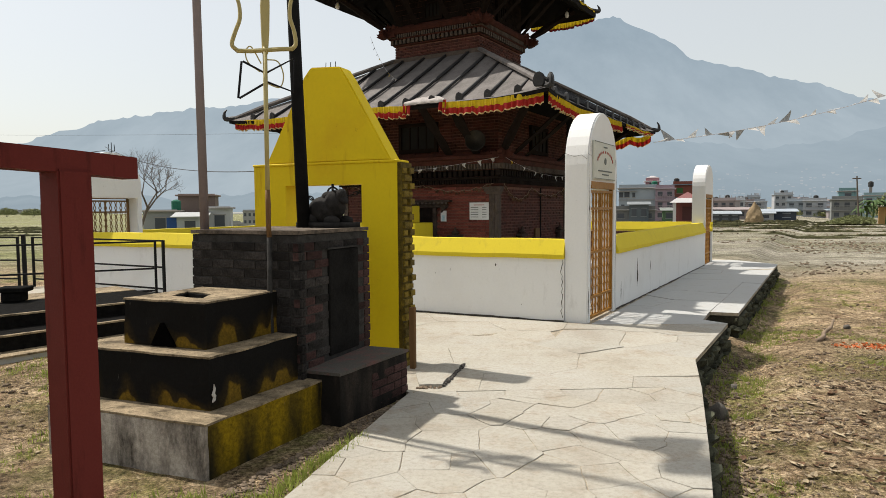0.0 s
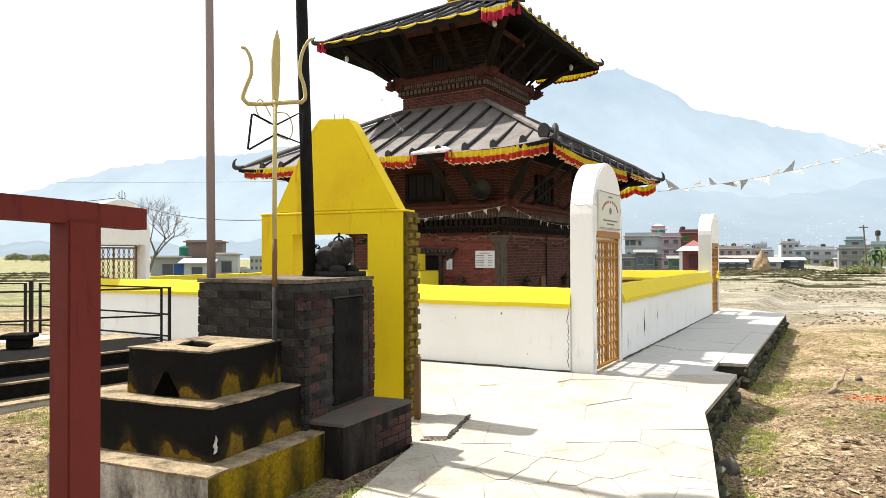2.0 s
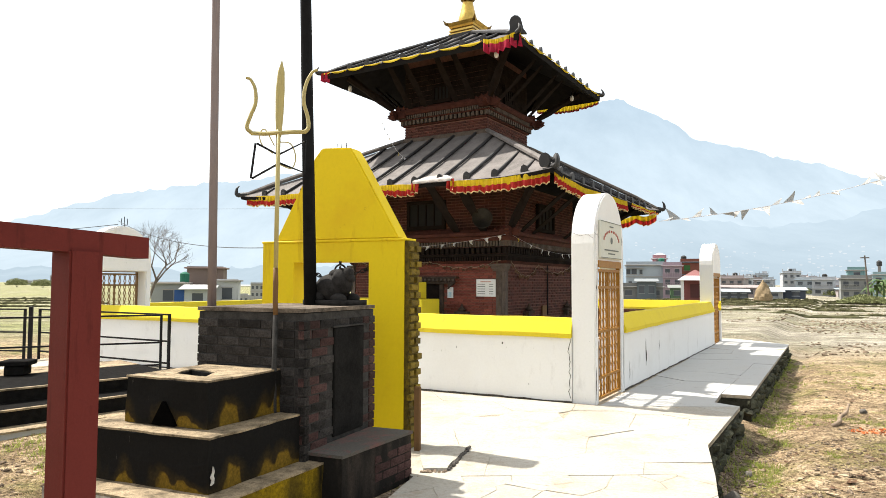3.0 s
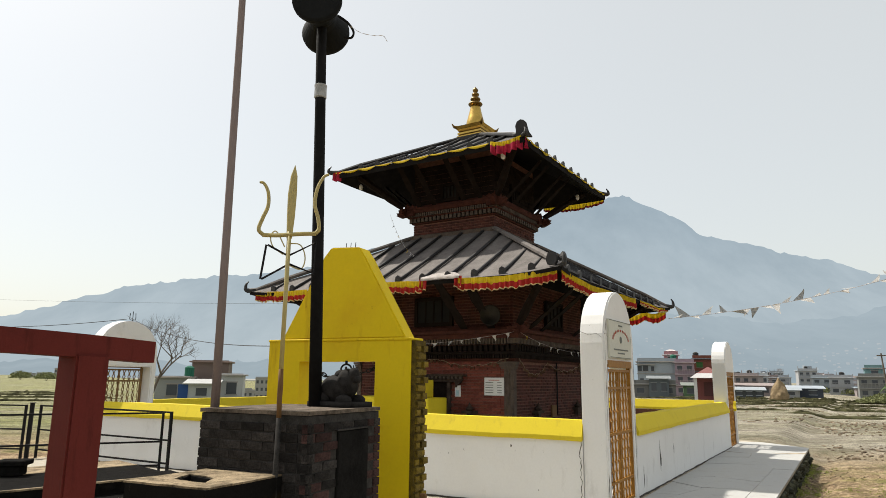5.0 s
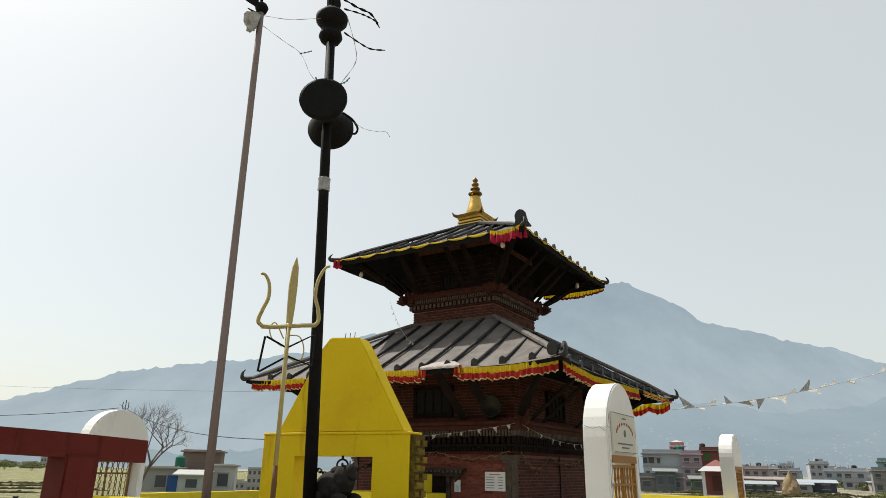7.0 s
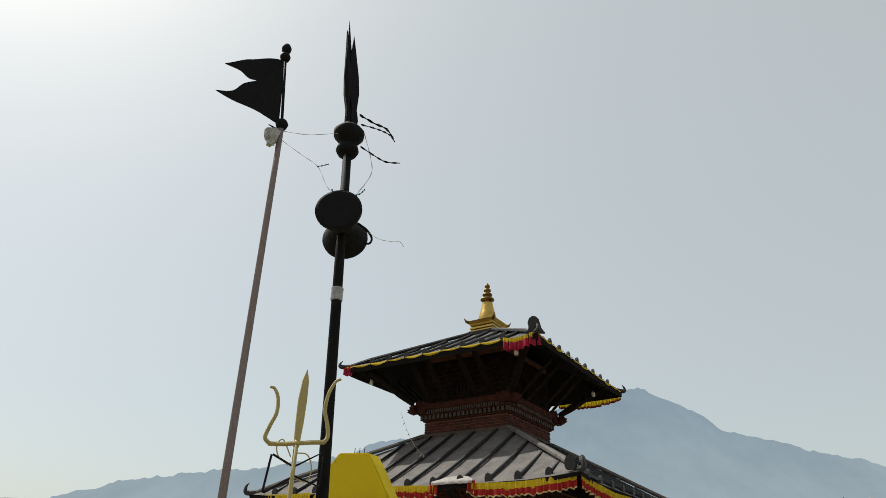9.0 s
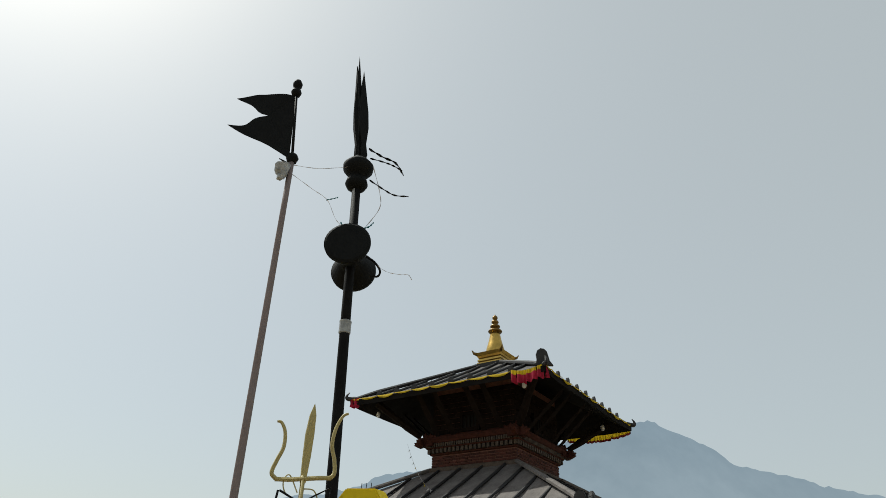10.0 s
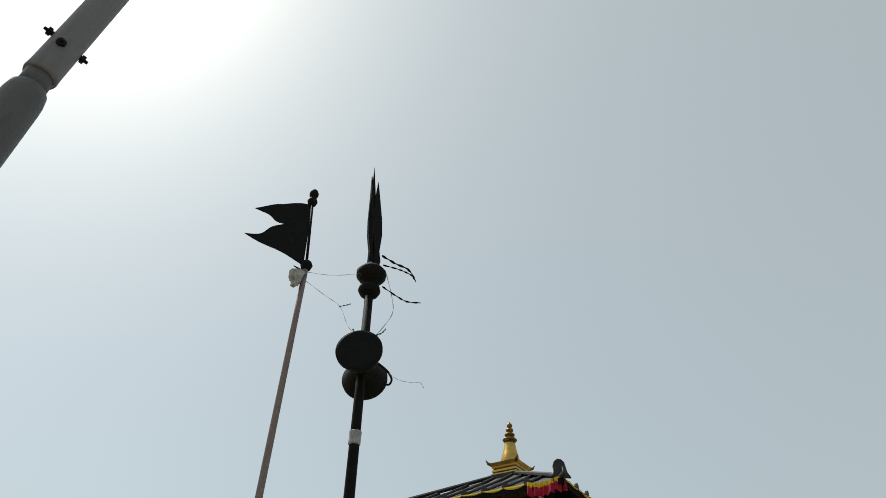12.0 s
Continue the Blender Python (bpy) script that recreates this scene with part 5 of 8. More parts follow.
YR = (M["cloth_y"], M["cloth_r"])
EZ = Z1 + 0.02
valance(-0.98, -0.55, 0, E1, EZ, 0.125, 0.095, "cloth_valance", "yellow and red pleated cloth along the eave", YR)
valance(-0.45, 0.25, 0, E1, EZ - 0.02, 0.125, 0.095, "cloth_valance", "yellow and red pleated cloth along the eave", YR, -0.05)
valance(0.46, 0.99, 0, E1, EZ - 0.02, 0.125, 0.10, "cloth_valance", "yellow and red pleated cloth round the eave corner", YR, 0.02)
valance(-0.99, 0.2, 1, E1, EZ - 0.02, 0.125, 0.10, "cloth_valance", "yellow and red pleated cloth along the side eave", YR, 0.06)
for u0, u1 in ((-0.99, -0.84), (-0.84, -0.66), (-0.66, -0.45)):
    valance(u0, u1, 2, E1, EZ - 0.05, 0.13, 0.11, "cloth_valance", "drooping yellow and red cloth at the far eave corner", YR, 0.09, amp=0.035)
valance(0.3, 0.99, 1, E1, EZ - 0.02, 0.06, 0.03, "cloth_valance", "narrow yellow and red cloth along the side eave", YR, 0.02)
wc = thing("white_cloth", TM.copy(), "white cloth thrown over the edge of the lower roof", "cloth")
bm, rows = bmesh.new(), []
for i in range(31):
    t = i / 30
    u = (0.24 + 0.23 * t) * E1
    hump = math.sin(math.pi * t) ** 0.7
    row = []
    for q in range(7):
        up = -0.05 + (0.08 + 0.20 * hump) * q / 6
        fold = 0.012 * noise.noise(Vector((t * 9, q * 0.6, 2)))
        y = -E1 - 0.045 + max(0, up) * 0.9
        zz = Z1 + 0.055 + max(0, up) * 0.50 + min(0, up) + fold + 0.004 * hump
        row.append(bm.verts.new((u, y - fold, zz)))
    rows.append(row)
for p, q in zip(rows, rows[1:]):
    for k in range(6):
        bm.faces.new((p[k], q[k], q[k + 1], p[k + 1]))
part("sheet", bm, M["tarp"], wc, smooth=True)
for u in (0.245, 0.455):
    valance(u - 0.015, u + 0.03, 0, E1, EZ + 0.02, 0.16, 0.05, "cloth_knot", "red knotted cloth at the eave", (M["cloth_r"], M["cloth_r"]), 0, amp=0.03)
UZ = Z2 + 0.0


def eave_swag(k, x0, x1, h):
    """A strip of cloth tied flat along the upper eave between two ribs, narrow at its knots."""
    root = thing("eave_swag", TM.copy(), "thin yellow cloth tied along the upper eave between ribs", "cloth", "yellow cloth strips on the upper eave")
    bm, rows = bmesh.new(), []
    for i in range(13):
        t = i / 12
        x = x0 + (x1 - x0) * t
        w = h * (0.30 + 0.70 * math.sin(math.pi * t) ** 0.6) * (1 + 0.25 * noise.noise(Vector((x * 3, k, 2))))
        lift = 0.025 * max(0, abs(x / E2) - 0.72) ** 1.6 / 0.28 ** 1.6
        row = []
        for q in range(5):
            fold = 0.012 * noise.noise(Vector((x * 2.5, q * 0.8, k * 3)))
            over = max(0.0, 0.45 - q / 4) * 0.08
            row.append(bm.verts.new(turned(k) @ Vector((x, -E2 - 0.018 + over - fold, Z2 + lift + 0.035 - w * q / 4 - 0.1 * h * math.sin(math.pi * t)))))
        rows.append(row)
    for p, q in zip(rows, rows[1:]):
        for j in range(4):
            bm.faces.new((p[j], q[j], q[j + 1], p[j + 1]))
    part("cloth_strip", bm, M["cloth_y"], root, smooth=True)


for k in (0, 1):
    xs = [-2.5] + [(i - 4.5) * 0.5 for i in range(10)] + [2.5]
    for i, (x0, x1) in enumerate(zip(xs, xs[1:])):
        if k == 0 and x1 > 2.1:
            continue
        eave_swag(k, x0, x1, 0.055 + 0.012 * (i % 3))
MAROON = cloth("maroon_cloth", (0.16, 0.02, 0.02), 0.3)
valance(-0.99, -0.3, 2, E2, UZ - 0.02, 0.14, 0.035, "cloth_valance", "sagging yellow and dark red cloth under the eave", (M["cloth_y"], MAROON), 0.10, amp=0.02)
valance(0.70, 0.99, 0, E2, UZ + 0.05, 0.10, 0.16, "cloth_valance", "yellow and pink-red cloth bunched at the corner", (M["cloth_y"], M["cloth_p"]), 0.06, amp=0.035)
valance(-0.99, -0.94, 1, E2, UZ + 0.0, 0.08, 0.10, "cloth_valance", "pink-red cloth bunched at the corner", (M["cloth_p"], M["cloth_p"]), 0.04, amp=0.035)
valance(-1.0, -0.90, 0, E2, UZ + 0.03, 0.08, 0.12, "cloth_valance", "dark red cloth at the eave tip", (M["cloth_r"], M["cloth_p"]), 0.02, amp=0.03)


# bulbs under the upper eave, horn loudspeaker on the corner
def eave_bulb(p):
    root = thing("eave_bulb", TM @ Matrix.Translation(p), "white bulb hanging under the upper eave", "bulb", "bulbs under the upper eave")
    part("bulb", lathe(bmesh.new(), [(0.02, 0.0), (0.045, -0.04), (0.05, -0.10), (0.035, -0.14), (0.005, -0.155)], 12), M["bulb"], root, smooth=True)
    part("lamp_holder", lathe(bmesh.new(), [(0.012, 0.10), (0.03, 0.05), (0.03, 0.0)], 10), M["iron"], root)


for p in ((-2.21, -1.90, 6.42), (1.93, -2.25, 6.42), (2.13, 1.63, 6.42)):
    eave_bulb(p)
horn = thing("horn_loudspeaker", TM @ Matrix.Translation((1.72, -2.42, 2.93)) @ Matrix.Rotation(radians(20), 4, "Z") @ Matrix.Rotation(radians(88), 4, "X"), "grey horn loudspeaker fixed at the temple corner", "loudspeaker")
part("horn", lathe(bmesh.new(), [(0.21, 0.16), (0.20, 0.165), (0.15, 0.06), (0.09, -0.03), (0.05, -0.14), (0.05, -0.22)], 24), plain("grey_horn_paint", (0.035, 0.031, 0.026), 0.7, 0.3, 5, 0.1, spec=0.1), horn, smooth=True)
part("driver", lathe(bmesh.new(), [(0.065, -0.2), (0.07, -0.24), (0.07, -0.32), (0.04, -0.34)], 16), M["iron"], horn, smooth=True)
part("bracket", box(bmesh.new(), -0.02, -0.10, -0.42, 0.02, 0.06, -0.30), M["iron"], horn)


# ---- poles, trident, flag and bull ----
flagpole = thing("flag_pole", Matrix.Translation((-1.985, 5.50, 1.425)), "tall pinkish steel pole carrying a dark double-pointed metal flag", "flag pole")
col_f, top_f = Vector((-0.029, -0.017, 4.713)), Vector((-0.118, -0.02, 5.70))
part("pole", tube(bmesh.new(), [col_f * t for t in (0, 0.3, 0.6, 0.85, 0.995)], [0.036, 0.034, 0.032, 0.030, 0.029], 14), M["pole_grey"], flagpole, smooth=True)
part("collar", lathe(bmesh.new(), [(0.02, -0.05), (0.05, -0.03), (0.068, 0.02), (0.05, 0.06), (0.02, 0.085)], 16, Matrix.Translation(col_f)), M["flag_black"], flagpole, smooth=True)
part("upper_rod", tube(bmesh.new(), [col_f, top_f], 0.016, 8), M["flag_black"], flagpole, smooth=True)
part("finial", lathe(bmesh.new(), [(0.01, -0.09), (0.045, -0.075), (0.06, -0.03), (0.045, 0.01), (0.022, 0.02), (0.022, 0.035), (0.05, 0.06), (0.055, 0.10), (0.035, 0.145), (0.005, 0.17)], 16, Matrix.Translation(top_f)), M["flag_black"], flagpole, "dark double-ball finial", smooth=True)
fd = Vector((-0.93, -0.37, 0)).normalized()


def flag_edge(pts):
    return smooth_line([(u, 0, z) for u, z in pts], 5)


up_edge = [(0.0, 5.50), (0.12, 5.48), (0.30, 5.42), (0.42, 5.39), (0.60, 5.29)]
notch = [(0.60, 5.29), (0.45, 5.25), (0.36, 5.17), (0.27, 5.15)]
low_in = [(0.27, 5.15), (0.40, 5.09), (0.50, 4.98), (0.66, 4.93)]
low_edge = [(0.66, 4.93), (0.50, 4.87), (0.30, 4.80), (0.15, 4.73), (0.03, 4.68)]
loop = []
for seq in (up_edge, notch, low_in, low_edge):
    loop += flag_edge(seq)[:-1]
loop.append(Vector((0.03, 0, 4.68)))
bm = bmesh.new()
front_v = [bm.verts.new(col_f.lerp(top_f, (p.z - 4.68) / 0.90) + fd * p.x * 1.05 + Vector((0, 0.0, 0)) + Vector((0.37, -0.93, 0)) * (0.004 + 0.02 * math.sin(p.x * 9))) for p in loop]
bm.normal_update()
back_v = [bm.verts.new(v.co + Vector((-0.37, 0.93, 0)) * 0.008) for v in front_v]
bm.faces.new(front_v), bm.faces.new(back_v[::-1])
for i in range(len(loop)):
    k = (i + 1) % len(loop)
    bm.faces.new((front_v[i], back_v[i], back_v[k], front_v[k]))
bm.normal_update()
bmesh.ops.triangulate(bm, faces=[f for f in bm.faces if len(f.verts) > 4])
part("flag", bm, M["flag_black"], flagpole, "dark swallow-tailed metal flag")
bag = thing("plastic_bundle", Matrix.Translation((-2.085, 5.44, 5.945)), "plastic-wrapped lamp tied below the flag", "bundle")
bm = stone_mesh((0.13, 0.13, 0.2), 4.2, 0.7)
part("wrap", bm, M["plastic"], bag)
part("tie", tube(bmesh.new(), [(0.02, -0.02, 0.11), (-0.03, -0.06, 0.13), (0.07, 0.02, 0.12)], 0.006, 5), M["iron"], bag)

drum = thing("drum_pole", Matrix.Translation((-1.232, 5.85, 1.43)), "tall black pole with a drum-shaped head and a spear top", "pole")
top_p = Vector((-0.14, -0.035, 5.0))
part("pole", tube(bmesh.new(), [top_p * t for t in (0, 0.3, 0.6, 1.0)], [0.058, 0.054, 0.05, 0.046], 16), M["pole_black"], drum, smooth=True)
hub = Matrix.Translation(top_p * (3.70 / 5.0))
axis = Vector((0.04, -0.99, 0.07)).normalized().to_track_quat("Z", "Y").to_matrix().to_4x4()
part("drum_shell", lathe(bmesh.new(), [(0.20, -0.295), (0.236, -0.285), (0.24, -0.25), (0.135, -0.06), (0.12, 0.0), (0.135, 0.06), (0.232, 0.25), (0.234, 0.285), (0.21, 0.297)], 32, hub @ axis), M["flag_black"], drum, "black hourglass drum on the pole", smooth=False)
hook = [Vector(p) for p in ((0.16, 0.0, 0.02), (0.25, 0.02, -0.04), (0.31, 0.03, -0.13), (0.29, 0.04, -0.19), (0.22, 0.05, -0.18))]
part("drum_hook", tube(bmesh.new(), [hub @ p for p in smooth_line(hook, 5)], 0.012, 6), M["iron"], drum)
vase = Matrix.Translation(top_p * (4.74 / 5.0))
part("vase", lathe(bmesh.new(), [(0.04, -0.20), (0.10, -0.17), (0.125, -0.12), (0.11, -0.06), (0.07, -0.03), (0.11, 0.0), (0.165, 0.07), (0.17, 0.13), (0.12, 0.19), (0.05, 0.22)], 24, vase), M["flag_black"], drum, "black vase-shaped knob", smooth=True)
sp0 = top_p * (4.94 / 5.0)
for ang, s, dx in ((20, 1.0, 0.0), (35, 0.84, 0.055), (140, 0.9, -0.02)):
    blade = [(0.02, 0), (0.045, 0.1), (0.03, 0.25), (0.062, 0.5), (0.06, 0.75), (0.03, 1.1), (0.004, 1.646 * s), (-0.03, 1.1), (-0.06, 0.75), (-0.05, 0.45), (-0.028, 0.25), (-0.04, 0.1), (-0.02, 0)]
    bm = outline(bmesh.new(), blade, -0.008, 0.008)
    bmesh.ops.triangulate(bm, faces=[f for f in bm.faces if len(f.verts) > 4])
    part("spear_blade", bm, M["flag_black"], drum, "dark tall spear blade", Matrix.Translation(sp0 + Vector((dx, 0, 0))) @ Matrix.Rotation(radians(-5.1), 4, "Y") @ Matrix.Rotation(radians(ang), 4, "Z"))
part("tape", lathe(bmesh.new(), [(0.05, -0.07), (0.06, -0.06), (0.058, 0.03), (0.062, 0.06), (0.05, 0.07)], 14, Matrix.Translation(top_p * (2.93 / 5.0))), M["plastic"], drum, "grey tape wrapped round the pole")


def streamer(name, pts, r, material, label):
    root = thing(name, Matrix.Translation(pts[0]), label, "streamer", "torn streamers on the pole")
    o = Vector(pts[0])
    line = smooth_line([Vector(p) - o for p in pts], 6)
    part("ribbon", tube(bmesh.new(), line, [r * (1 + 0.5 * math.sin(i * 1.7)) for i in range(len(line))], 5, 0.35), material, root)
    return root


streamer("streamer", [(-1.26, 5.78, 6.52), (-1.10, 5.80, 6.42), (-0.95, 5.84, 6.36), (-0.86, 5.88, 6.22)], 0.018, M["flag_black"], "dark torn ribbon blowing from the pole")
streamer("streamer", [(-1.24, 5.80, 6.40), (-1.08, 5.82, 6.36), (-0.98, 5.86, 6.34), (-0.88, 5.90, 6.30)], 0.012, M["flag_black"], "dark torn ribbon blowing from the pole")
streamer("streamer", [(-1.22, 5.80, 6.10), (-1.06, 5.82, 5.99), (-0.94, 5.86, 5.94), (-0.79, 5.90, 5.95)], 0.014, M["flag_black"], "dark torn ribbon blowing from the pole")
blue = plain("faded_blue_plastic", (0.06, 0.25, 0.34), 0.6, 0.3, 30, 0)
thin = plain("faded_thread", (0.45, 0.42, 0.42), 0.8, 0.3, 30, 0)
streamer("string", [(-2.03, 5.49, 6.08), (-1.75, 5.6, 6.11), (-1.45, 5.72, 6.22)], 0.004, thin, "thin thread tied between the two poles")
streamer("string", [(-2.02, 5.49, 5.98), (-1.78, 5.58, 5.83), (-1.62, 5.66, 5.74), (-1.52, 5.72, 5.54), (-1.42, 5.78, 5.45)], 0.004, thin, "thin thread hanging between the two poles")
streamer("string", [(-1.20, 5.80, 6.30), (-1.10, 5.82, 5.95), (-1.09, 5.84, 5.75), (-1.24, 5.86, 5.50)], 0.004, thin, "thin thread hanging beside the pole")
streamer("string", [(-1.05, 5.8, 5.03), (-0.95, 5.82, 4.97), (-0.82, 5.86, 4.96), (-0.74, 5.9, 4.98), (-0.70, 5.92, 4.93)], 0.004, thin, "thin thread blowing from the drum")
streamer("streamer", [(-1.63, 5.66, 5.74), (-1.57, 5.68, 5.77), (-1.52, 5.7, 5.80)], 0.010, blue, "scrap of faded blue plastic")
streamer("streamer", [(-1.47, 5.75, 5.52), (-1.43, 5.77, 5.47), (-1.38, 5.79, 5.43)], 0.012, blue, "scrap of faded blue plastic")
streamer("streamer", [(-1.24, 5.86, 5.51), (-1.18, 5.85, 5.53), (-1.14, 5.85, 5.58)], 0.011, blue, "scrap of faded blue plastic")

tri = thing("trident", Matrix.Translation((-1.322, 5.00, 0.386)), "tall brass-painted trident on a brown shaft with a wire drum outline", "trident")
part("lower_shaft", tube(bmesh.new(), [(0.004, 0, 1.0), (0.0, 0, 1.12), (0.002, 0, 1.24), (0.0, 0, 1.36)], [0.019, 0.020, 0.021, 0.018], 10), M["bamboo"], tri, "brown stick bound to the shaft", smooth=True)
part("sooty_foot", tube(bmesh.new(), [(0.008, 0.0, 0), (0.0, 0.0, 0.5), (0.004, 0, 1.0)], [0.021, 0.021, 0.019], 10), M["black_mortar"], tri, "soot-black lower end of the stick", smooth=True)
part("shaft", tube(bmesh.new(), [(0.0, 0, 1.3), (0.004, 0, 2.42)], 0.0175, 10), M["brass"], tri, smooth=True)
c0 = Vector((0.005, 0, 2.397))
ax = Vector((0.968, 0.25, 0))
P3 = lambda u, z: c0 + ax * u + Vector((0, 0, z))
part("middle_prong", tube(bmesh.new(), [P3(0, -0.03), P3(0.004, 0.15), P3(0.006, 0.33), P3(0.012, 0.48), P3(0.016, 0.57)], [0.022, 0.032, 0.036, 0.027, 0.002], 8, 0.45), M["brass"], tri)
part("crossbar", tube(bmesh.new(), [P3(-0.205, -0.015), P3(-0.1, -0.012), P3(0.1, 0.012), P3(0.205, 0.02)], 0.028, 8, 0.6), M["brass"], tri)
left_p = smooth_line([P3(-0.20, -0.012), P3(-0.235, 0.03), P3(-0.21, 0.12), P3(-0.175, 0.22), P3(-0.18, 0.33), P3(-0.215, 0.40), P3(-0.25, 0.41)], 6)
right_p = smooth_line([P3(0.20, 0.02), P3(0.225, 0.06), P3(0.215, 0.15), P3(0.185, 0.26), P3(0.20, 0.39), P3(0.245, 0.49), P3(0.285, 0.515)], 6)
for line in (left_p, right_p):
    part("side_prong", tube(bmesh.new(), line, [0.031 * (1 - 0.45 * (i / len(line)) ** 3) for i in range(len(line))], 8, 0.5), M["brass"], tri, smooth=True)
for seq in ([P3(-0.17, -0.09), P3(-0.20, -0.36), P3(-0.19, -0.36), P3(0.0, -0.24)], [P3(-0.16, -0.09), P3(0.0, -0.17), P3(0.21, -0.05), P3(0.20, -0.30), P3(0.0, -0.23)]):
    part("drum_outline", tube(bmesh.new(), seq, 0.009, 6), M["iron"], tri)
for seq in ([P3(-0.03, -0.1), P3(-0.10, 0.02), P3(-0.14, -0.02), P3(-0.12, -0.1), P3(-0.04, -0.16)], [P3(0.0, -0.07), P3(0.09, -0.08), P3(0.13, -0.18), P3(0.10, -0.27), P3(0.0, -0.24)]):
    part("wire_scroll", tube(bmesh.new(), smooth_line(seq, 6), 0.005, 5), M["brass"], tri)

bull = bmesh.new()


def blob(bm, c, r, rot=0.0):
    bmesh.ops.create_icosphere(bm, subdivisions=3, radius=1.0, matrix=Matrix.Translation(c) @ Matrix.Rotation(rot, 4, "Y") @ Matrix.Diagonal((*r, 1)))


for c, r, rot in (((-0.02, 0, 0.15), (0.19, 0.13, 0.13), 0), ((0.10, 0, 0.20), (0.10, 0.10, 0.13), 0), ((0.02, 0, 0.27), (0.07, 0.06, 0.05), 0), ((0.17, 0, 0.27), (0.06, 0.05, 0.07), 0.5), ((0.21, 0, 0.24), (0.05, 0.035, 0.035), 0.5),
                  ((-0.12, -0.10, 0.07), (0.10, 0.05, 0.06), 0), ((-0.12, 0.10, 0.07), (0.10, 0.05, 0.06), 0), ((0.14, -0.08, 0.06), (0.10, 0.035, 0.045), 0), ((0.14, 0.08, 0.06), (0.10, 0.035, 0.045), 0)):
    blob(bull, c, r, rot)
box(bull, -0.24, -0.16, 0.0, 0.25, 0.16, 0.045)
for s in (-1, 1):
    tube(bull, smooth_line([(0.15, s * 0.03, 0.31), (0.14, s * 0.06, 0.325), (0.14, s * 0.06, 0.345)], 4), [0.010] * 8 + [0.004], 6)
bull_ob = part("bull_statue", bull, M["bull"], None, "", at_frame(-1.03, 5.90, 1.435, -38), smooth=True)
tagged(bull_ob, "small black stone seated bull statue on the pedestal", "statue")

# emblem seen through the arch: ring and small trident of iron
em = thing("iron_bell", Matrix.Translation((-1.137, 6.85, 1.764)), "black iron bell ring with a tiny trident in the arch", "bell")
ring = [(0.055 * math.cos(t), 0.0, 0.055 * math.sin(t)) for t in [math.pi * (-0.28 + 1.56 * k / 18) for k in range(19)]]
part("ring", tube(bmesh.new(), ring, 0.010, 7), M["iron"], em)
part("stem", tube(bmesh.new(), [(0, 0, 0.05), (0, 0, 0.092)], 0.014, 7), M["iron"], em)
part("clapper", box(bmesh.new(), -0.018, -0.012, -0.035, 0.018, 0.012, -0.005), M["iron"], em)
for seq in ([(0.075, 0, -0.03), (0.075, 0, 0.045)], [(0.075, 0, -0.02), (0.10, 0, -0.028), (0.112, 0, -0.01), (0.108, 0, 0.03)]):
    part("prong", tube(bmesh.new(), seq, 0.006, 6), M["iron"], em)
chain = thing("iron_chain", Matrix.Translation((-1.137, 6.852, 0)), "heavy black iron chain slung across the arch opening", "chain")
line = smooth_line([(-0.27, -0.02, 1.745), (-0.21, 0, 1.70), (-0.15, 0, 1.675), (-0.065, 0, 1.695), (0.04, 0, 1.70), (0.155, 0, 1.729), (0.26, 0, 1.765), (0.30, 0, 1.78)], 4)
for i in range(0, len(line) - 2, 2):
    c, d = (line[i] + line[i + 2]) / 2, (line[i + 2] - line[i]).normalized()
    up = d.cross(Vector((0, 1, 0))) if (i // 2) % 2 else Vector((0, 1, 0))
    loop_pts = [c + d * 0.030 * math.cos(t) + up * 0.017 * math.sin(t) for t in [2 * math.pi * k / 12 for k in range(13)]]
    part("chain_link", tube(bmesh.new(), loop_pts, 0.0065, 5), M["iron"], chain)

# ---- red gate frame ----
RF = at_frame(-1.649, 2.90, 0, -30)
rf = thing("red_frame", RF, "dark red painted steel frame with a slightly bowed crossbar", "frame")
part("post", soft_box(-0.075, -0.075, -0.12, 0.075, 0.075, 1.775, 0.008, 2), M["red"], rf)
part("post", soft_box(-0.075, -1.925, -0.12, 0.075, -1.775, 1.775, 0.008, 2), M["red"], rf)
bm = bmesh.new()
rows = []
for i in range(15):
    y = 0.31 - 2.47 * i / 14
    dz = 0.035 * (1 - ((y + 0.92) / 1.26) ** 2)
    rows.append([bm.verts.new((x, y, z + dz)) for x, z in ((-0.06, 1.745), (0.06, 1.745), (0.06, 1.845), (-0.06, 1.845))])
for p, q in zip(rows, rows[1:]):
    for k in range(4):
        bm.faces.new((p[k], p[(k + 1) % 4], q[(k + 1) % 4], q[k]))
bm.faces.new(rows[0]), bm.faces.new(rows[-1][::-1])
bmesh.ops.bevel(bm, geom=[e for e in bm.edges if e.calc_face_angle(0) > 1], offset=0.006, segments=2, affect="EDGES")
part("crossbar", bm, M["red"], rf, "bowed red crossbar")

# ---- street pole ----
lamp = thing("street_pole", Matrix.Translation((-1.803, 1.225, -0.1)) @ Vector((0, 0, 1)).rotation_difference(Vector((0.0238, 0.030, 0.9993))).to_matrix().to_4x4(), "galvanised steel stepped pole with a rolled joint and bolts", "pole")
part("lower_tube", lathe(bmesh.new(), [(0.084, 0), (0.078, 1.5), (0.0735, 3.80), (0.072, 3.84), (0.066, 3.88), (0.056, 3.895)], 28), M["galv"], lamp, smooth=True)
part("joint_neck", lathe(bmesh.new(), [(0.052, 3.85), (0.052, 4.02)], 24), M["galv"], lamp, smooth=True)
UP = Matrix.Translation((0, 0, 3.97)) @ Matrix.Rotation(radians(4.0), 4, "Y")
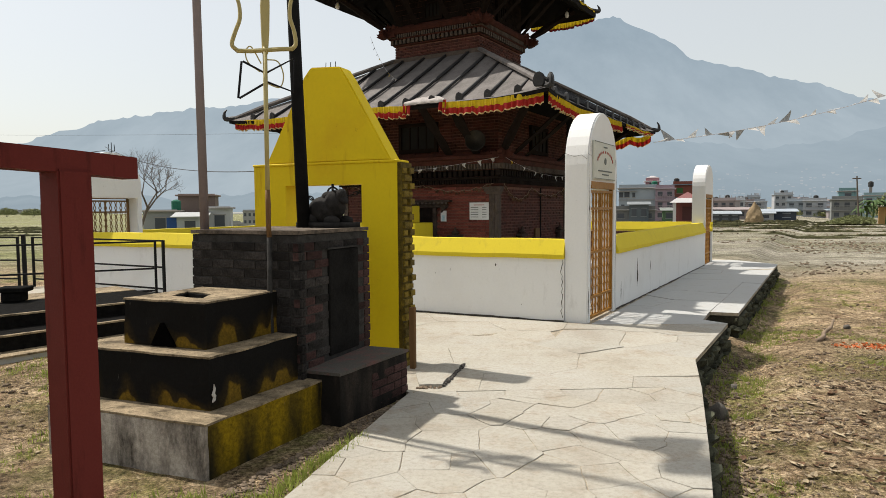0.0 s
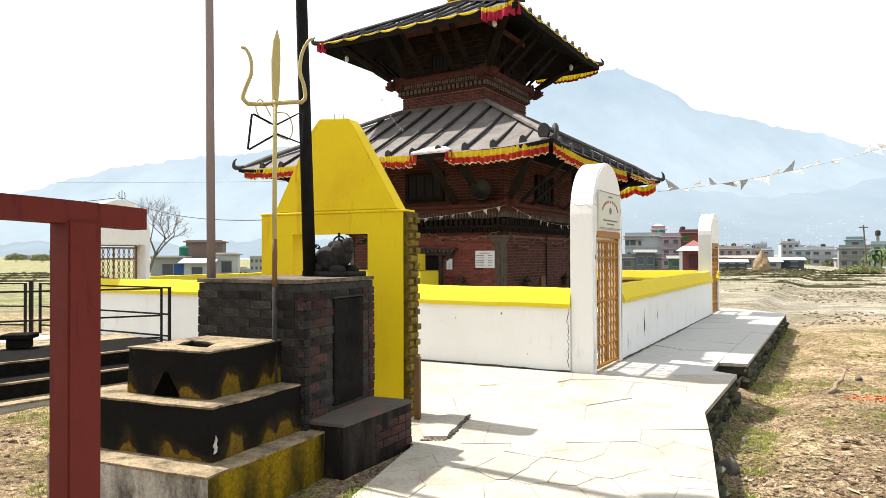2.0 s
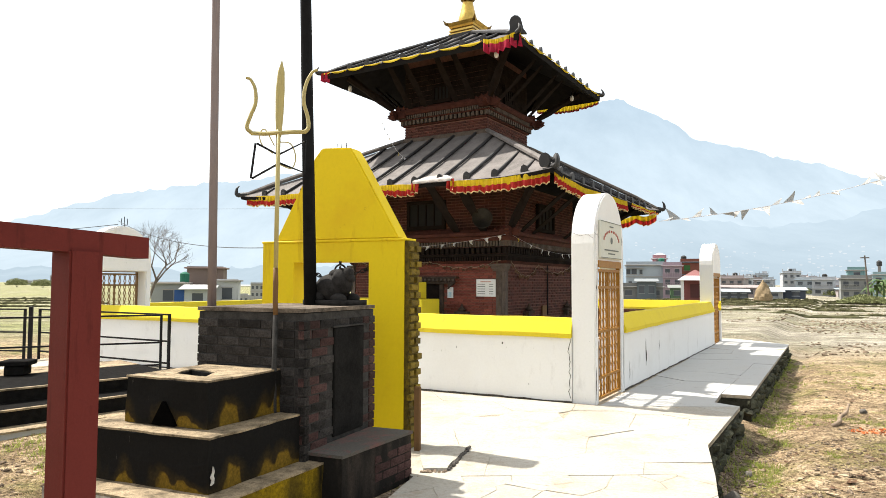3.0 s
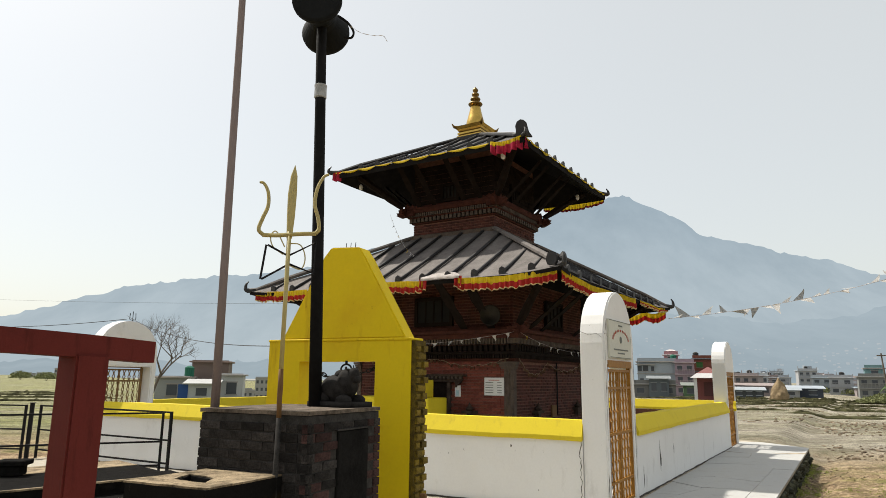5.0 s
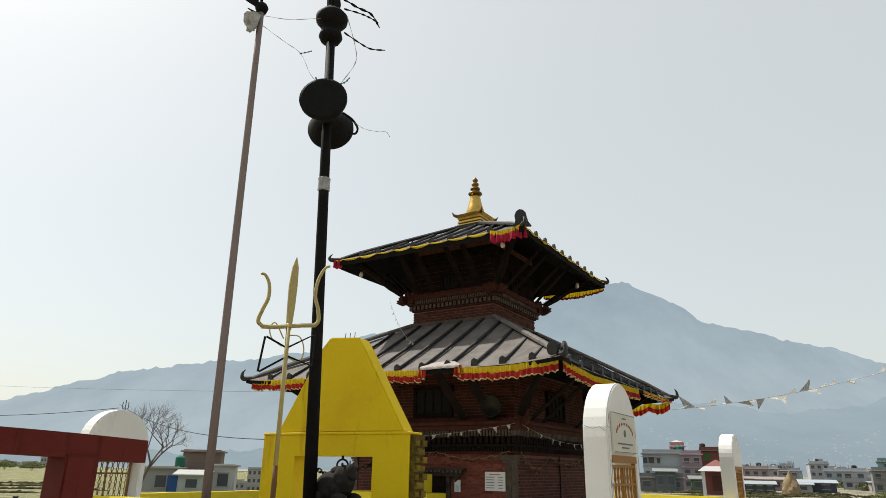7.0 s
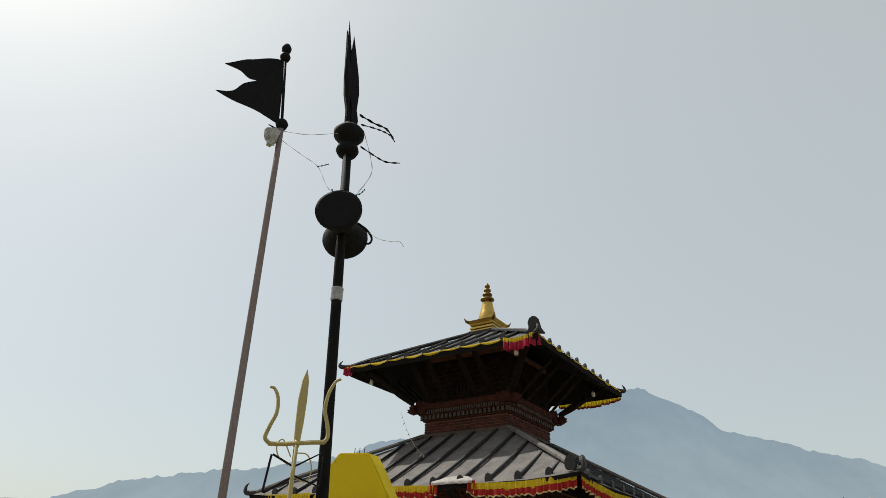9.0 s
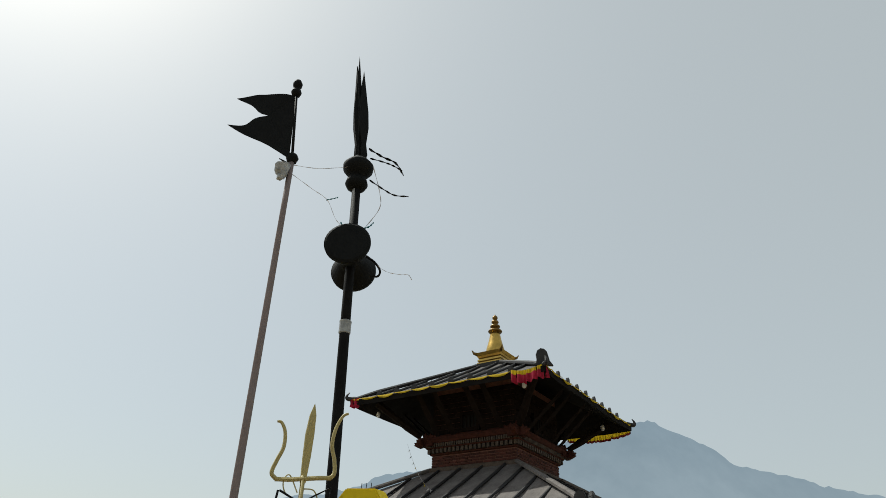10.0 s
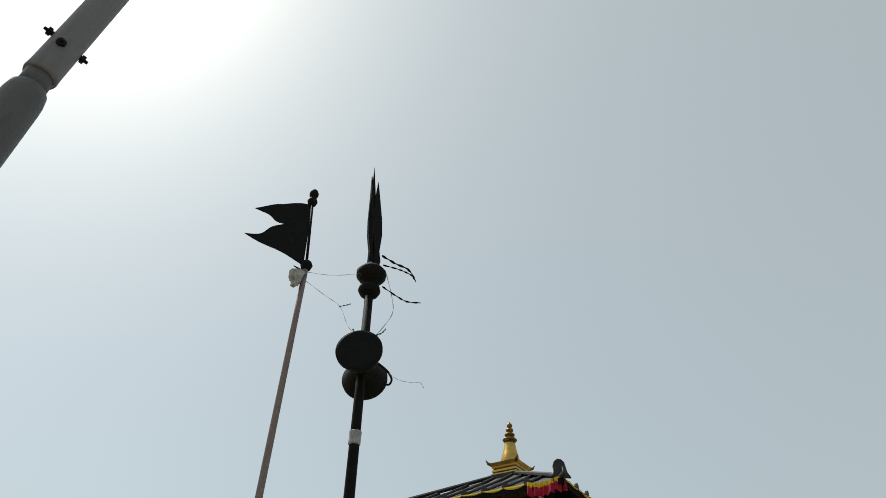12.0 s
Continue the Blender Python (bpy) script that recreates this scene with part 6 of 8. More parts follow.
upper = part("upper_tube", lathe(bmesh.new(), [(0.060, 0.0), (0.063, 0.01), (0.061, 0.05), (0.060, 1.5), (0.053, 2.3)], 28), M["galv_up"], lamp, "paler upper tube", UP, smooth=True)
for z, ang, reach in ((0.215, 232, 1.0), (0.20, 52, 0.9), (0.15, -55, 0.75)):
    k = 0.052 + 0.045 * reach
    part("bolt", lathe(bmesh.new(), [(0.012, 0.045), (0.012, k - 0.03), (0.019, k - 0.029), (0.019, k - 0.014), (0.008, k - 0.013), (0.007, k)], 6, Matrix.Translation((0, 0, z)) @ Matrix.Rotation(radians(ang), 4, "Z") @ Matrix.Rotation(radians(90), 4, "Y")), M["iron"], upper)

# ---- railing and black steps ----
def rail_panel(p, q, h, z, posts):
    d = Vector(q) - Vector(p)
    root = thing("railing", at_frame(p[0], p[1], z, math.degrees(math.atan2(d.y, d.x))), "black iron railing with thin square rails", "railing", "black railings")
    L = d.length
    for i in range(posts + 1):
        x = L * i / posts
        part("post", box(bmesh.new(), x - 0.021, -0.021, -0.12, x + 0.021, 0.021, h), M["iron"], root)
    for k, zz in enumerate((h - 0.03, h * 0.47, 0.06)):
        part("rail", box(bmesh.new(), 0.0225, -0.014, zz, L - 0.0225, 0.014, zz + 0.03), M["iron"], root)
    return root


rail_panel((-5.16, 11.80), (-8.0, 10.3), 0.97, 0.08, 1)
rail_panel((-5.10, 12.00), (-8.72, 14.0), 0.97, 0.08, 1)
rail_panel((-9.04, 14.0), (-12.4, 14.3), 0.97, 0.08, 2)
gate_post = thing("railing_post", at_frame(-8.85, 13.9, 0.08, 10), "thick black iron post between two railings", "post")
part("shaft", soft_box(-0.035, -0.035, -0.12, 0.035, 0.035, 1.0, 0.006), M["iron"], gate_post)
part("cap", soft_box(-0.045, -0.045, 1.001, 0.045, 0.045, 1.02, 0.005), M["iron"], gate_post)
for nm, n0, ang, w, d, z1 in (("kerb", (-4.95, 6.75), 52, 0.32, 2.6, 0.03), ("black_step", (-5.25, 6.85), 51, 0.55, 2.9, 0.21), ("black_step", (-5.75, 7.15), 47, 0.5, 3.0, 0.37), ("black_step", (-6.12, 7.49), 47, 1.15, 3.0, 0.33), ("kerb", (-6.97, 8.29), 47, 0.75, 3.0, 0.33)):
    av, bv = way(ang + 90), way(ang)
    root = thing(nm, Matrix.Translation((n0[0], n0[1], -0.1)), "pale cement strip beside the black steps" if nm == "kerb" else "black painted step with a pale worn edge", "kerb" if nm == "kerb" else "step")
    part("body", rough_prism([Vector((0, 0)), bv * d, bv * d + av * w, av * w], 0, z1 + 0.1 - 0.02, n0[0], 0.01), M["slab"] if nm == "kerb" else M["stone_black"], root)
    part("edge", rough_prism([av * -0.012, bv * d - av * 0.012, bv * d + av * (w if nm == "kerb" else 0.05), av * (w if nm == "kerb" else 0.05)], z1 + 0.08, z1 + 0.1, n0[1], 0.006), M["ledge"], root, "worn pale edge")
    if nm != "kerb":
        part("tread", rough_prism([av * 0.051, bv * d + av * 0.051, bv * d + av * w, av * w], z1 + 0.08, z1 + 0.094, n0[1] + 3, 0.004), M["stone_black"], root)
pot = thing("black_stone_block", Matrix.Translation((-6.05, 9.25, 0.33)) @ Matrix.Rotation(radians(12), 4, "Z"), "squat black stone block with a wider top slab", "stone block")
part("block", soft_box(-0.13, -0.13, 0, 0.13, 0.13, 0.13, 0.012), M["stone_black"], pot)
part("cap_slab", soft_box(-0.19, -0.17, 0.131, 0.19, 0.17, 0.20, 0.012), M["stone_black"], pot)


# ---- small trident on the far gateway, wires, prayer flags ----
gt = thing("small_trident", Matrix.Translation((*(LEFT_GATE + LEFT_DIR * 0.80 + way(-29) * 0.22), 2.84)), "small iron trident on top of the gateway", "trident")
for seq in ([(0, 0, -0.02), (0, 0, 0.22)], [(0, 0, 0.03), (-0.05, -0.03, 0.05), (-0.045, -0.03, 0.18)], [(0, 0, 0.03), (0.05, 0.03, 0.05), (0.045, 0.03, 0.18)]):
    part("prong", tube(bmesh.new(), smooth_line(seq, 3), 0.008, 5), M["iron"], gt)


def wire(name, p, q, sag, r, label, mat=None, n=24):
    root = thing(name, Matrix.Translation(p), label, "cable")
    d = Vector(q) - Vector(p)
    pts = [d * (i / n) - Vector((0, 0, 4 * sag * (i / n) * (1 - i / n))) for i in range(n + 1)]
    part("strand", tube(bmesh.new(), pts, r, 5), mat or M["cable"], root)
    return root, pts


wire("cable", (*(LEFT_GATE + LEFT_DIR * 0.8), 2.98), (-2.05, 7.35, 2.02), 0.17, 0.005, "black cable sagging from the gateway to the arch")
wire("cable", (*(LEFT_GATE + LEFT_DIR * 0.8), 2.9), (-19.0, 19.0, 3.4), 0.3, 0.007, "black cable running off over the field")
wire("cable", (-60, 60, 9.5), (-3.2, 18.5, 3.72), 0.4, 0.004, "thin wire strung to the temple roof")
flag_cols = [M["cloth_w"], M["cloth_w"], M["cloth_w"], M["cloth_w"], M["cloth_w"], M["cloth_w"], M["plastic"], M["plastic"], M["cloth_y"]]


def pennant_string(p, q, sag, count, size, label, blow, flat=False):
    root, pts = wire("pennant_string", p, q, sag, 0.006 if blow else 0.0025, label, thin, 40)
    d = Vector(q) - Vector(p)
    ln = d.normalized()
    rnd = random.Random(int(p[0] * 100) + count)
    for i in range(count):
        t = (i + 0.3 + 0.4 * rnd.random()) / count
        o = d * t - Vector((0, 0, 4 * sag * t * (1 - t)))
        s = size * rnd.uniform(0.7, 1.25)
        ang = rnd.uniform(10, 150) if blow else rnd.uniform(-25, 25)
        down = (Vector((0, 0, -1)) * math.cos(radians(ang)) + Vector(((blow or 0.1) * rnd.choice((1, 1, -0.6)), 0.2, 0.12)).normalized() * math.sin(radians(ang)))
        if blow and rnd.random() < 0.35:
            down = Vector((blow * rnd.uniform(0.2, 1), 0.1, 1.1 * rnd.random() - 0.3))
        bm = bmesh.new()
        n = 4
        rows = []
        for j in range(n + 1):
            u = j / n
            w = s * 0.42 * (1 - u) + 0.004
            c = o + down * s * u + Vector((0.03 * math.sin(u * 4 + i), 0.03 * math.cos(u * 3 + i), 0)) * u
            rows.append((bm.verts.new(c - ln * w), bm.verts.new(c + ln * w)))
        for r0, r1 in zip(rows, rows[1:]):
            bm.faces.new((r0[0], r0[1], r1[1], r1[0]))
        part("pennant", bm, rnd.choice(flag_cols), root)


pr = TM @ Vector((E1 + 0.02, E1 + 0.02, Z1 - 0.22))
pennant_string(tuple(pr), (14.2, 18.5, 5.24), 0.26, 30, 0.30, "string of pale prayer pennants running off from the roof corner", 0.7)
pennant_string(tuple(TM @ Vector((-2.3, -2.35, 2.42))), tuple(TM @ Vector((2.25, -2.32, 2.62))), 0.12, 13, 0.10, "string of small white pennants under the cornice", 0)
pennant_string(tuple(TM @ Vector((2.28, -2.25, 2.6))), tuple(TM @ Vector((2.35, 2.3, 2.45))), 0.2, 8, 0.09, "string of small white pennants under the side cornice", 0)
pennant_string(tuple(TM @ Vector((-1.5, -1.6, 5.62))), tuple(TM @ Vector((-0.2, -2.4, 4.35))), 0.18, 9, 0.07, "torn pennant string hanging over the lower roof", 0)

def garland(p, q, sag, count, seed):
    """A dry leaf garland slung under the temple cornice."""
    r = random.Random(seed)
    root = thing("leaf_garland", TM.copy(), "dry brown leaf garland slung under the cornice", "garland", "dry garlands under the cornice")
    d = Vector(q) - Vector(p)
    at_t = lambda t: Vector(p) + d * t - Vector((0, 0, 4 * sag * t * (1 - t) + 0.02 * math.sin(t * 40)))
    part("strand", tube(bmesh.new(), [at_t(i / 20) for i in range(21)], 0.006, 5), M["branch"], root)
    bm = bmesh.new()
    for i in range(count):
        c = at_t(r.random())
        e = Vector((r.uniform(-0.6, 0.6), r.uniform(-0.6, 0.6), -1)).normalized() * r.uniform(0.04, 0.10)
        w = e.cross(Vector((r.uniform(-1, 1), r.uniform(-1, 1), 0.2))).normalized() * r.uniform(0.012, 0.025)
        bm.faces.new([bm.verts.new(c + v) for v in (Vector((0, 0, 0)), e * 0.5 + w, e, e * 0.5 - w)])
    tagged(part("leaves", bm, M["leaf"], root), kind="stuff")


garland((-1.9, -W1 - 0.06, 2.14), (0.2, -W1 - 0.06, 2.10), 0.12, 60, 1)
garland((0.2, -W1 - 0.06, 2.10), (1.95, -W1 - 0.08, 2.12), 0.16, 60, 2)
garland((W1 + 0.08, -1.9, 2.12), (W1 + 0.06, -0.4, 2.05), 0.30, 60, 3)
garland((W1 + 0.06, -0.4, 2.05), (W1 + 0.06, 1.9, 2.15), 0.22, 70, 4)

# yellow shrine box beside the temple door
yb = thing("yellow_shrine", TM @ Matrix.Translation((0.08, -2.86, 0.02)), "stepped yellow painted masonry shrine before the temple door", "shrine")
part("lower_block", soft_box(-1.35, -0.35, -0.03, 0.66, 0.35, 1.28, 0.012), M["yellow"], yb)
part("upper_block", soft_box(-0.3, -0.25, 1.282, 0.40, 0.25, 1.63, 0.012), M["yellow"], yb)


# ---- houses, tree and other things in the distance ----
def house(x, y, w, d, floors, deg, color, label, storey=2.6, cols=3, flat=True, roof_col=(0.4, 0.38, 0.36), base=None, name="house", balcony=False, tank=None, parapet=0.57):
    z = (ground_z(x, y) if base is None else base) - 0.3
    root = thing(name, at_frame(x, y, z, deg), label, "house")
    h = 0.3 + floors * storey
    part("wall", box(bmesh.new(), -w / 2, 0, 0, w / 2, d, h), house_paint(color), root)
    slab = house_paint(roof_col)
    if flat:
        part("roof", soft_box(-w / 2 - 0.3, -0.4, h, w / 2 + 0.3, d + 0.3, h + 0.18, 0.03), slab, root)
        for f in range(1, floors):
            part("floor_band", box(bmesh.new(), -w / 2 - 0.12, -0.35 if balcony else -0.12, 0.3 + f * storey - 0.15, w / 2 + 0.12, -0.002, 0.3 + f * storey), slab, root)
        part("parapet", box(bmesh.new(), -w / 2, -0.1, h + 0.18, w / 2, 0.02, h + 0.18 + parapet), house_paint(color), root)
    else:
        bm = bmesh.new()
        v = [bm.verts.new(p) for p in ((-w / 2 - 0.4, -0.5, h - 0.1), (w / 2 + 0.4, -0.5, h - 0.1), (w / 2 + 0.4, d + 0.5, h + 0.35), (-w / 2 - 0.4, d + 0.5, h + 0.35), (-w / 2 - 0.4, -0.5, h), (w / 2 + 0.4, -0.5, h), (w / 2 + 0.4, d + 0.5, h + 0.45), (-w / 2 - 0.4, d + 0.5, h + 0.45))]
        for f in ((3, 2, 1, 0), (4, 5, 6, 7), (0, 1, 5, 4), (1, 2, 6, 5), (2, 3, 7, 6), (3, 0, 4, 7)):
            bm.faces.new([v[i] for i in f])
        part("roof", bm, slab, root)
    for f in range(floors):
        for i in range(cols):
            cx = -w / 2 + w * (i + 0.5) / cols
            zz = 0.3 + f * storey + storey * 0.34
            ww, hh = min(1.1, w / cols * 0.5), storey * 0.42
            # window tone raised towards grey: low contrast of haze put into the colour
            win = part("window", box(bmesh.new(), cx - ww / 2, -0.06, zz, cx + ww / 2, -0.003, zz + hh), house_paint((0.10, 0.11, 0.125)), root)
            part("window_frame", box(bmesh.new(), cx - ww / 2 - 0.12, -0.09, zz + hh, cx + ww / 2 + 0.12, -0.003, zz + hh + 0.12), slab, win)
            part("window_sill", box(bmesh.new(), cx - ww / 2 - 0.12, -0.11, zz - 0.1, cx + ww / 2 + 0.12, -0.003, zz), slab, win)
    if balcony:
        for f in range(1, floors):
            for k in range(9):
                xx = -w / 2 + w * k / 8
                part("balcony_post", box(bmesh.new(), xx - 0.03, -0.34, 0.3 + f * storey, xx + 0.03, -0.28, 0.3 + f * storey + 0.8), slab, root)
            part("balcony_rail", box(bmesh.new(), -w / 2, -0.35, 0.3 + f * storey + 0.8, w / 2, -0.27, 0.3 + f * storey + 0.88), slab, root)
    if tank:
        part("water_tank", lathe(bmesh.new(), [(0.5, h + 0.18), (0.52, h + 0.3), (0.52, h + 1.2), (0.2, h + 1.4)], 14, Matrix.Translation((tank[0], 1.0, 0))), house_paint(tank[1]), root, "plastic water tank")
    return root


def by(ratio, d):
    return ratio * d, d


GREEN_T, BLACK_T = (0.03, 0.17, 0.11), (0.05, 0.05, 0.05)
big = house(*by(0.295, 120), 6.6, 8, 3, -16, (0.40, 0.45, 0.50), "grey-blue three-storey house with a blank side and flat roof", 1.95, 0, tank=(2.9, GREEN_T), name="town_house")
for x, z, w, h in ((-2.9, 4.6, 0.7, 0.9), (-1.9, 4.6, 0.9, 0.95), (-0.7, 4.6, 0.5, 0.8), (-2.6, 2.5, 0.6, 0.8)):
    win = part("window", box(bmesh.new(), x - w / 2, -0.06, z, x + w / 2, -0.003, z + h), house_paint((0.10, 0.11, 0.125)), big)
    part("window_sill", box(bmesh.new(), x - w / 2 - 0.1, -0.12, z - 0.1, x + w / 2 + 0.1, -0.003, z), house_paint((0.4, 0.38, 0.36)), win)
part("sun_shade", box(bmesh.new(), -3.6, -0.7, 5.65, -0.2, -0.003, 5.78), house_paint((0.4, 0.38, 0.36)), big)
house(*by(0.336, 118), 3.2, 6, 3, -18, (0.40, 0.31, 0.36), "narrow pinkish house front with balconies", 1.9, 2, balcony=True, name="town_house", roof_col=(0.45, 0.38, 0.41))
house(*by(0.280, 108), 8.6, 5, 1, -16, (0.20, 0.205, 0.20), "long grey unplastered outbuilding", 1.9, 4, roof_col=(0.26, 0.26, 0.25))
house(*by(0.297, 107), 3.0, 4, 1, -16, (0.13, 0.155, 0.17), "dark lean-to shed with a barred front", 2.9, 2, False, (0.25, 0.27, 0.28), name="shed")
house(*by(0.343, 106), 2.0, 3, 1, -16, (0.12, 0.20, 0.11), "small green painted kiosk beside the houses", 1.9, 1, False, (0.25, 0.27, 0.25), name="kiosk")
pt = house(*by(0.317, 121), 2.4, 2.4, 1, -16, (0.50, 0.26, 0.29), "pink roof pavilion with a stepped white roof", 0.9, 1, base=5.2, name="roof_pavilion", roof_col=(0.6, 0.55, 0.56))
part("upper_tier", soft_box(-0.8, 0.4, 1.45, 0.8, 2.0, 2.0, 0.03), house_paint((0.50, 0.26, 0.29)), pt)
part("upper_roof", quad_box(bmesh.new(), [(-1.05, 0.15), (1.05, 0.15), (1.05, 2.25), (-1.05, 2.25)], (2.0, 2.35), [(-0.2, 1.0), (0.2, 1.0), (0.2, 1.4), (-0.2, 1.4)]), house_paint((0.6, 0.55, 0.56)), pt)
red_house = house(*by(0.372, 125), 5.6, 7, 3, -20, (0.24, 0.085, 0.06), "red brick house with green window shutters", 2.2, 0, roof_col=(0.14, 0.18, 0.21), name="town_house", tank=(-2.2, BLACK_T))
for x, z in ((-1.6, 5.4), (1.5, 5.4), (-1.6, 3.1), (1.5, 3.1)):
    win = part("window", box(bmesh.new(), x - 0.55, -0.06, z, x + 0.55, -0.003, z + 1.0), house_paint((0.06, 0.16, 0.05) if z > 5 else (0.05, 0.05, 0.06)), red_house, "green shutters" if z > 5 else "")
    part("window_sill", box(bmesh.new(), x - 0.7, -0.12, z - 0.1, x + 0.7, -0.003, z), house_paint((0.3, 0.2, 0.18)), win)
# jumble of smaller houses further off
rnd = random.Random(77)
FAR = [(0.408, 135, 5.5, 1, False), (0.425, 150, 5, 2, True), (0.442, 160, 4.5, 2, True), (0.432, 128, 7, 1, False), (0.455, 170, 5, 2, True), (0.470, 190, 6, 2, True), (0.535, 165, 4.2, 2, True), (0.549, 172, 5, 2, True), (0.563, 150, 4.6, 2, True), (0.582, 185, 5, 1, True), (0.590, 200, 6, 2, True), (0.60, 145, 4, 1, False), (0.625, 180, 6, 2, True), (0.405, 240, 5, 2, True), (0.447, 260, 5, 3, True), (0.515, 270, 6, 2, True), (0.576, 280, 6, 2, True), (0.645, 200, 5, 2, True)]
# greyed, bluish wall tones with the distance haze mixed into the paint
HAZE_PAINTS = ((0.42, 0.46, 0.50), (0.60, 0.62, 0.65), (0.38, 0.41, 0.45), (0.48, 0.49, 0.51), (0.36, 0.30, 0.29), (0.50, 0.52, 0.55), (0.42, 0.37, 0.37), (0.34, 0.40, 0.45))
FAR += [(rnd.uniform(0.39, 0.68), rnd.uniform(170, 300), rnd.uniform(3.5, 6.5), rnd.choice((1, 2, 2, 3)), rnd.random() < 0.8) for k in range(22)]
for r, d, w, f, fl in FAR:
    st_h = rnd.uniform(1.65, 2.0)
    col = rnd.choice(HAZE_PAINTS)
    hz = house(*by(r, d), w, 6, f, rnd.uniform(-38, -12), col, "plastered village house across the fields", st_h, rnd.choice((2, 3)), fl, roof_col=rnd.choice(HAZE_PAINTS), balcony=f > 1 and rnd.random() < 0.5, tank=(rnd.uniform(-1.5, 1.5), BLACK_T) if fl and rnd.random() < 0.5 else None)
    top = 0.3 + f * st_h + 0.18
    if fl and rnd.random() < 0.6:
        x = rnd.uniform(-w / 4, w / 4)
        part("roof_room", box(bmesh.new(), x - w * 0.2, 2, top, x + w * 0.2, 5, top + 1.3), house_paint(rnd.choice(HAZE_PAINTS)), hz)
    if fl:
        for k in range(4):
            part("roof_post", box(bmesh.new(), -w / 2 + w * k / 3 - 0.08, 0.05, top, -w / 2 + w * k / 3 + 0.08, 0.2, top + rnd.uniform(0.7, 1.2)), house_paint(col), hz)
house(*by(0.506, 118), 6.2, 4, 1, -24, (0.075, 0.09, 0.12), "low dark shed with a blue-grey sheet roof", 1.6, 2, False, (0.42, 0.47, 0.53), name="shed")
house(*by(0.489, 116.5), 2.6, 3, 1, -24, (0.42, 0.43, 0.43), "small white block shed beside the dark one", 1.3, 1, False, (0.42, 0.46, 0.5), name="shed")
house(*by(0.428, 112), 4.4, 4, 1, -22, (0.085, 0.095, 0.105), "low dark open shed with a pale sheet roof", 1.3, 3, False, (0.40, 0.44, 0.48), name="shed")
house(*by(0.612, 128), 5.2, 7, 2, -28, (0.27, 0.28, 0.275), "two-storey grey house with an unfinished upper floor", 1.95, 3, balcony=True, name="town_house", roof_col=(0.33, 0.33, 0.32))
house(*by(0.613, 131), 3.2, 4, 1, -28, (0.20, 0.34, 0.35), "teal roof room on a grey house", 1.3, 1, base=3.0, name="roof_room")
tl = house(*by(0.672, 150), 9, 6, 2, -30, (0.30, 0.42, 0.44), "teal and white house behind the trees", 2.5, 4, name="town_house")
part("tank_tower", box(bmesh.new(), -3.4, 1, 5.3, -2.8, 1.6, 7.4), house_paint((0.3, 0.28, 0.26)), tl)
part("water_tank", lathe(bmesh.new(), [(0.5, 7.4), (0.55, 7.6), (0.55, 8.4), (0.2, 8.7)], 14, Matrix.Translation((-3.1, 1.3, 0))), house_paint(BLACK_T), tl, "dark plastic water tank")
house(*by(0.690, 95), 4.6, 5, 1, -32, (0.66, 0.40, 0.16), "orange-yellow plastered house with a thatch roof", 2.6, 1, False, (0.30, 0.25, 0.19))
# open shrine with a red pyramid roof
shx, shy = by(0.370, 58)
sh = thing("field_shrine", at_frame(shx, shy, ground_z(shx, shy) - 0.1, -22), "small white field shrine with a pink-red pyramid roof", "shrine")
for x in (-1.05, 1.05):
    part("pillar", box(bmesh.new(), x - 0.13, -0.13, 0, x + 0.13, 0.13, 2.35), house_paint((0.7, 0.7, 0.7)), sh)
part("back_wall", box(bmesh.new(), -1.1, 1.6, 0, 1.1, 1.8, 2.35), house_paint((0.24, 0.085, 0.08)), sh)
part("low_wall", box(bmesh.new(), -0.915, -0.1, 0, 0.915, 0.1, 0.5), house_paint((0.7, 0.7, 0.7)), sh)
# raised box on the back wall, coloured dark like a shaded niche
part("recess", box(bmesh.new(), -0.45, 1.5, 0.8, 0.45, 1.598, 2.0), house_paint((0.12, 0.05, 0.05)), sh)
part("eave", quad_box(bmesh.new(), [(-1.45, -0.4), (1.45, -0.4), (1.45, 2.2), (-1.45, 2.2)], (2.352, 2.75), [(-0.92, 0.04), (0.92, 0.04), (0.92, 1.76), (-0.92, 1.76)]), house_paint((0.68, 0.66, 0.66)), sh)
part("pyramid_roof", quad_box(bmesh.new(), [(-0.9, 0.05), (0.9, 0.05), (0.9, 1.75), (-0.9, 1.75)], (2.752, 3.28), [(-0.06, 0.85), (0.06, 0.85), (0.06, 0.95), (-0.06, 0.95)]), house_paint((0.30, 0.13, 0.125)), sh)
# haystack
hx, hy = by(0.472, 92)
hs = thing("haystack", Matrix.Translation((hx, hy, ground_z(hx, hy) - 0.1)), "conical brown haystack in the field", "haystack")
bm = lathe(bmesh.new(), [(0.9, 0), (1.15, 0.35), (1.18, 0.8), (1.06, 1.2), (0.92, 1.6), (0.68, 2.05), (0.42, 2.45), (0.24, 2.8), (0.12, 3.0), (0.05, 3.1)], 36)
for v in bm.verts:
    v.co += Vector((noise.noise(v.co * 2), noise.noise(v.co * 2 + Vector((4, 0, 0))), 0.6 * noise.noise(v.co * 3))) * 0.16
part("straw", bm, M["hay"], hs)
# electricity pole
ex, ey = by(0.6265, 92)
ep = thing("electricity_pole", Matrix.Translation((ex, ey, ground_z(ex, ey) - 0.2)), "slim wooden electricity pole with a crossarm", "pole")
part("pole", tube(bmesh.new(), [(0.45, 0, 0), (0.1, 0, 4), (-0.1, 0, 7.0)], [0.13, 0.11, 0.09], 8), M["tree"], ep)
part("crossarm", box(bmesh.new(), -0.7, -0.06, 6.6, 0.5, 0.06, 6.75), M["tree"], ep)


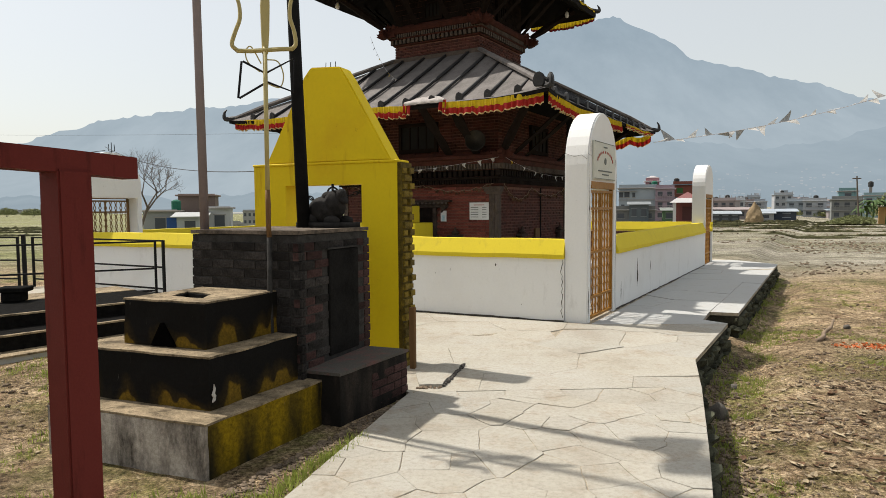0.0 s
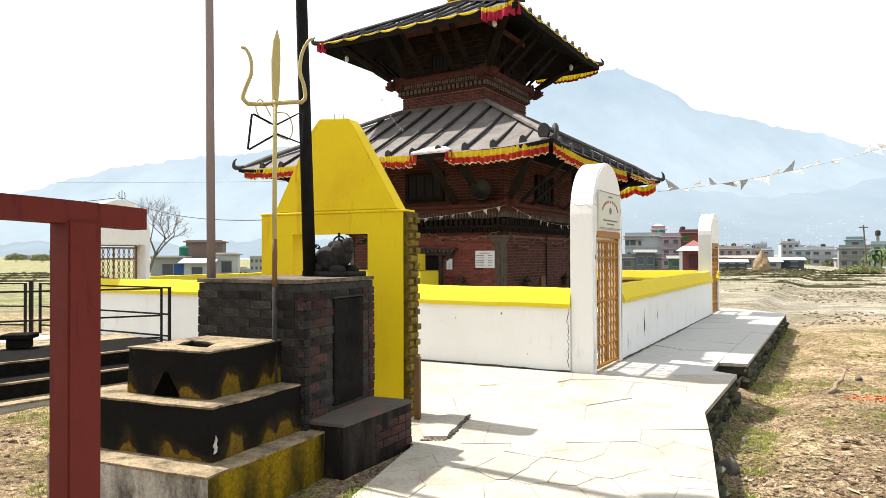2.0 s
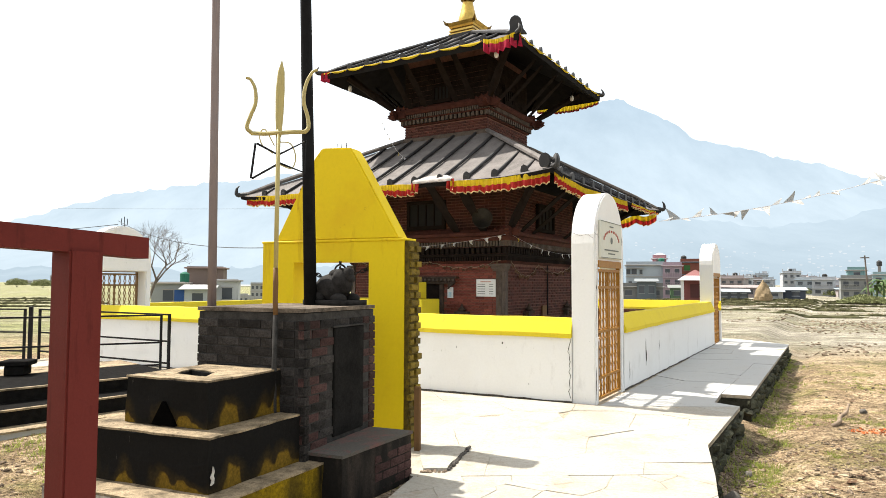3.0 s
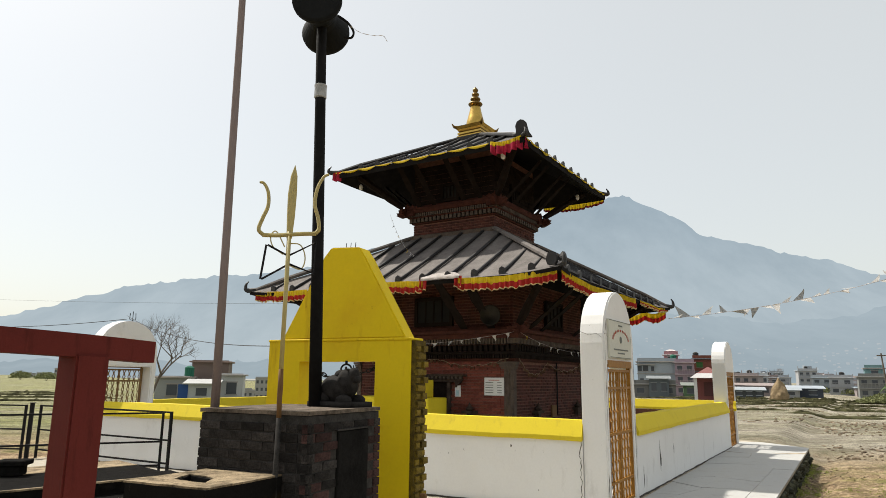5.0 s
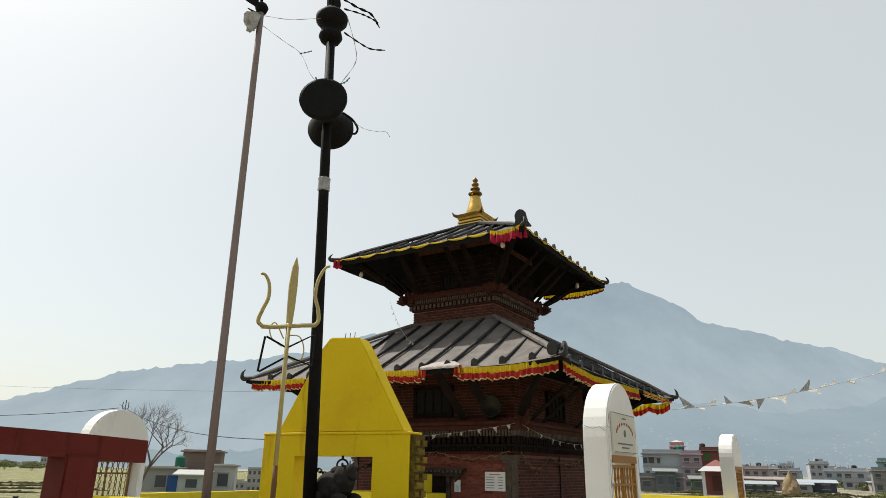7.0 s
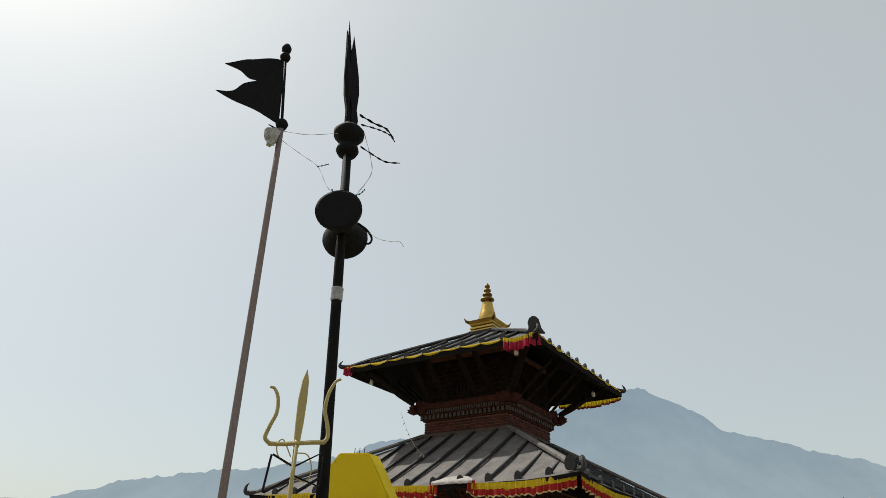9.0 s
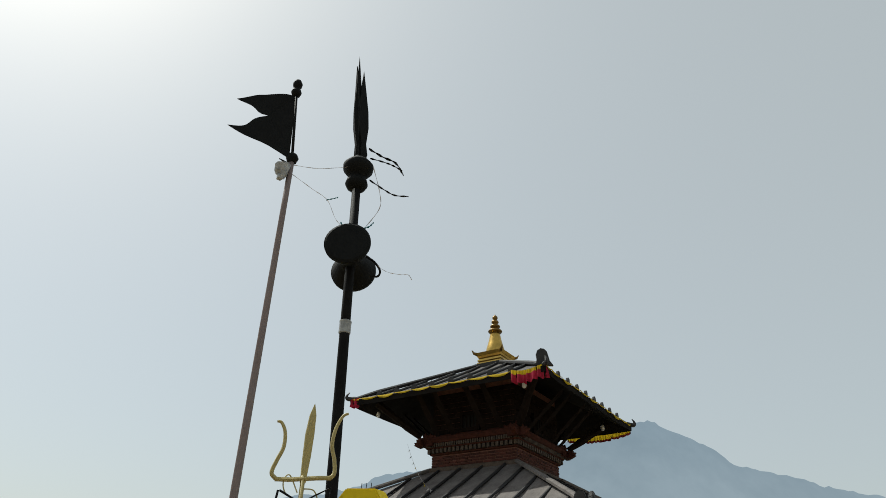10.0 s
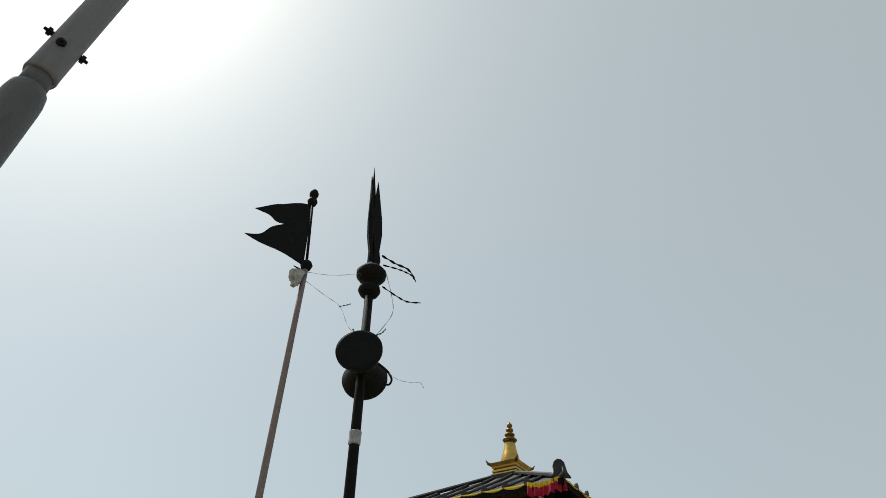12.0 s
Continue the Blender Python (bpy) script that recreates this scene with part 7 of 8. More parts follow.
def banana(x, y, h, seed):
    rnd = random.Random(seed)
    root = thing("banana_plant", Matrix.Translation((x, y, ground_z(x, y) - 0.05)), "banana plant with torn drooping leaves", "plant", "banana plants")
    part("trunk", tube(bmesh.new(), [(0, 0, 0), (0.05, 0, h * 0.5), (0, 0, h * 0.8)], [0.16, 0.12, 0.07], 8), M["banana"], root)
    for i in range(9):
        a = 2 * math.pi * i / 9 + rnd.random()
        L = h * rnd.uniform(0.5, 0.75)
        bm, rows = bmesh.new(), []
        for j in range(6):
            u = j / 5
            c = Vector((math.cos(a) * L * u * 0.8, math.sin(a) * L * u * 0.8, h * 0.78 + L * (0.75 * u - 1.05 * u * u)))
            s = Vector((-math.sin(a), math.cos(a), 0)) * 0.28 * math.sin(math.pi * (0.12 + 0.85 * u))
            rows.append((bm.verts.new(c - s - Vector((0, 0, 0.1))), bm.verts.new(c), bm.verts.new(c + s - Vector((0, 0, 0.1)))))
        for p, q in zip(rows, rows[1:]):
            bm.faces.new((p[0], p[1], q[1], q[0])), bm.faces.new((p[1], p[2], q[2], q[1]))
        part("leaf", bm, M["banana"], root)


for i, (r, d, h) in enumerate(((0.642, 98, 3.4), (0.652, 96, 4.2), (0.662, 99, 3.8), (0.672, 95, 3.6), (0.634, 101, 2.8))):
    banana(*by(r, d), h, i)


def shrub(name, x, y, r, h, n, seed, label, category="bush"):
    """A crown of many small leaves on short stems."""
    rnd = random.Random(seed)
    root = thing(name, Matrix.Translation((x, y, ground_z(x, y) - 0.05)), label, category, "far shrubs")
    bm = bmesh.new()
    for i in range(4):
        a = rnd.uniform(0, 6.28)
        tube(bm, [(0, 0, 0), (r * 0.3 * math.cos(a), r * 0.3 * math.sin(a), h * 0.45), (r * 0.5 * math.cos(a), r * 0.5 * math.sin(a), h * 0.8)], [0.06, 0.04, 0.02], 5)
    part("stems", bm, M["tree"], root)
    bm = bmesh.new()
    for i in range(n):
        a, q = rnd.uniform(0, 6.28), math.sqrt(rnd.random())
        c = Vector((r * q * math.cos(a), r * q * math.sin(a), h * (0.25 + 0.75 * rnd.random() * (1 - 0.6 * q * q))))
        c += Vector((noise.noise(c * 1.5), noise.noise(c * 1.5 + Vector((3, 3, 3))), 0)) * r * 0.35
        s = r * rnd.uniform(0.035, 0.075)
        e1 = Vector((rnd.uniform(-1, 1), rnd.uniform(-1, 1), rnd.uniform(-1, 1))).normalized() * s
        e2 = e1.cross(Vector((rnd.uniform(-1, 1), rnd.uniform(-1, 1), rnd.uniform(-1, 1)))).normalized() * s * 0.7
        bm.faces.new([bm.verts.new(c + p) for p in (e1, e2, -e1, -e2)])
    tagged(part("crown", bm, M["bush"], root), kind="stuff")


for i, (r, d, rr, h) in enumerate(((0.608, 92, 1.9, 1.1), (0.622, 94, 2.0, 1.5), (0.636, 91, 1.7, 1.3), (0.457, 145, 1.5, 1.8), (0.478, 150, 1.6, 2.4), (0.533, 150, 1.6, 2), (0.402, 140, 1.3, 2.5), (0.575, 150, 2, 2), (-0.62, 260, 4, 3.5), (-0.66, 280, 4, 4), (-0.58, 300, 5, 4.5), (-0.30, 200, 4, 3), (0.68, 105, 3, 5))):
    shrub("field_bush", *by(r, d), rr, h, 2000, i, "dusty green bush at the edge of the fields")

# houses on the left
D0 = 75
house(*by(-0.428, D0), 3.6, 5, 1, 14, (0.36, 0.37, 0.37), "small grey house with one window and a green roof tank", 2.9, 1, roof_col=(0.42, 0.38, 0.34), parapet=0.08, tank=(1.6, GREEN_T))
house(*by(-0.372, D0 + 5), 4.2, 5, 2, 14, (0.22, 0.165, 0.145), "bare brown brick house with a flat roof", 2.55, 0, name="brick_house", parapet=0.1, roof_col=(0.30, 0.22, 0.19))
house(*by(-0.338, D0), 2.4, 4, 1, 14, (0.58, 0.59, 0.60), "white plastered house corner with a small window", 3.0, 1, parapet=0.1)
house(*by(-0.383, D0 - 4), 3.0, 3, 1, 14, (0.52, 0.55, 0.56), "white lean-to shed with a blue door", 1.95, 1, False, (0.50, 0.51, 0.50), name="shed")
bd = thing("blue_door", at_frame(*by(-0.411, D0 - 4.5), ground_z(*by(-0.411, D0 - 4.5)) - 0.05, 14), "blue painted sheet door leaning by the shed", "door")
part("leaf", box(bmesh.new(), -0.5, 0, 0, 0.5, 0.08, 1.9), house_paint((0.04, 0.10, 0.30)), bd)
for r, d, w, f in ((-0.289, 270, 7, 3), (-0.305, 300, 9, 1), (-0.325, 340, 12, 1), (-0.625, 460, 9, 1), (-0.60, 430, 7, 2), (-0.655, 480, 10, 1)):
    house(*by(r, d), w, 8, f, 12, (0.42, 0.42, 0.42), "hazy many-windowed house far across the plain", 2.9, 4)


def bare_tree(x, y, h, seed):
    rnd = random.Random(seed)
    root = thing("bare_tree", Matrix.Translation((x, y, ground_z(x, y) - 0.1)), "bare leafless tree with spreading twigs", "tree")
    bm, tw = bmesh.new(), bmesh.new()

    def grow(p, d, L, r, depth):
        bend = Vector((rnd.uniform(-0.25, 0.25), rnd.uniform(-0.25, 0.25), rnd.uniform(-0.05, 0.25)))
        q = p + d * L * 0.5 + bend * L * 0.15
        e = p + (d + bend * 0.4).normalized() * L
        tube(bm if depth < 3 else tw, [p, q, e], [r, r * 0.85, r * 0.66], 5 if depth < 3 else 3)
        if depth >= 6:
            return
        for k in range(3 if depth < 5 else 2):
            a = Vector((rnd.uniform(-1, 1), rnd.uniform(-1, 1), rnd.uniform(-0.25, 0.8))).normalized()
            grow(e if k else q.lerp(e, 0.6), (d * 0.75 + a * 0.75).normalized(), L * rnd.uniform(0.62, 0.82), r * 0.6, depth + 1)
    grow(Vector((0, 0, 0)), Vector((0.34, 0, 1)).normalized(), h * 0.28, 0.17, 0)
    part("trunk", bm, M["tree"], root)
    tagged(part("twig_spray", tw, M["tree"], root), kind="stuff")


bare_tree(*by(-0.462, 66), 10.6, 5)
# far village on the lower slope
rnd = random.Random(12)
bm = bmesh.new()
for i in range(300):
    row = SPUR[int(len(SPUR) * (75 + rnd.uniform(9, 34)) / 150)]
    j = rnd.choice((2, 3, 3, 4, 4, 5, 5, 6, 7))
    c = row[j].lerp(row[j + 1], rnd.random())
    if noise.noise(Vector((c.x * 0.012, c.y * 0.012, 0))) < -0.05:
        continue
    w, hh = rnd.uniform(1.0, 3.4), rnd.uniform(0.6, 2.2)
    box(bm, -w, -3, -3, w, 3, hh, at_frame(c.x, c.y, c.z, rnd.uniform(-40, 10)))
# the boxes glow in near-hill tones, so distance haze is painted on
tagged(part("far_village", bm, far_haze("hazy_village", (0.51, 0.56, 0.595), (0.46, 0.512, 0.545), 0, 150)), "scattered pale houses with painted haze on the hillside", "village", kind="stuff")


# ---- litter on the ground ----
def kerb_s(x, y):
    return 0.866 * x - 0.5 * (y - 5)


rnd = random.Random(4)
grass, dry, leaves, pebbles = bmesh.new(), bmesh.new(), bmesh.new(), bmesh.new()


def tuft(bm, x, y, h, n, z=None):
    z = ground_z(x, y) if z is None else z
    for i in range(n):
        a, q = rnd.uniform(0, 6.28), rnd.uniform(0, 0.05)
        p = Vector((x + q * math.cos(a), y + q * math.sin(a), z - 0.005))
        lean = Vector((rnd.uniform(-0.6, 0.6), rnd.uniform(-0.6, 0.6), 1)) * h * rnd.uniform(0.5, 1.2)
        w = Vector((math.cos(a), math.sin(a), 0)) * 0.005
        bm.faces.new((bm.verts.new(p - w), bm.verts.new(p + w), bm.verts.new(p + lean)))


for i in range(19000):
    y = rnd.uniform(2.2, 17) if i % 3 else rnd.uniform(2.2, 8)
    x = rnd.uniform(1.3, 13) if i % 2 else rnd.uniform(1.3, 6)
    s = kerb_s(x, y)
    if s < 1.55 + (0.4 if y < 4.5 else 0):
        continue
    g = noise.noise(Vector((x * 0.55, y * 0.55, 4))) + 0.5 * noise.noise(Vector((x * 1.7, y * 1.7, 7))) + (0.3 if s < 2.0 else 0)
    if g > 0.2:
        tuft(grass, x, y, rnd.uniform(0.02, 0.05) * (1.5 if s < 2.0 else 1), 9)
    elif g > -0.1 and i % 2:
        tuft(dry, x, y, 0.03, 4)
for i in range(5200):
    x, y = rnd.uniform(-5, -0.7), rnd.uniform(1.5, 8.5)
    if kerb_s(x, y) > -0.2 or (-2.7 < x < -0.4 and 3.7 < y < 7.0):
        continue
    if noise.noise(Vector((x * 0.9, y * 0.9, 2))) > -0.05:
        tuft(grass, x, y, rnd.uniform(0.03, 0.07), 6)
    else:
        tuft(dry, x, y, 0.03, 3)
for i in range(130):
    t = rnd.random()
    x, y = -0.95 + 0.42 * t + rnd.uniform(-0.12, 0.02), 3.55 + 1.05 * t
    tuft(grass, x, y, rnd.uniform(0.03, 0.09), 6, -0.03)
for i in range(110):
    tuft(grass, rnd.uniform(-2.3, -1.1), rnd.uniform(3.2, 3.72), rnd.uniform(0.03, 0.08), 6)
for i in (2, 3, 4, 5, 9):
    p, q = Vector(APRON[i]), Vector(APRON[i + 1])
    out = Vector((q.y - p.y, p.x - q.x)).normalized()
    for j in range(int((q - p).length * 34)):
        u = rnd.random()
        if noise.noise(Vector((i * 3 + u * (q - p).length * 1.3, 0, 8))) < -0.25:
            continue
        c = p.lerp(q, u) + out * abs(rnd.gauss(0.02, 0.09))
        tuft(grass, c.x, c.y, rnd.uniform(0.04, 0.11), 5)
chaff = bmesh.new()
for i in range(13000):
    y = rnd.uniform(2.3, 17) if i % 3 else rnd.uniform(2.3, 8)
    x = rnd.uniform(1.5, 13) if i % 2 else rnd.uniform(1.5, 6)
    if i % 9 == 0:
        x, y = rnd.uniform(-5, -0.9), rnd.uniform(1.8, 7.5)
        if -2.75 < x < -0.4 and 3.6 < y < 7.0:
            continue
    s = kerb_s(x, y)
    if -0.25 < s < 1.65:
        continue
    z = ground_z(x, y) + 0.006
    big = rnd.random() < 0.06
    a, L, w = rnd.uniform(0, 6.28), rnd.uniform(0.006, 0.03) * (2.2 if big else 1), rnd.uniform(0.003, 0.010) * (2.4 if big else 1)
    d, n2 = Vector((math.cos(a), math.sin(a), rnd.uniform(-0.2, 0.3))) * L, Vector((-math.sin(a), math.cos(a), rnd.uniform(-0.3, 0.3))) * w
    c = Vector((x, y, z))
    bmx = chaff if rnd.random() < 0.45 else leaves
    bmx.faces.new([bmx.verts.new(p) for p in (c - d, c - n2 + Vector((0, 0, 0.006)), c + d, c + n2 + Vector((0, 0, 0.006)))])
clods = bmesh.new()
for i in range(7600):
    x, y = (rnd.uniform(1.6, 6.0), rnd.uniform(2.4, 8.5)) if i % 4 else (rnd.uniform(2, 11), rnd.uniform(4, 16))
    if i % 8 == 0:
        x, y = rnd.uniform(-4.5, -0.8), rnd.uniform(2, 7)
    s = kerb_s(x, y)
    if -0.3 < s < 1.6 or (-2.7 < x < -0.4 and 3.7 < y < 7.0) or noise.noise(Vector((x * 1.3, y * 1.3, 12))) < -0.05:
        continue
    r = rnd.uniform(0.005, 0.012 if i % 2 else 0.026)
    crumb(clods, r, Matrix.Translation((x, y, ground_z(x, y) + r * 0.3)) @ Matrix.Rotation(rnd.random() * 6, 4, "Z") @ Matrix.Diagonal((rnd.uniform(0.8, 1.9), 1, rnd.uniform(0.5, 1), 1)))
for i in range(420):
    x, y = (rnd.uniform(2.0, 4.6), rnd.uniform(3.0, 7.0)) if i % 3 else (rnd.uniform(3, 9), rnd.uniform(5, 13))
    if kerb_s(x, y) < 1.75:
        continue
    L, w, a = rnd.uniform(0.02, 0.075), rnd.uniform(0.010, 0.030), rnd.uniform(0, 6.28)
    d, n2 = Vector((math.cos(a), math.sin(a), 0)), Vector((-math.sin(a), math.cos(a), 0))
    c, curl = Vector((x, y, ground_z(x, y) + 0.008)), rnd.uniform(0.2, 0.8)
    bmx = chaff if rnd.random() < 0.45 else leaves
    rows = []
    for k in range(5):
        u = k / 4 * 2 - 1
        ww, up = w * math.sqrt(max(0.03, 1 - u * u)) * rnd.uniform(0.5, 1.2), curl * 0.03 * u * u + rnd.uniform(-0.003, 0.006)
        rows.append([bmx.verts.new(c + d * L * u + n2 * ww * e + Vector((0, 0, up + abs(e) * curl * ww * 0.7))) for e in (-1, 0, 1)])
    for p, q in zip(rows, rows[1:]):
        bmx.faces.new((p[0], p[1], q[1], q[0])), bmx.faces.new((p[1], p[2], q[2], q[1]))
for i in range(900):
    x, y = (rnd.uniform(1.6, 11), rnd.uniform(2.4, 15)) if i % 8 else (rnd.uniform(-4.5, -0.8), rnd.uniform(2, 7))
    s = kerb_s(x, y)
    if -0.3 < s < 1.6 or (-2.7 < x < -0.4 and 3.7 < y < 7.0):
        continue
    r = rnd.uniform(0.004, 0.013)
    crumb(pebbles, r, Matrix.Translation((x, y, ground_z(x, y) + r * 0.2)) @ Matrix.Diagonal((1.3, 1, 0.6, 1)))
for i in range(1500):
    k = rnd.choice((2, 3, 4, 5, 5, 9))
    p, q = Vector(APRON[k]), Vector(APRON[k + 1])
    c = p.lerp(q, rnd.random()) + Vector((q.y - p.y, p.x - q.x)).normalized() * (0.04 + abs(rnd.gauss(0, 0.16)))
    r = rnd.uniform(0.006, 0.026) * (1.8 if rnd.random() < 0.06 else 1)
    crumb(clods, r, Matrix.Translation((c.x, c.y, ground_z(c.x, c.y) + r * 0.3)) @ Matrix.Rotation(rnd.random() * 6, 4, "Z") @ Matrix.Diagonal((rnd.uniform(0.8, 1.8), 1, rnd.uniform(0.5, 1), 1)))
for i in range(900):
    t = rnd.random()
    c = Vector((-1.30, 3.72)).lerp(Vector((-0.28, 5.78)), t) + Vector((0.9, -0.42)) * abs(rnd.gauss(0, 0.10))
    r = rnd.uniform(0.004, 0.016) * (1.6 if rnd.random() < 0.08 else 1)
    crumb(clods, r, Matrix.Translation((c.x, c.y, max(ground_z(c.x, c.y), -0.02 if inside(c, APRON) else -9) + r * 0.3)) @ Matrix.Diagonal((rnd.uniform(0.8, 1.8), 1, 0.7, 1)))
for nm, bmx, mat, lab in (("grass", grass, M["grass"], "short green grass in scattered tufts"), ("dry_grass", dry, M["straw"], "dry straw-coloured grass stubble"), ("fallen_leaves", leaves, M["leaf"], "scattered dry leaves and twigs"), ("pale_chaff", chaff, M["chaff"], "pale straw chips and leaf scraps on the soil"), ("pebbles", pebbles, M["stone"], "small loose stones on the soil"), ("soil_crumbs", clods, M["clod"], "dark crumbs of trodden soil")):
    me = bpy.data.meshes.new(nm)
    bmx.to_mesh(me)
    bmx.free()
    me.materials.append(mat)
    tagged(new(nm, me), lab, nm.replace("_", " "), kind="stuff")


def ground_piece(name, x, y, deg, label, category):
    return thing(name, at_frame(x, y, ground_z(x, y), deg), label, category)


st = ground_piece("dead_branch", 5.36, 9.30, 38, "short crooked dead branch lying on the soil", "branch")
part("stem", tube(bmesh.new(), smooth_line([(-0.08, 0.02, 0.0), (0.06, -0.02, 0.05), (0.22, 0.03, 0.09), (0.36, 0.0, 0.15), (0.52, 0.03, 0.24)], 4), [0.03] * 8 + [0.026] * 5 + [0.019] * 4, 8), M["branch"], st, smooth=True)
pm = bmesh.new()
for i in range(220):
    a, q = rnd.uniform(0, 6.28), rnd.random() ** 0.7
    c = Vector((0.55 * q * math.cos(a), 0.22 * q * math.sin(a), 0.012 + rnd.uniform(0, 0.02)))
    e1, e2 = Vector((rnd.uniform(-1, 1), rnd.uniform(-1, 1), 0.3)).normalized() * 0.022, Vector((rnd.uniform(-1, 1), rnd.uniform(-1, 1), 0.3)).normalized() * 0.018
    pm.faces.new([pm.verts.new(c + p) for p in (e1, e2, -e1, -e2)])
pt2 = ground_piece("orange_petals", 5.85, 8.80, -12, "scattered orange petals and scraps", "petals")
tagged(part("petals", pm, M["orange"], pt2), kind="stuff")
for x, y, s, sd in ((2.66, 6.30, (0.22, 0.17, 0.17), 1), (3.25, 7.3, (0.10, 0.08, 0.06), 2), (6.3, 10.2, (0.16, 0.10, 0.07), 6)):
    rk = ground_piece("field_stone", x, y, sd * 40, "grey weathered stone at the foot of the paving", "stone")
    rk["group"] = "loose stones by the kerb"
    part("rock", stone_mesh(s, sd, 0.6), M["stone"], rk, m=Matrix.Translation((0, 0, s[2] * 0.3)), smooth=True)
# tilted broken slab on the apron
ts = thing("broken_slab", Matrix.Translation((0.0, 6.2, 0.0)), "broken paving slab heaved up with a rough dark lip", "slab")
bm = quad_box(bmesh.new(), [(-0.22, -0.39), (-0.02, -0.40), (0.19, 0.38), (-0.30, 0.40)], (-0.02, 0.006))
bmesh.ops.subdivide_edges(bm, edges=list(bm.edges), cuts=7, use_grid_fill=True)
for v in bm.verts:
    lift = smoothstep(-0.45, 0.0, v.co.x - 0.22 * v.co.y)
    v.co += Vector((0.016 * noise.noise(v.co * 11), 0.012 * noise.noise(v.co * 11 + Vector((4, 0, 0))), 0.026 * lift + 0.004 * noise.noise(v.co * 14)))
part("slab", bm, M["flag"], ts)
lip = random.Random(31)
for i in range(14):
    t = (i + 0.5) / 14
    bm = stone_mesh((0.075 * lip.uniform(0.7, 1.2), 0.030, 0.036 * lip.uniform(0.6, 1.1)), i + 50, 0.8)
    part("broken_edge", bm, M["dirt"], ts, "dark rough broken edge", Matrix.Translation((-0.005 + 0.205 * t + lip.uniform(-0.008, 0.008), -0.40 + 0.78 * t, 0.014)) @ Matrix.Rotation(1.31 + lip.uniform(-0.25, 0.25), 4, "Z"))
for i in range(16):
    bm = stone_mesh((0.035 * lip.uniform(0.5, 1.2), 0.028, 0.022 * lip.uniform(0.6, 1.2)), i + 80, 0.9)
    part("broken_edge", bm, M["branch"], ts, "brown crumbled edge", Matrix.Translation((-0.02 - 0.21 * lip.random(), -0.415 + lip.uniform(-0.035, 0.02), 0.008)) @ Matrix.Rotation(lip.uniform(0, 6), 4, "Z"))

# ---- pieces of masonry ----
def brick_mesh(name, L, D, H, mat):
    bm = box(bmesh.new(), -L / 2, 0, 0, L / 2, D, H)
    bmesh.ops.bevel(bm, geom=[e for e in bm.edges if all(v.co.y < 0.001 for v in e.verts)], offset=0.004, segments=1, affect="EDGES")
    me = bpy.data.meshes.new(name)
    bm.to_mesh(me)
    bm.free()
    me.materials.append(mat)
    return me


def lay(parent, mesh_full, mesh_half, m, length, z0, z1, L, H, gap, skip=None, seed=0, jit=0.004, pick=None):
    """Lays bricks in courses on a face: x along it, y into the wall."""
    rnd = random.Random(seed)
    z, row = z0, 0
    while z + H <= z1 + 0.001:
        x = 0.0
        first = True
        while x < length - 0.02:
            half = first and row % 2
            l = L / 2 - gap / 2 if half else L
            if x + l > length - 0.01:
                l = L / 2 - gap / 2
                half = True
                if x + l > length + 0.03:
                    break
            first = False
            c = x + l / 2
            if not (skip and skip(c, z + H / 2)):
                me = mesh_half if half else mesh_full
                if pick:
                    me = pick(me, half, c, z, rnd)
                ob = new("brick", me)
                ob.parent = parent
                ob.matrix_basis = m @ Matrix.Translation((c, rnd.uniform(-jit, jit), z)) @ Matrix.Rotation(rnd.uniform(-0.012, 0.012), 4, "Y")
            x += l + gap
        z += H + gap
        row += 1


BL, BH, BG = 0.208, 0.062, 0.009
pk = [brick_mesh("brick", BL, 0.05, BH, M["black_brick"]), brick_mesh("brick", BL / 2 - BG / 2, 0.05, BH, M["black_brick"]), brick_mesh("brick", BL, 0.05, BH, M["red_black_brick"]), brick_mesh("brick", BL / 2 - BG / 2, 0.05, BH, M["red_black_brick"])]
lay(core, pk[0], pk[1], at_frame(*(pa * PW), 0, 156 - 180), PW, 0.0, PZ1, BL, BH, BG, seed=3)
lay(core, pk[0], pk[1], at_frame(0, 0, 0, 67), PD, 0.0, PZ1, BL, BH, BG, skip=lambda x, z: 0.36 < x < 0.90 and 0.36 < z < 1.30, seed=5, pick=lambda me, half, x, z, r: pk[2 + half] if r.random() < 0.35 + 0.6 * (x / PD) * (z > 0.8 or x > 0.85) else me)

lay(bench_body, pk[2], pk[3], at_frame(*(sb * 0.42 + way(-28.9) * 0.003), 0, 61.1), 0.52, 0.09, 0.43, BL, BH, BG, seed=6, jit=0.003)

# toothed jamb of the arch
jb = [brick_mesh("brick", 0.10, 0.05, 0.058, M["yellow_brick"]), brick_mesh("brick", 0.085, 0.06, 0.052, M["yellow_brick"])]
rnd = random.Random(9)
z, row = 0.0, 0
while z < 2.02:
    for i in range(2):
        ob = new("brick", jb[(row + i) % 2])
        ob.parent = toothed
        ob.matrix_basis = Matrix.Translation((0.078 - 0.018 * ((row + i) % 2) + rnd.uniform(-0.006, 0.006), 0.07 + 0.118 * i + rnd.uniform(-0.01, 0.01), z)) @ Matrix.Rotation(radians(90), 4, "Z") @ Matrix.Rotation(rnd.uniform(-0.04, 0.04), 4, "Y")
    z += 0.078
    row += 1

# temple brickwork
TL, TH, TG = 0.19, 0.052, 0.011
tb = [brick_mesh("brick", TL, 0.04, TH, M["temple_brick"]), brick_mesh("brick", TL / 2 - TG / 2, 0.04, TH, M["temple_brick"])]
lay(core1, tb[0], tb[1], Matrix.Translation((-1.2, -W1 - 0.002, 0)), 2.98, 0.98, 2.04, TL, TH, TG, skip=lambda x, z: 0.92 < x < 1.76 and z < 1.68, seed=8, jit=0.003)


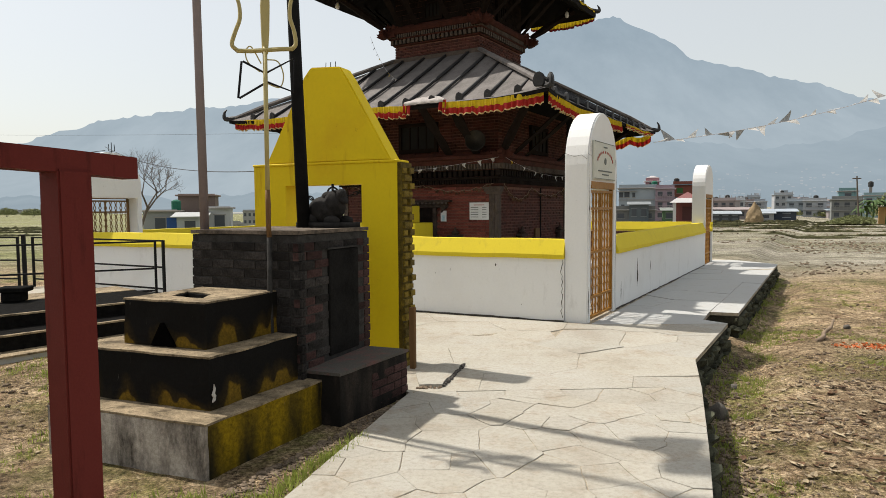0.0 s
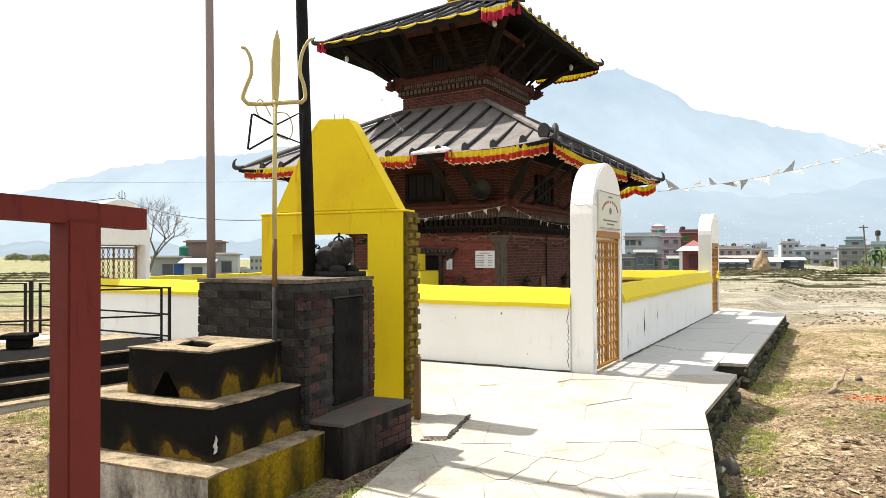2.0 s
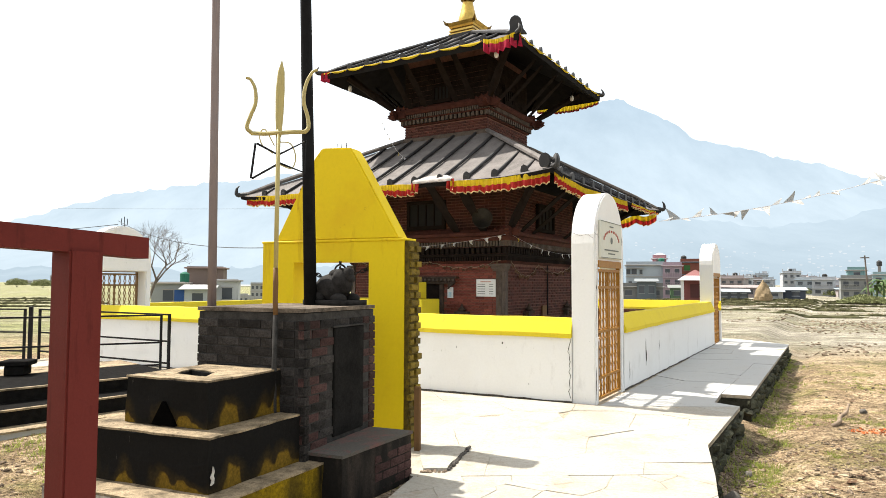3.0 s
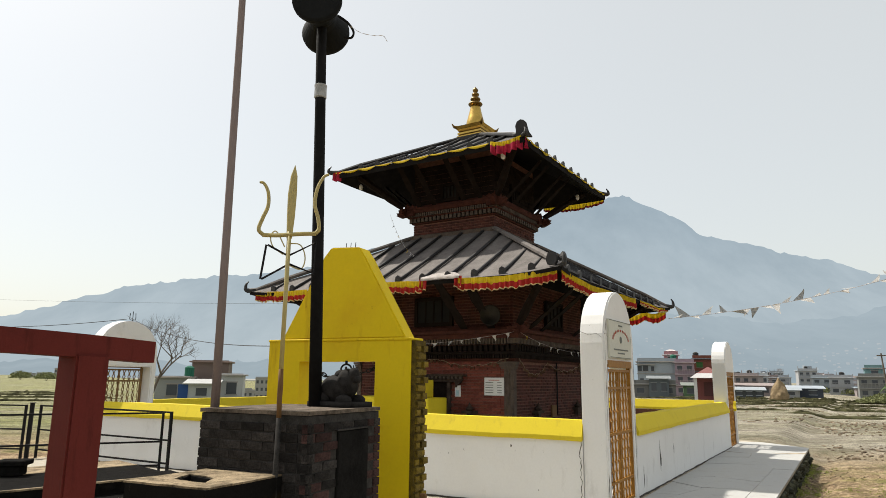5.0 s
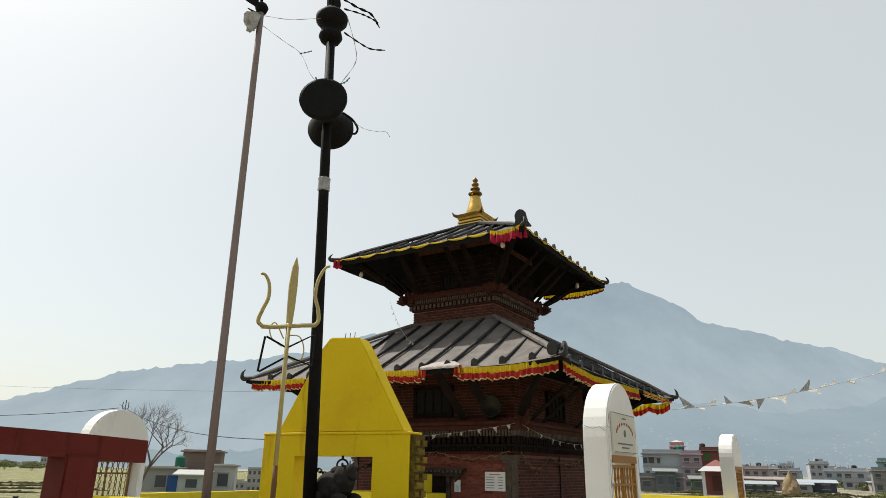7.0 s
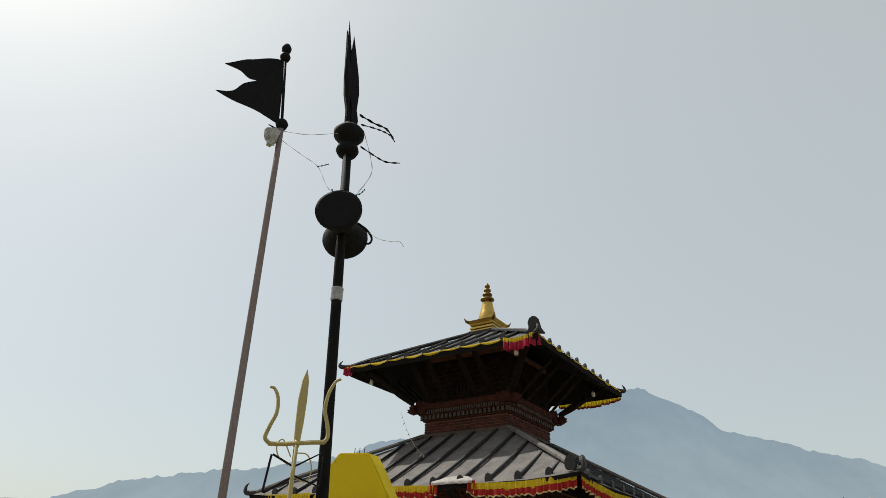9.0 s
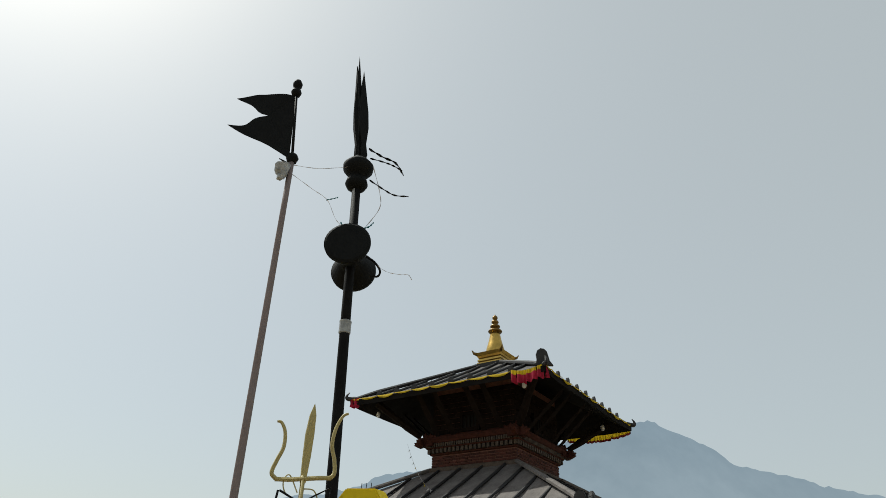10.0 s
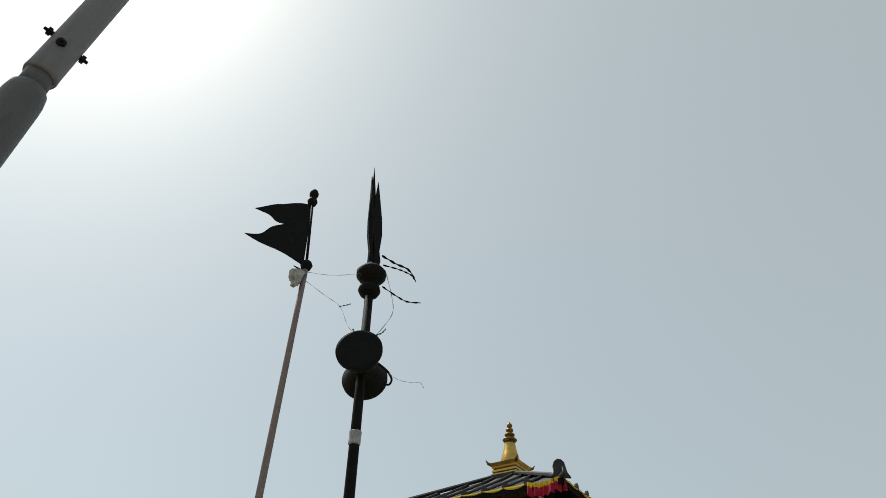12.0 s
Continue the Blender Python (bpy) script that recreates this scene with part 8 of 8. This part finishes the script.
def brickwork(parent, faces_z, half, L, H, G, material, name="brickwork"):
    """The brick courses that are too far off to be told apart singly, in one mesh."""
    vs, fs = [], []
    rnd = random.Random(2)
    for k, z0, z1, x0, x1 in faces_z:
        z, row = z0, 0
        while z + H <= z1:
            x = x0 - (L / 2 if row % 2 else 0)
            while x < x1:
                a, b = max(x, x0), min(x + L, x1)
                if b - a > 0.03:
                    o = half + 0.002 + rnd.uniform(-0.003, 0.004)
                    i = len(vs)
                    for p in ((a, -o + 0.03, z), (b, -o + 0.03, z), (b, -o + 0.03, z + H), (a, -o + 0.03, z + H), (a + 0.004, -o, z + 0.004), (b - 0.004, -o, z + 0.004), (b - 0.004, -o, z + H - 0.004), (a + 0.004, -o, z + H - 0.004)):
                        vs.append(tuple(turned(k) @ Vector(p)))
                    fs.extend([(i + 4, i + 5, i + 6, i + 7), (i, i + 1, i + 5, i + 4), (i + 1, i + 2, i + 6, i + 5), (i + 2, i + 3, i + 7, i + 6), (i + 3, i, i + 4, i + 7)])
                x += L + G
            z += H + G
            row += 1
    me = bpy.data.meshes.new(name)
    me.from_pydata(vs, [], fs)
    me.materials.append(material)
    ob = new(name, me)
    ob.parent = parent
    return tagged(ob, kind="stuff")


# darker copy of the red brick, with eave and side-wall shade painted in
M["temple_brick_shade"] = plain("red_temple_brick", (0.068, 0.021, 0.015), 0.85, 0.5, 5, 0.4)
nt = M["temple_brick_shade"].node_tree
gi = nt.nodes.new("ShaderNodeNewGeometry")
pb_node = nt.nodes["Principled BSDF"]
src = pb_node.inputs["Base Color"].links[0].from_socket
nt.links.new(mixed(nt.nodes, nt.links, 1.0, src, ramp(nt.nodes, nt.links, gi.outputs["Random Per Island"], [(0, (0.65, 0.65, 0.65)), (1, (1.25, 1.2, 1.2))]), "MULTIPLY"), pb_node.inputs["Base Color"])
brickwork(core1, [(0, 0.36, 0.97, -W1, W1 - 0.2), (0, 0.98, 2.04, -W1, -1.21), (1, 0.36, 2.04, -W1, W1 - 0.2), (2, 0.36, 2.04, -W1, W1 - 0.2), (3, 0.36, 2.04, -W1, W1 - 0.2)] , W1, TL, TH, TG, M["temple_brick_shade"])
brickwork(core1, [(k, 2.77, 3.72, -W1, W1) for k in range(4)], W1, TL, TH, TG, M["temple_brick_shade"])
brickwork(core2, [(k, 5.13, 5.40, -W2, W2) for k in range(4)], W2, TL, TH, TG, M["temple_brick_shade"])
# added dark courses: shade under the upper eaves painted over the brick wall
brickwork(core2, [(k, 5.87, 6.95, -W2, W2) for k in range(4)], W2, 0.42, 0.12, 0.003, M["timber_shade"], "wall_boarding")

# paving stones
rnd = random.Random(21)
FIELDS = [
    ([(0.9, -4), (1.05, 0), (1.48, 3.54), (1.77, 4.32), (2.29, 5.77), (-0.30, 5.65), (-0.66, 4.40), (-0.9, 3.56), (-1.7, 0), (-2.1, -4)], 0.26),
    ([(2.29, 5.77), (2.63, 6.81), (3.88, 8.92), (2.02, 8.93), (-0.36, 10.02), (-1.6, 7.1), (-0.62, 6.1), (-0.30, 5.65)], 0.95),
    ([(3.88, 8.92), (3.66, 9.22), (4.05, 9.95), (6.6, 14.3), (5.2, 14.5), (2.02, 8.93)], 1.6),
    ([(4.06, 9.95), (4.42, 9.80), (9.16, 18.0), (8.5, 20.2), (7.6, 19.1), (5.2, 14.5), (6.6, 14.3)], 1.7),
    ([(-1.6, 7.1), (-0.36, 10.02), (-7.9, 13.7), (-9.4, 12.6), (-4.2, 8.9), (-2.3, 7.7)], 0.95),
]
for outline_pts, gap in FIELDS:
    region = [Vector(p) for p in outline_pts]
    xs, ys = [p.x for p in region], [p.y for p in region]
    seeds = []
    for i in range(1500):
        p = Vector((rnd.uniform(min(xs), max(xs)), rnd.uniform(min(ys), max(ys))))
        r = gap * rnd.choice((0.55, 0.8, 1.0, 1.3))
        if inside(p, outline_pts) and all((p - q).length > 0.5 * (r + size) * 0.92 for q, size in seeds):
            seeds.append((p, r))
    for p, r in seeds:
        poly = region
        for q, size in seeds:
            if q is not p and len(poly) > 2:
                d = (q - p).length
                n = (q - p) / d
                poly = clip_poly(poly, p + n * (d * 0.5 + 0.3 * (r * r - size * size) / (2 * d)) - n * rnd.choice((0.0006, 0.0008, 0.0018, 0.004)), n)
        clean = [v for i, v in enumerate(poly) if (v - poly[i - 1]).length > 0.012]
        area = abs(sum(v.x * clean[i - 1].y - v.y * clean[i - 1].x for i, v in enumerate(clean))) / 2
        if len(clean) < 3 or area < 0.012:
            continue
        # long edges get a slight wander, as broken stone has
        edge = []
        for i, v in enumerate(clean):
            w = clean[(i + 1) % len(clean)]
            m = max(1, int((w - v).length / 0.09))
            nrm = Vector(((w - v).y, -(w - v).x)).normalized()
            nrm = nrm if nrm.x > 0 else -nrm
            for k in range(m):
                q = v.lerp(w, k / m)
                o = nrm * 0.016 * noise.noise(Vector((q.x * 5, q.y * 5, 2)))
                edge.append(q + o if k and inside(q + nrm * 0.02, outline_pts) and inside(q - nrm * 0.02, outline_pts) else q)
        t = rnd.uniform(-0.002, 0.004)
        sx, sy = rnd.uniform(-0.009, 0.009), rnd.uniform(-0.009, 0.009)
        c = sum(edge, Vector((0, 0))) / len(edge)
        bm = bmesh.new()
        rings = []
        for shrink, dz in ((0, -0.03), (0, -0.002), (0.004, 0)):
            rings.append([bm.verts.new((v.x - (v - c).normalized().x * shrink, v.y - (v - c).normalized().y * shrink, dz if dz < -0.01 else t + dz + sx * (v.x - c.x) + sy * (v.y - c.y))) for v in edge])
        bm.faces.new(rings[2])
        for lo_r, hi_r in zip(rings, rings[1:]):
            for i in range(len(edge)):
                k = (i + 1) % len(edge)
                bm.faces.new((lo_r[i], lo_r[k], hi_r[k], hi_r[i]))
        bm.normal_update()
        bmesh.ops.triangulate(bm, faces=[f for f in bm.faces if len(f.verts) > 4])
        part("flagstone", bm, M["flag"] if gap < 1 else M["slab"], pavement)

# rubble under the raised edge
rub = []
for i in range(6):
    bm = stone_mesh((0.26, 0.16, 0.15), i + 3, 0.9)
    me = bpy.data.meshes.new("stone")
    bm.to_mesh(me)
    bm.free()
    me.materials.append(M["rubble"])
    rub.append(me)
for i in (2, 3, 4, 5, 9):
    p, q = Vector(APRON[i]), Vector(APRON[i + 1])
    n = int((q - p).length / 0.19) + 1
    inward = Vector((p.y - q.y, q.x - p.x)).normalized() * 0.05
    for j in range(n):
        for z in (-0.14, -0.23, -0.34):
            c = p.lerp(q, (j + rnd.random()) / n) + inward * rnd.uniform(0.5, 1.3)
            ob = new("stone", rnd.choice(rub))
            ob.parent = pavement
            ob.matrix_basis = at_frame(c.x, c.y, z + rnd.uniform(-0.03, 0.03), math.degrees(math.atan2(q.y - p.y, q.x - p.x)) + rnd.uniform(-25, 25)) @ Matrix.Diagonal((rnd.uniform(0.7, 1.3), rnd.uniform(0.7, 1.1), rnd.uniform(0.6, 0.95), 1))
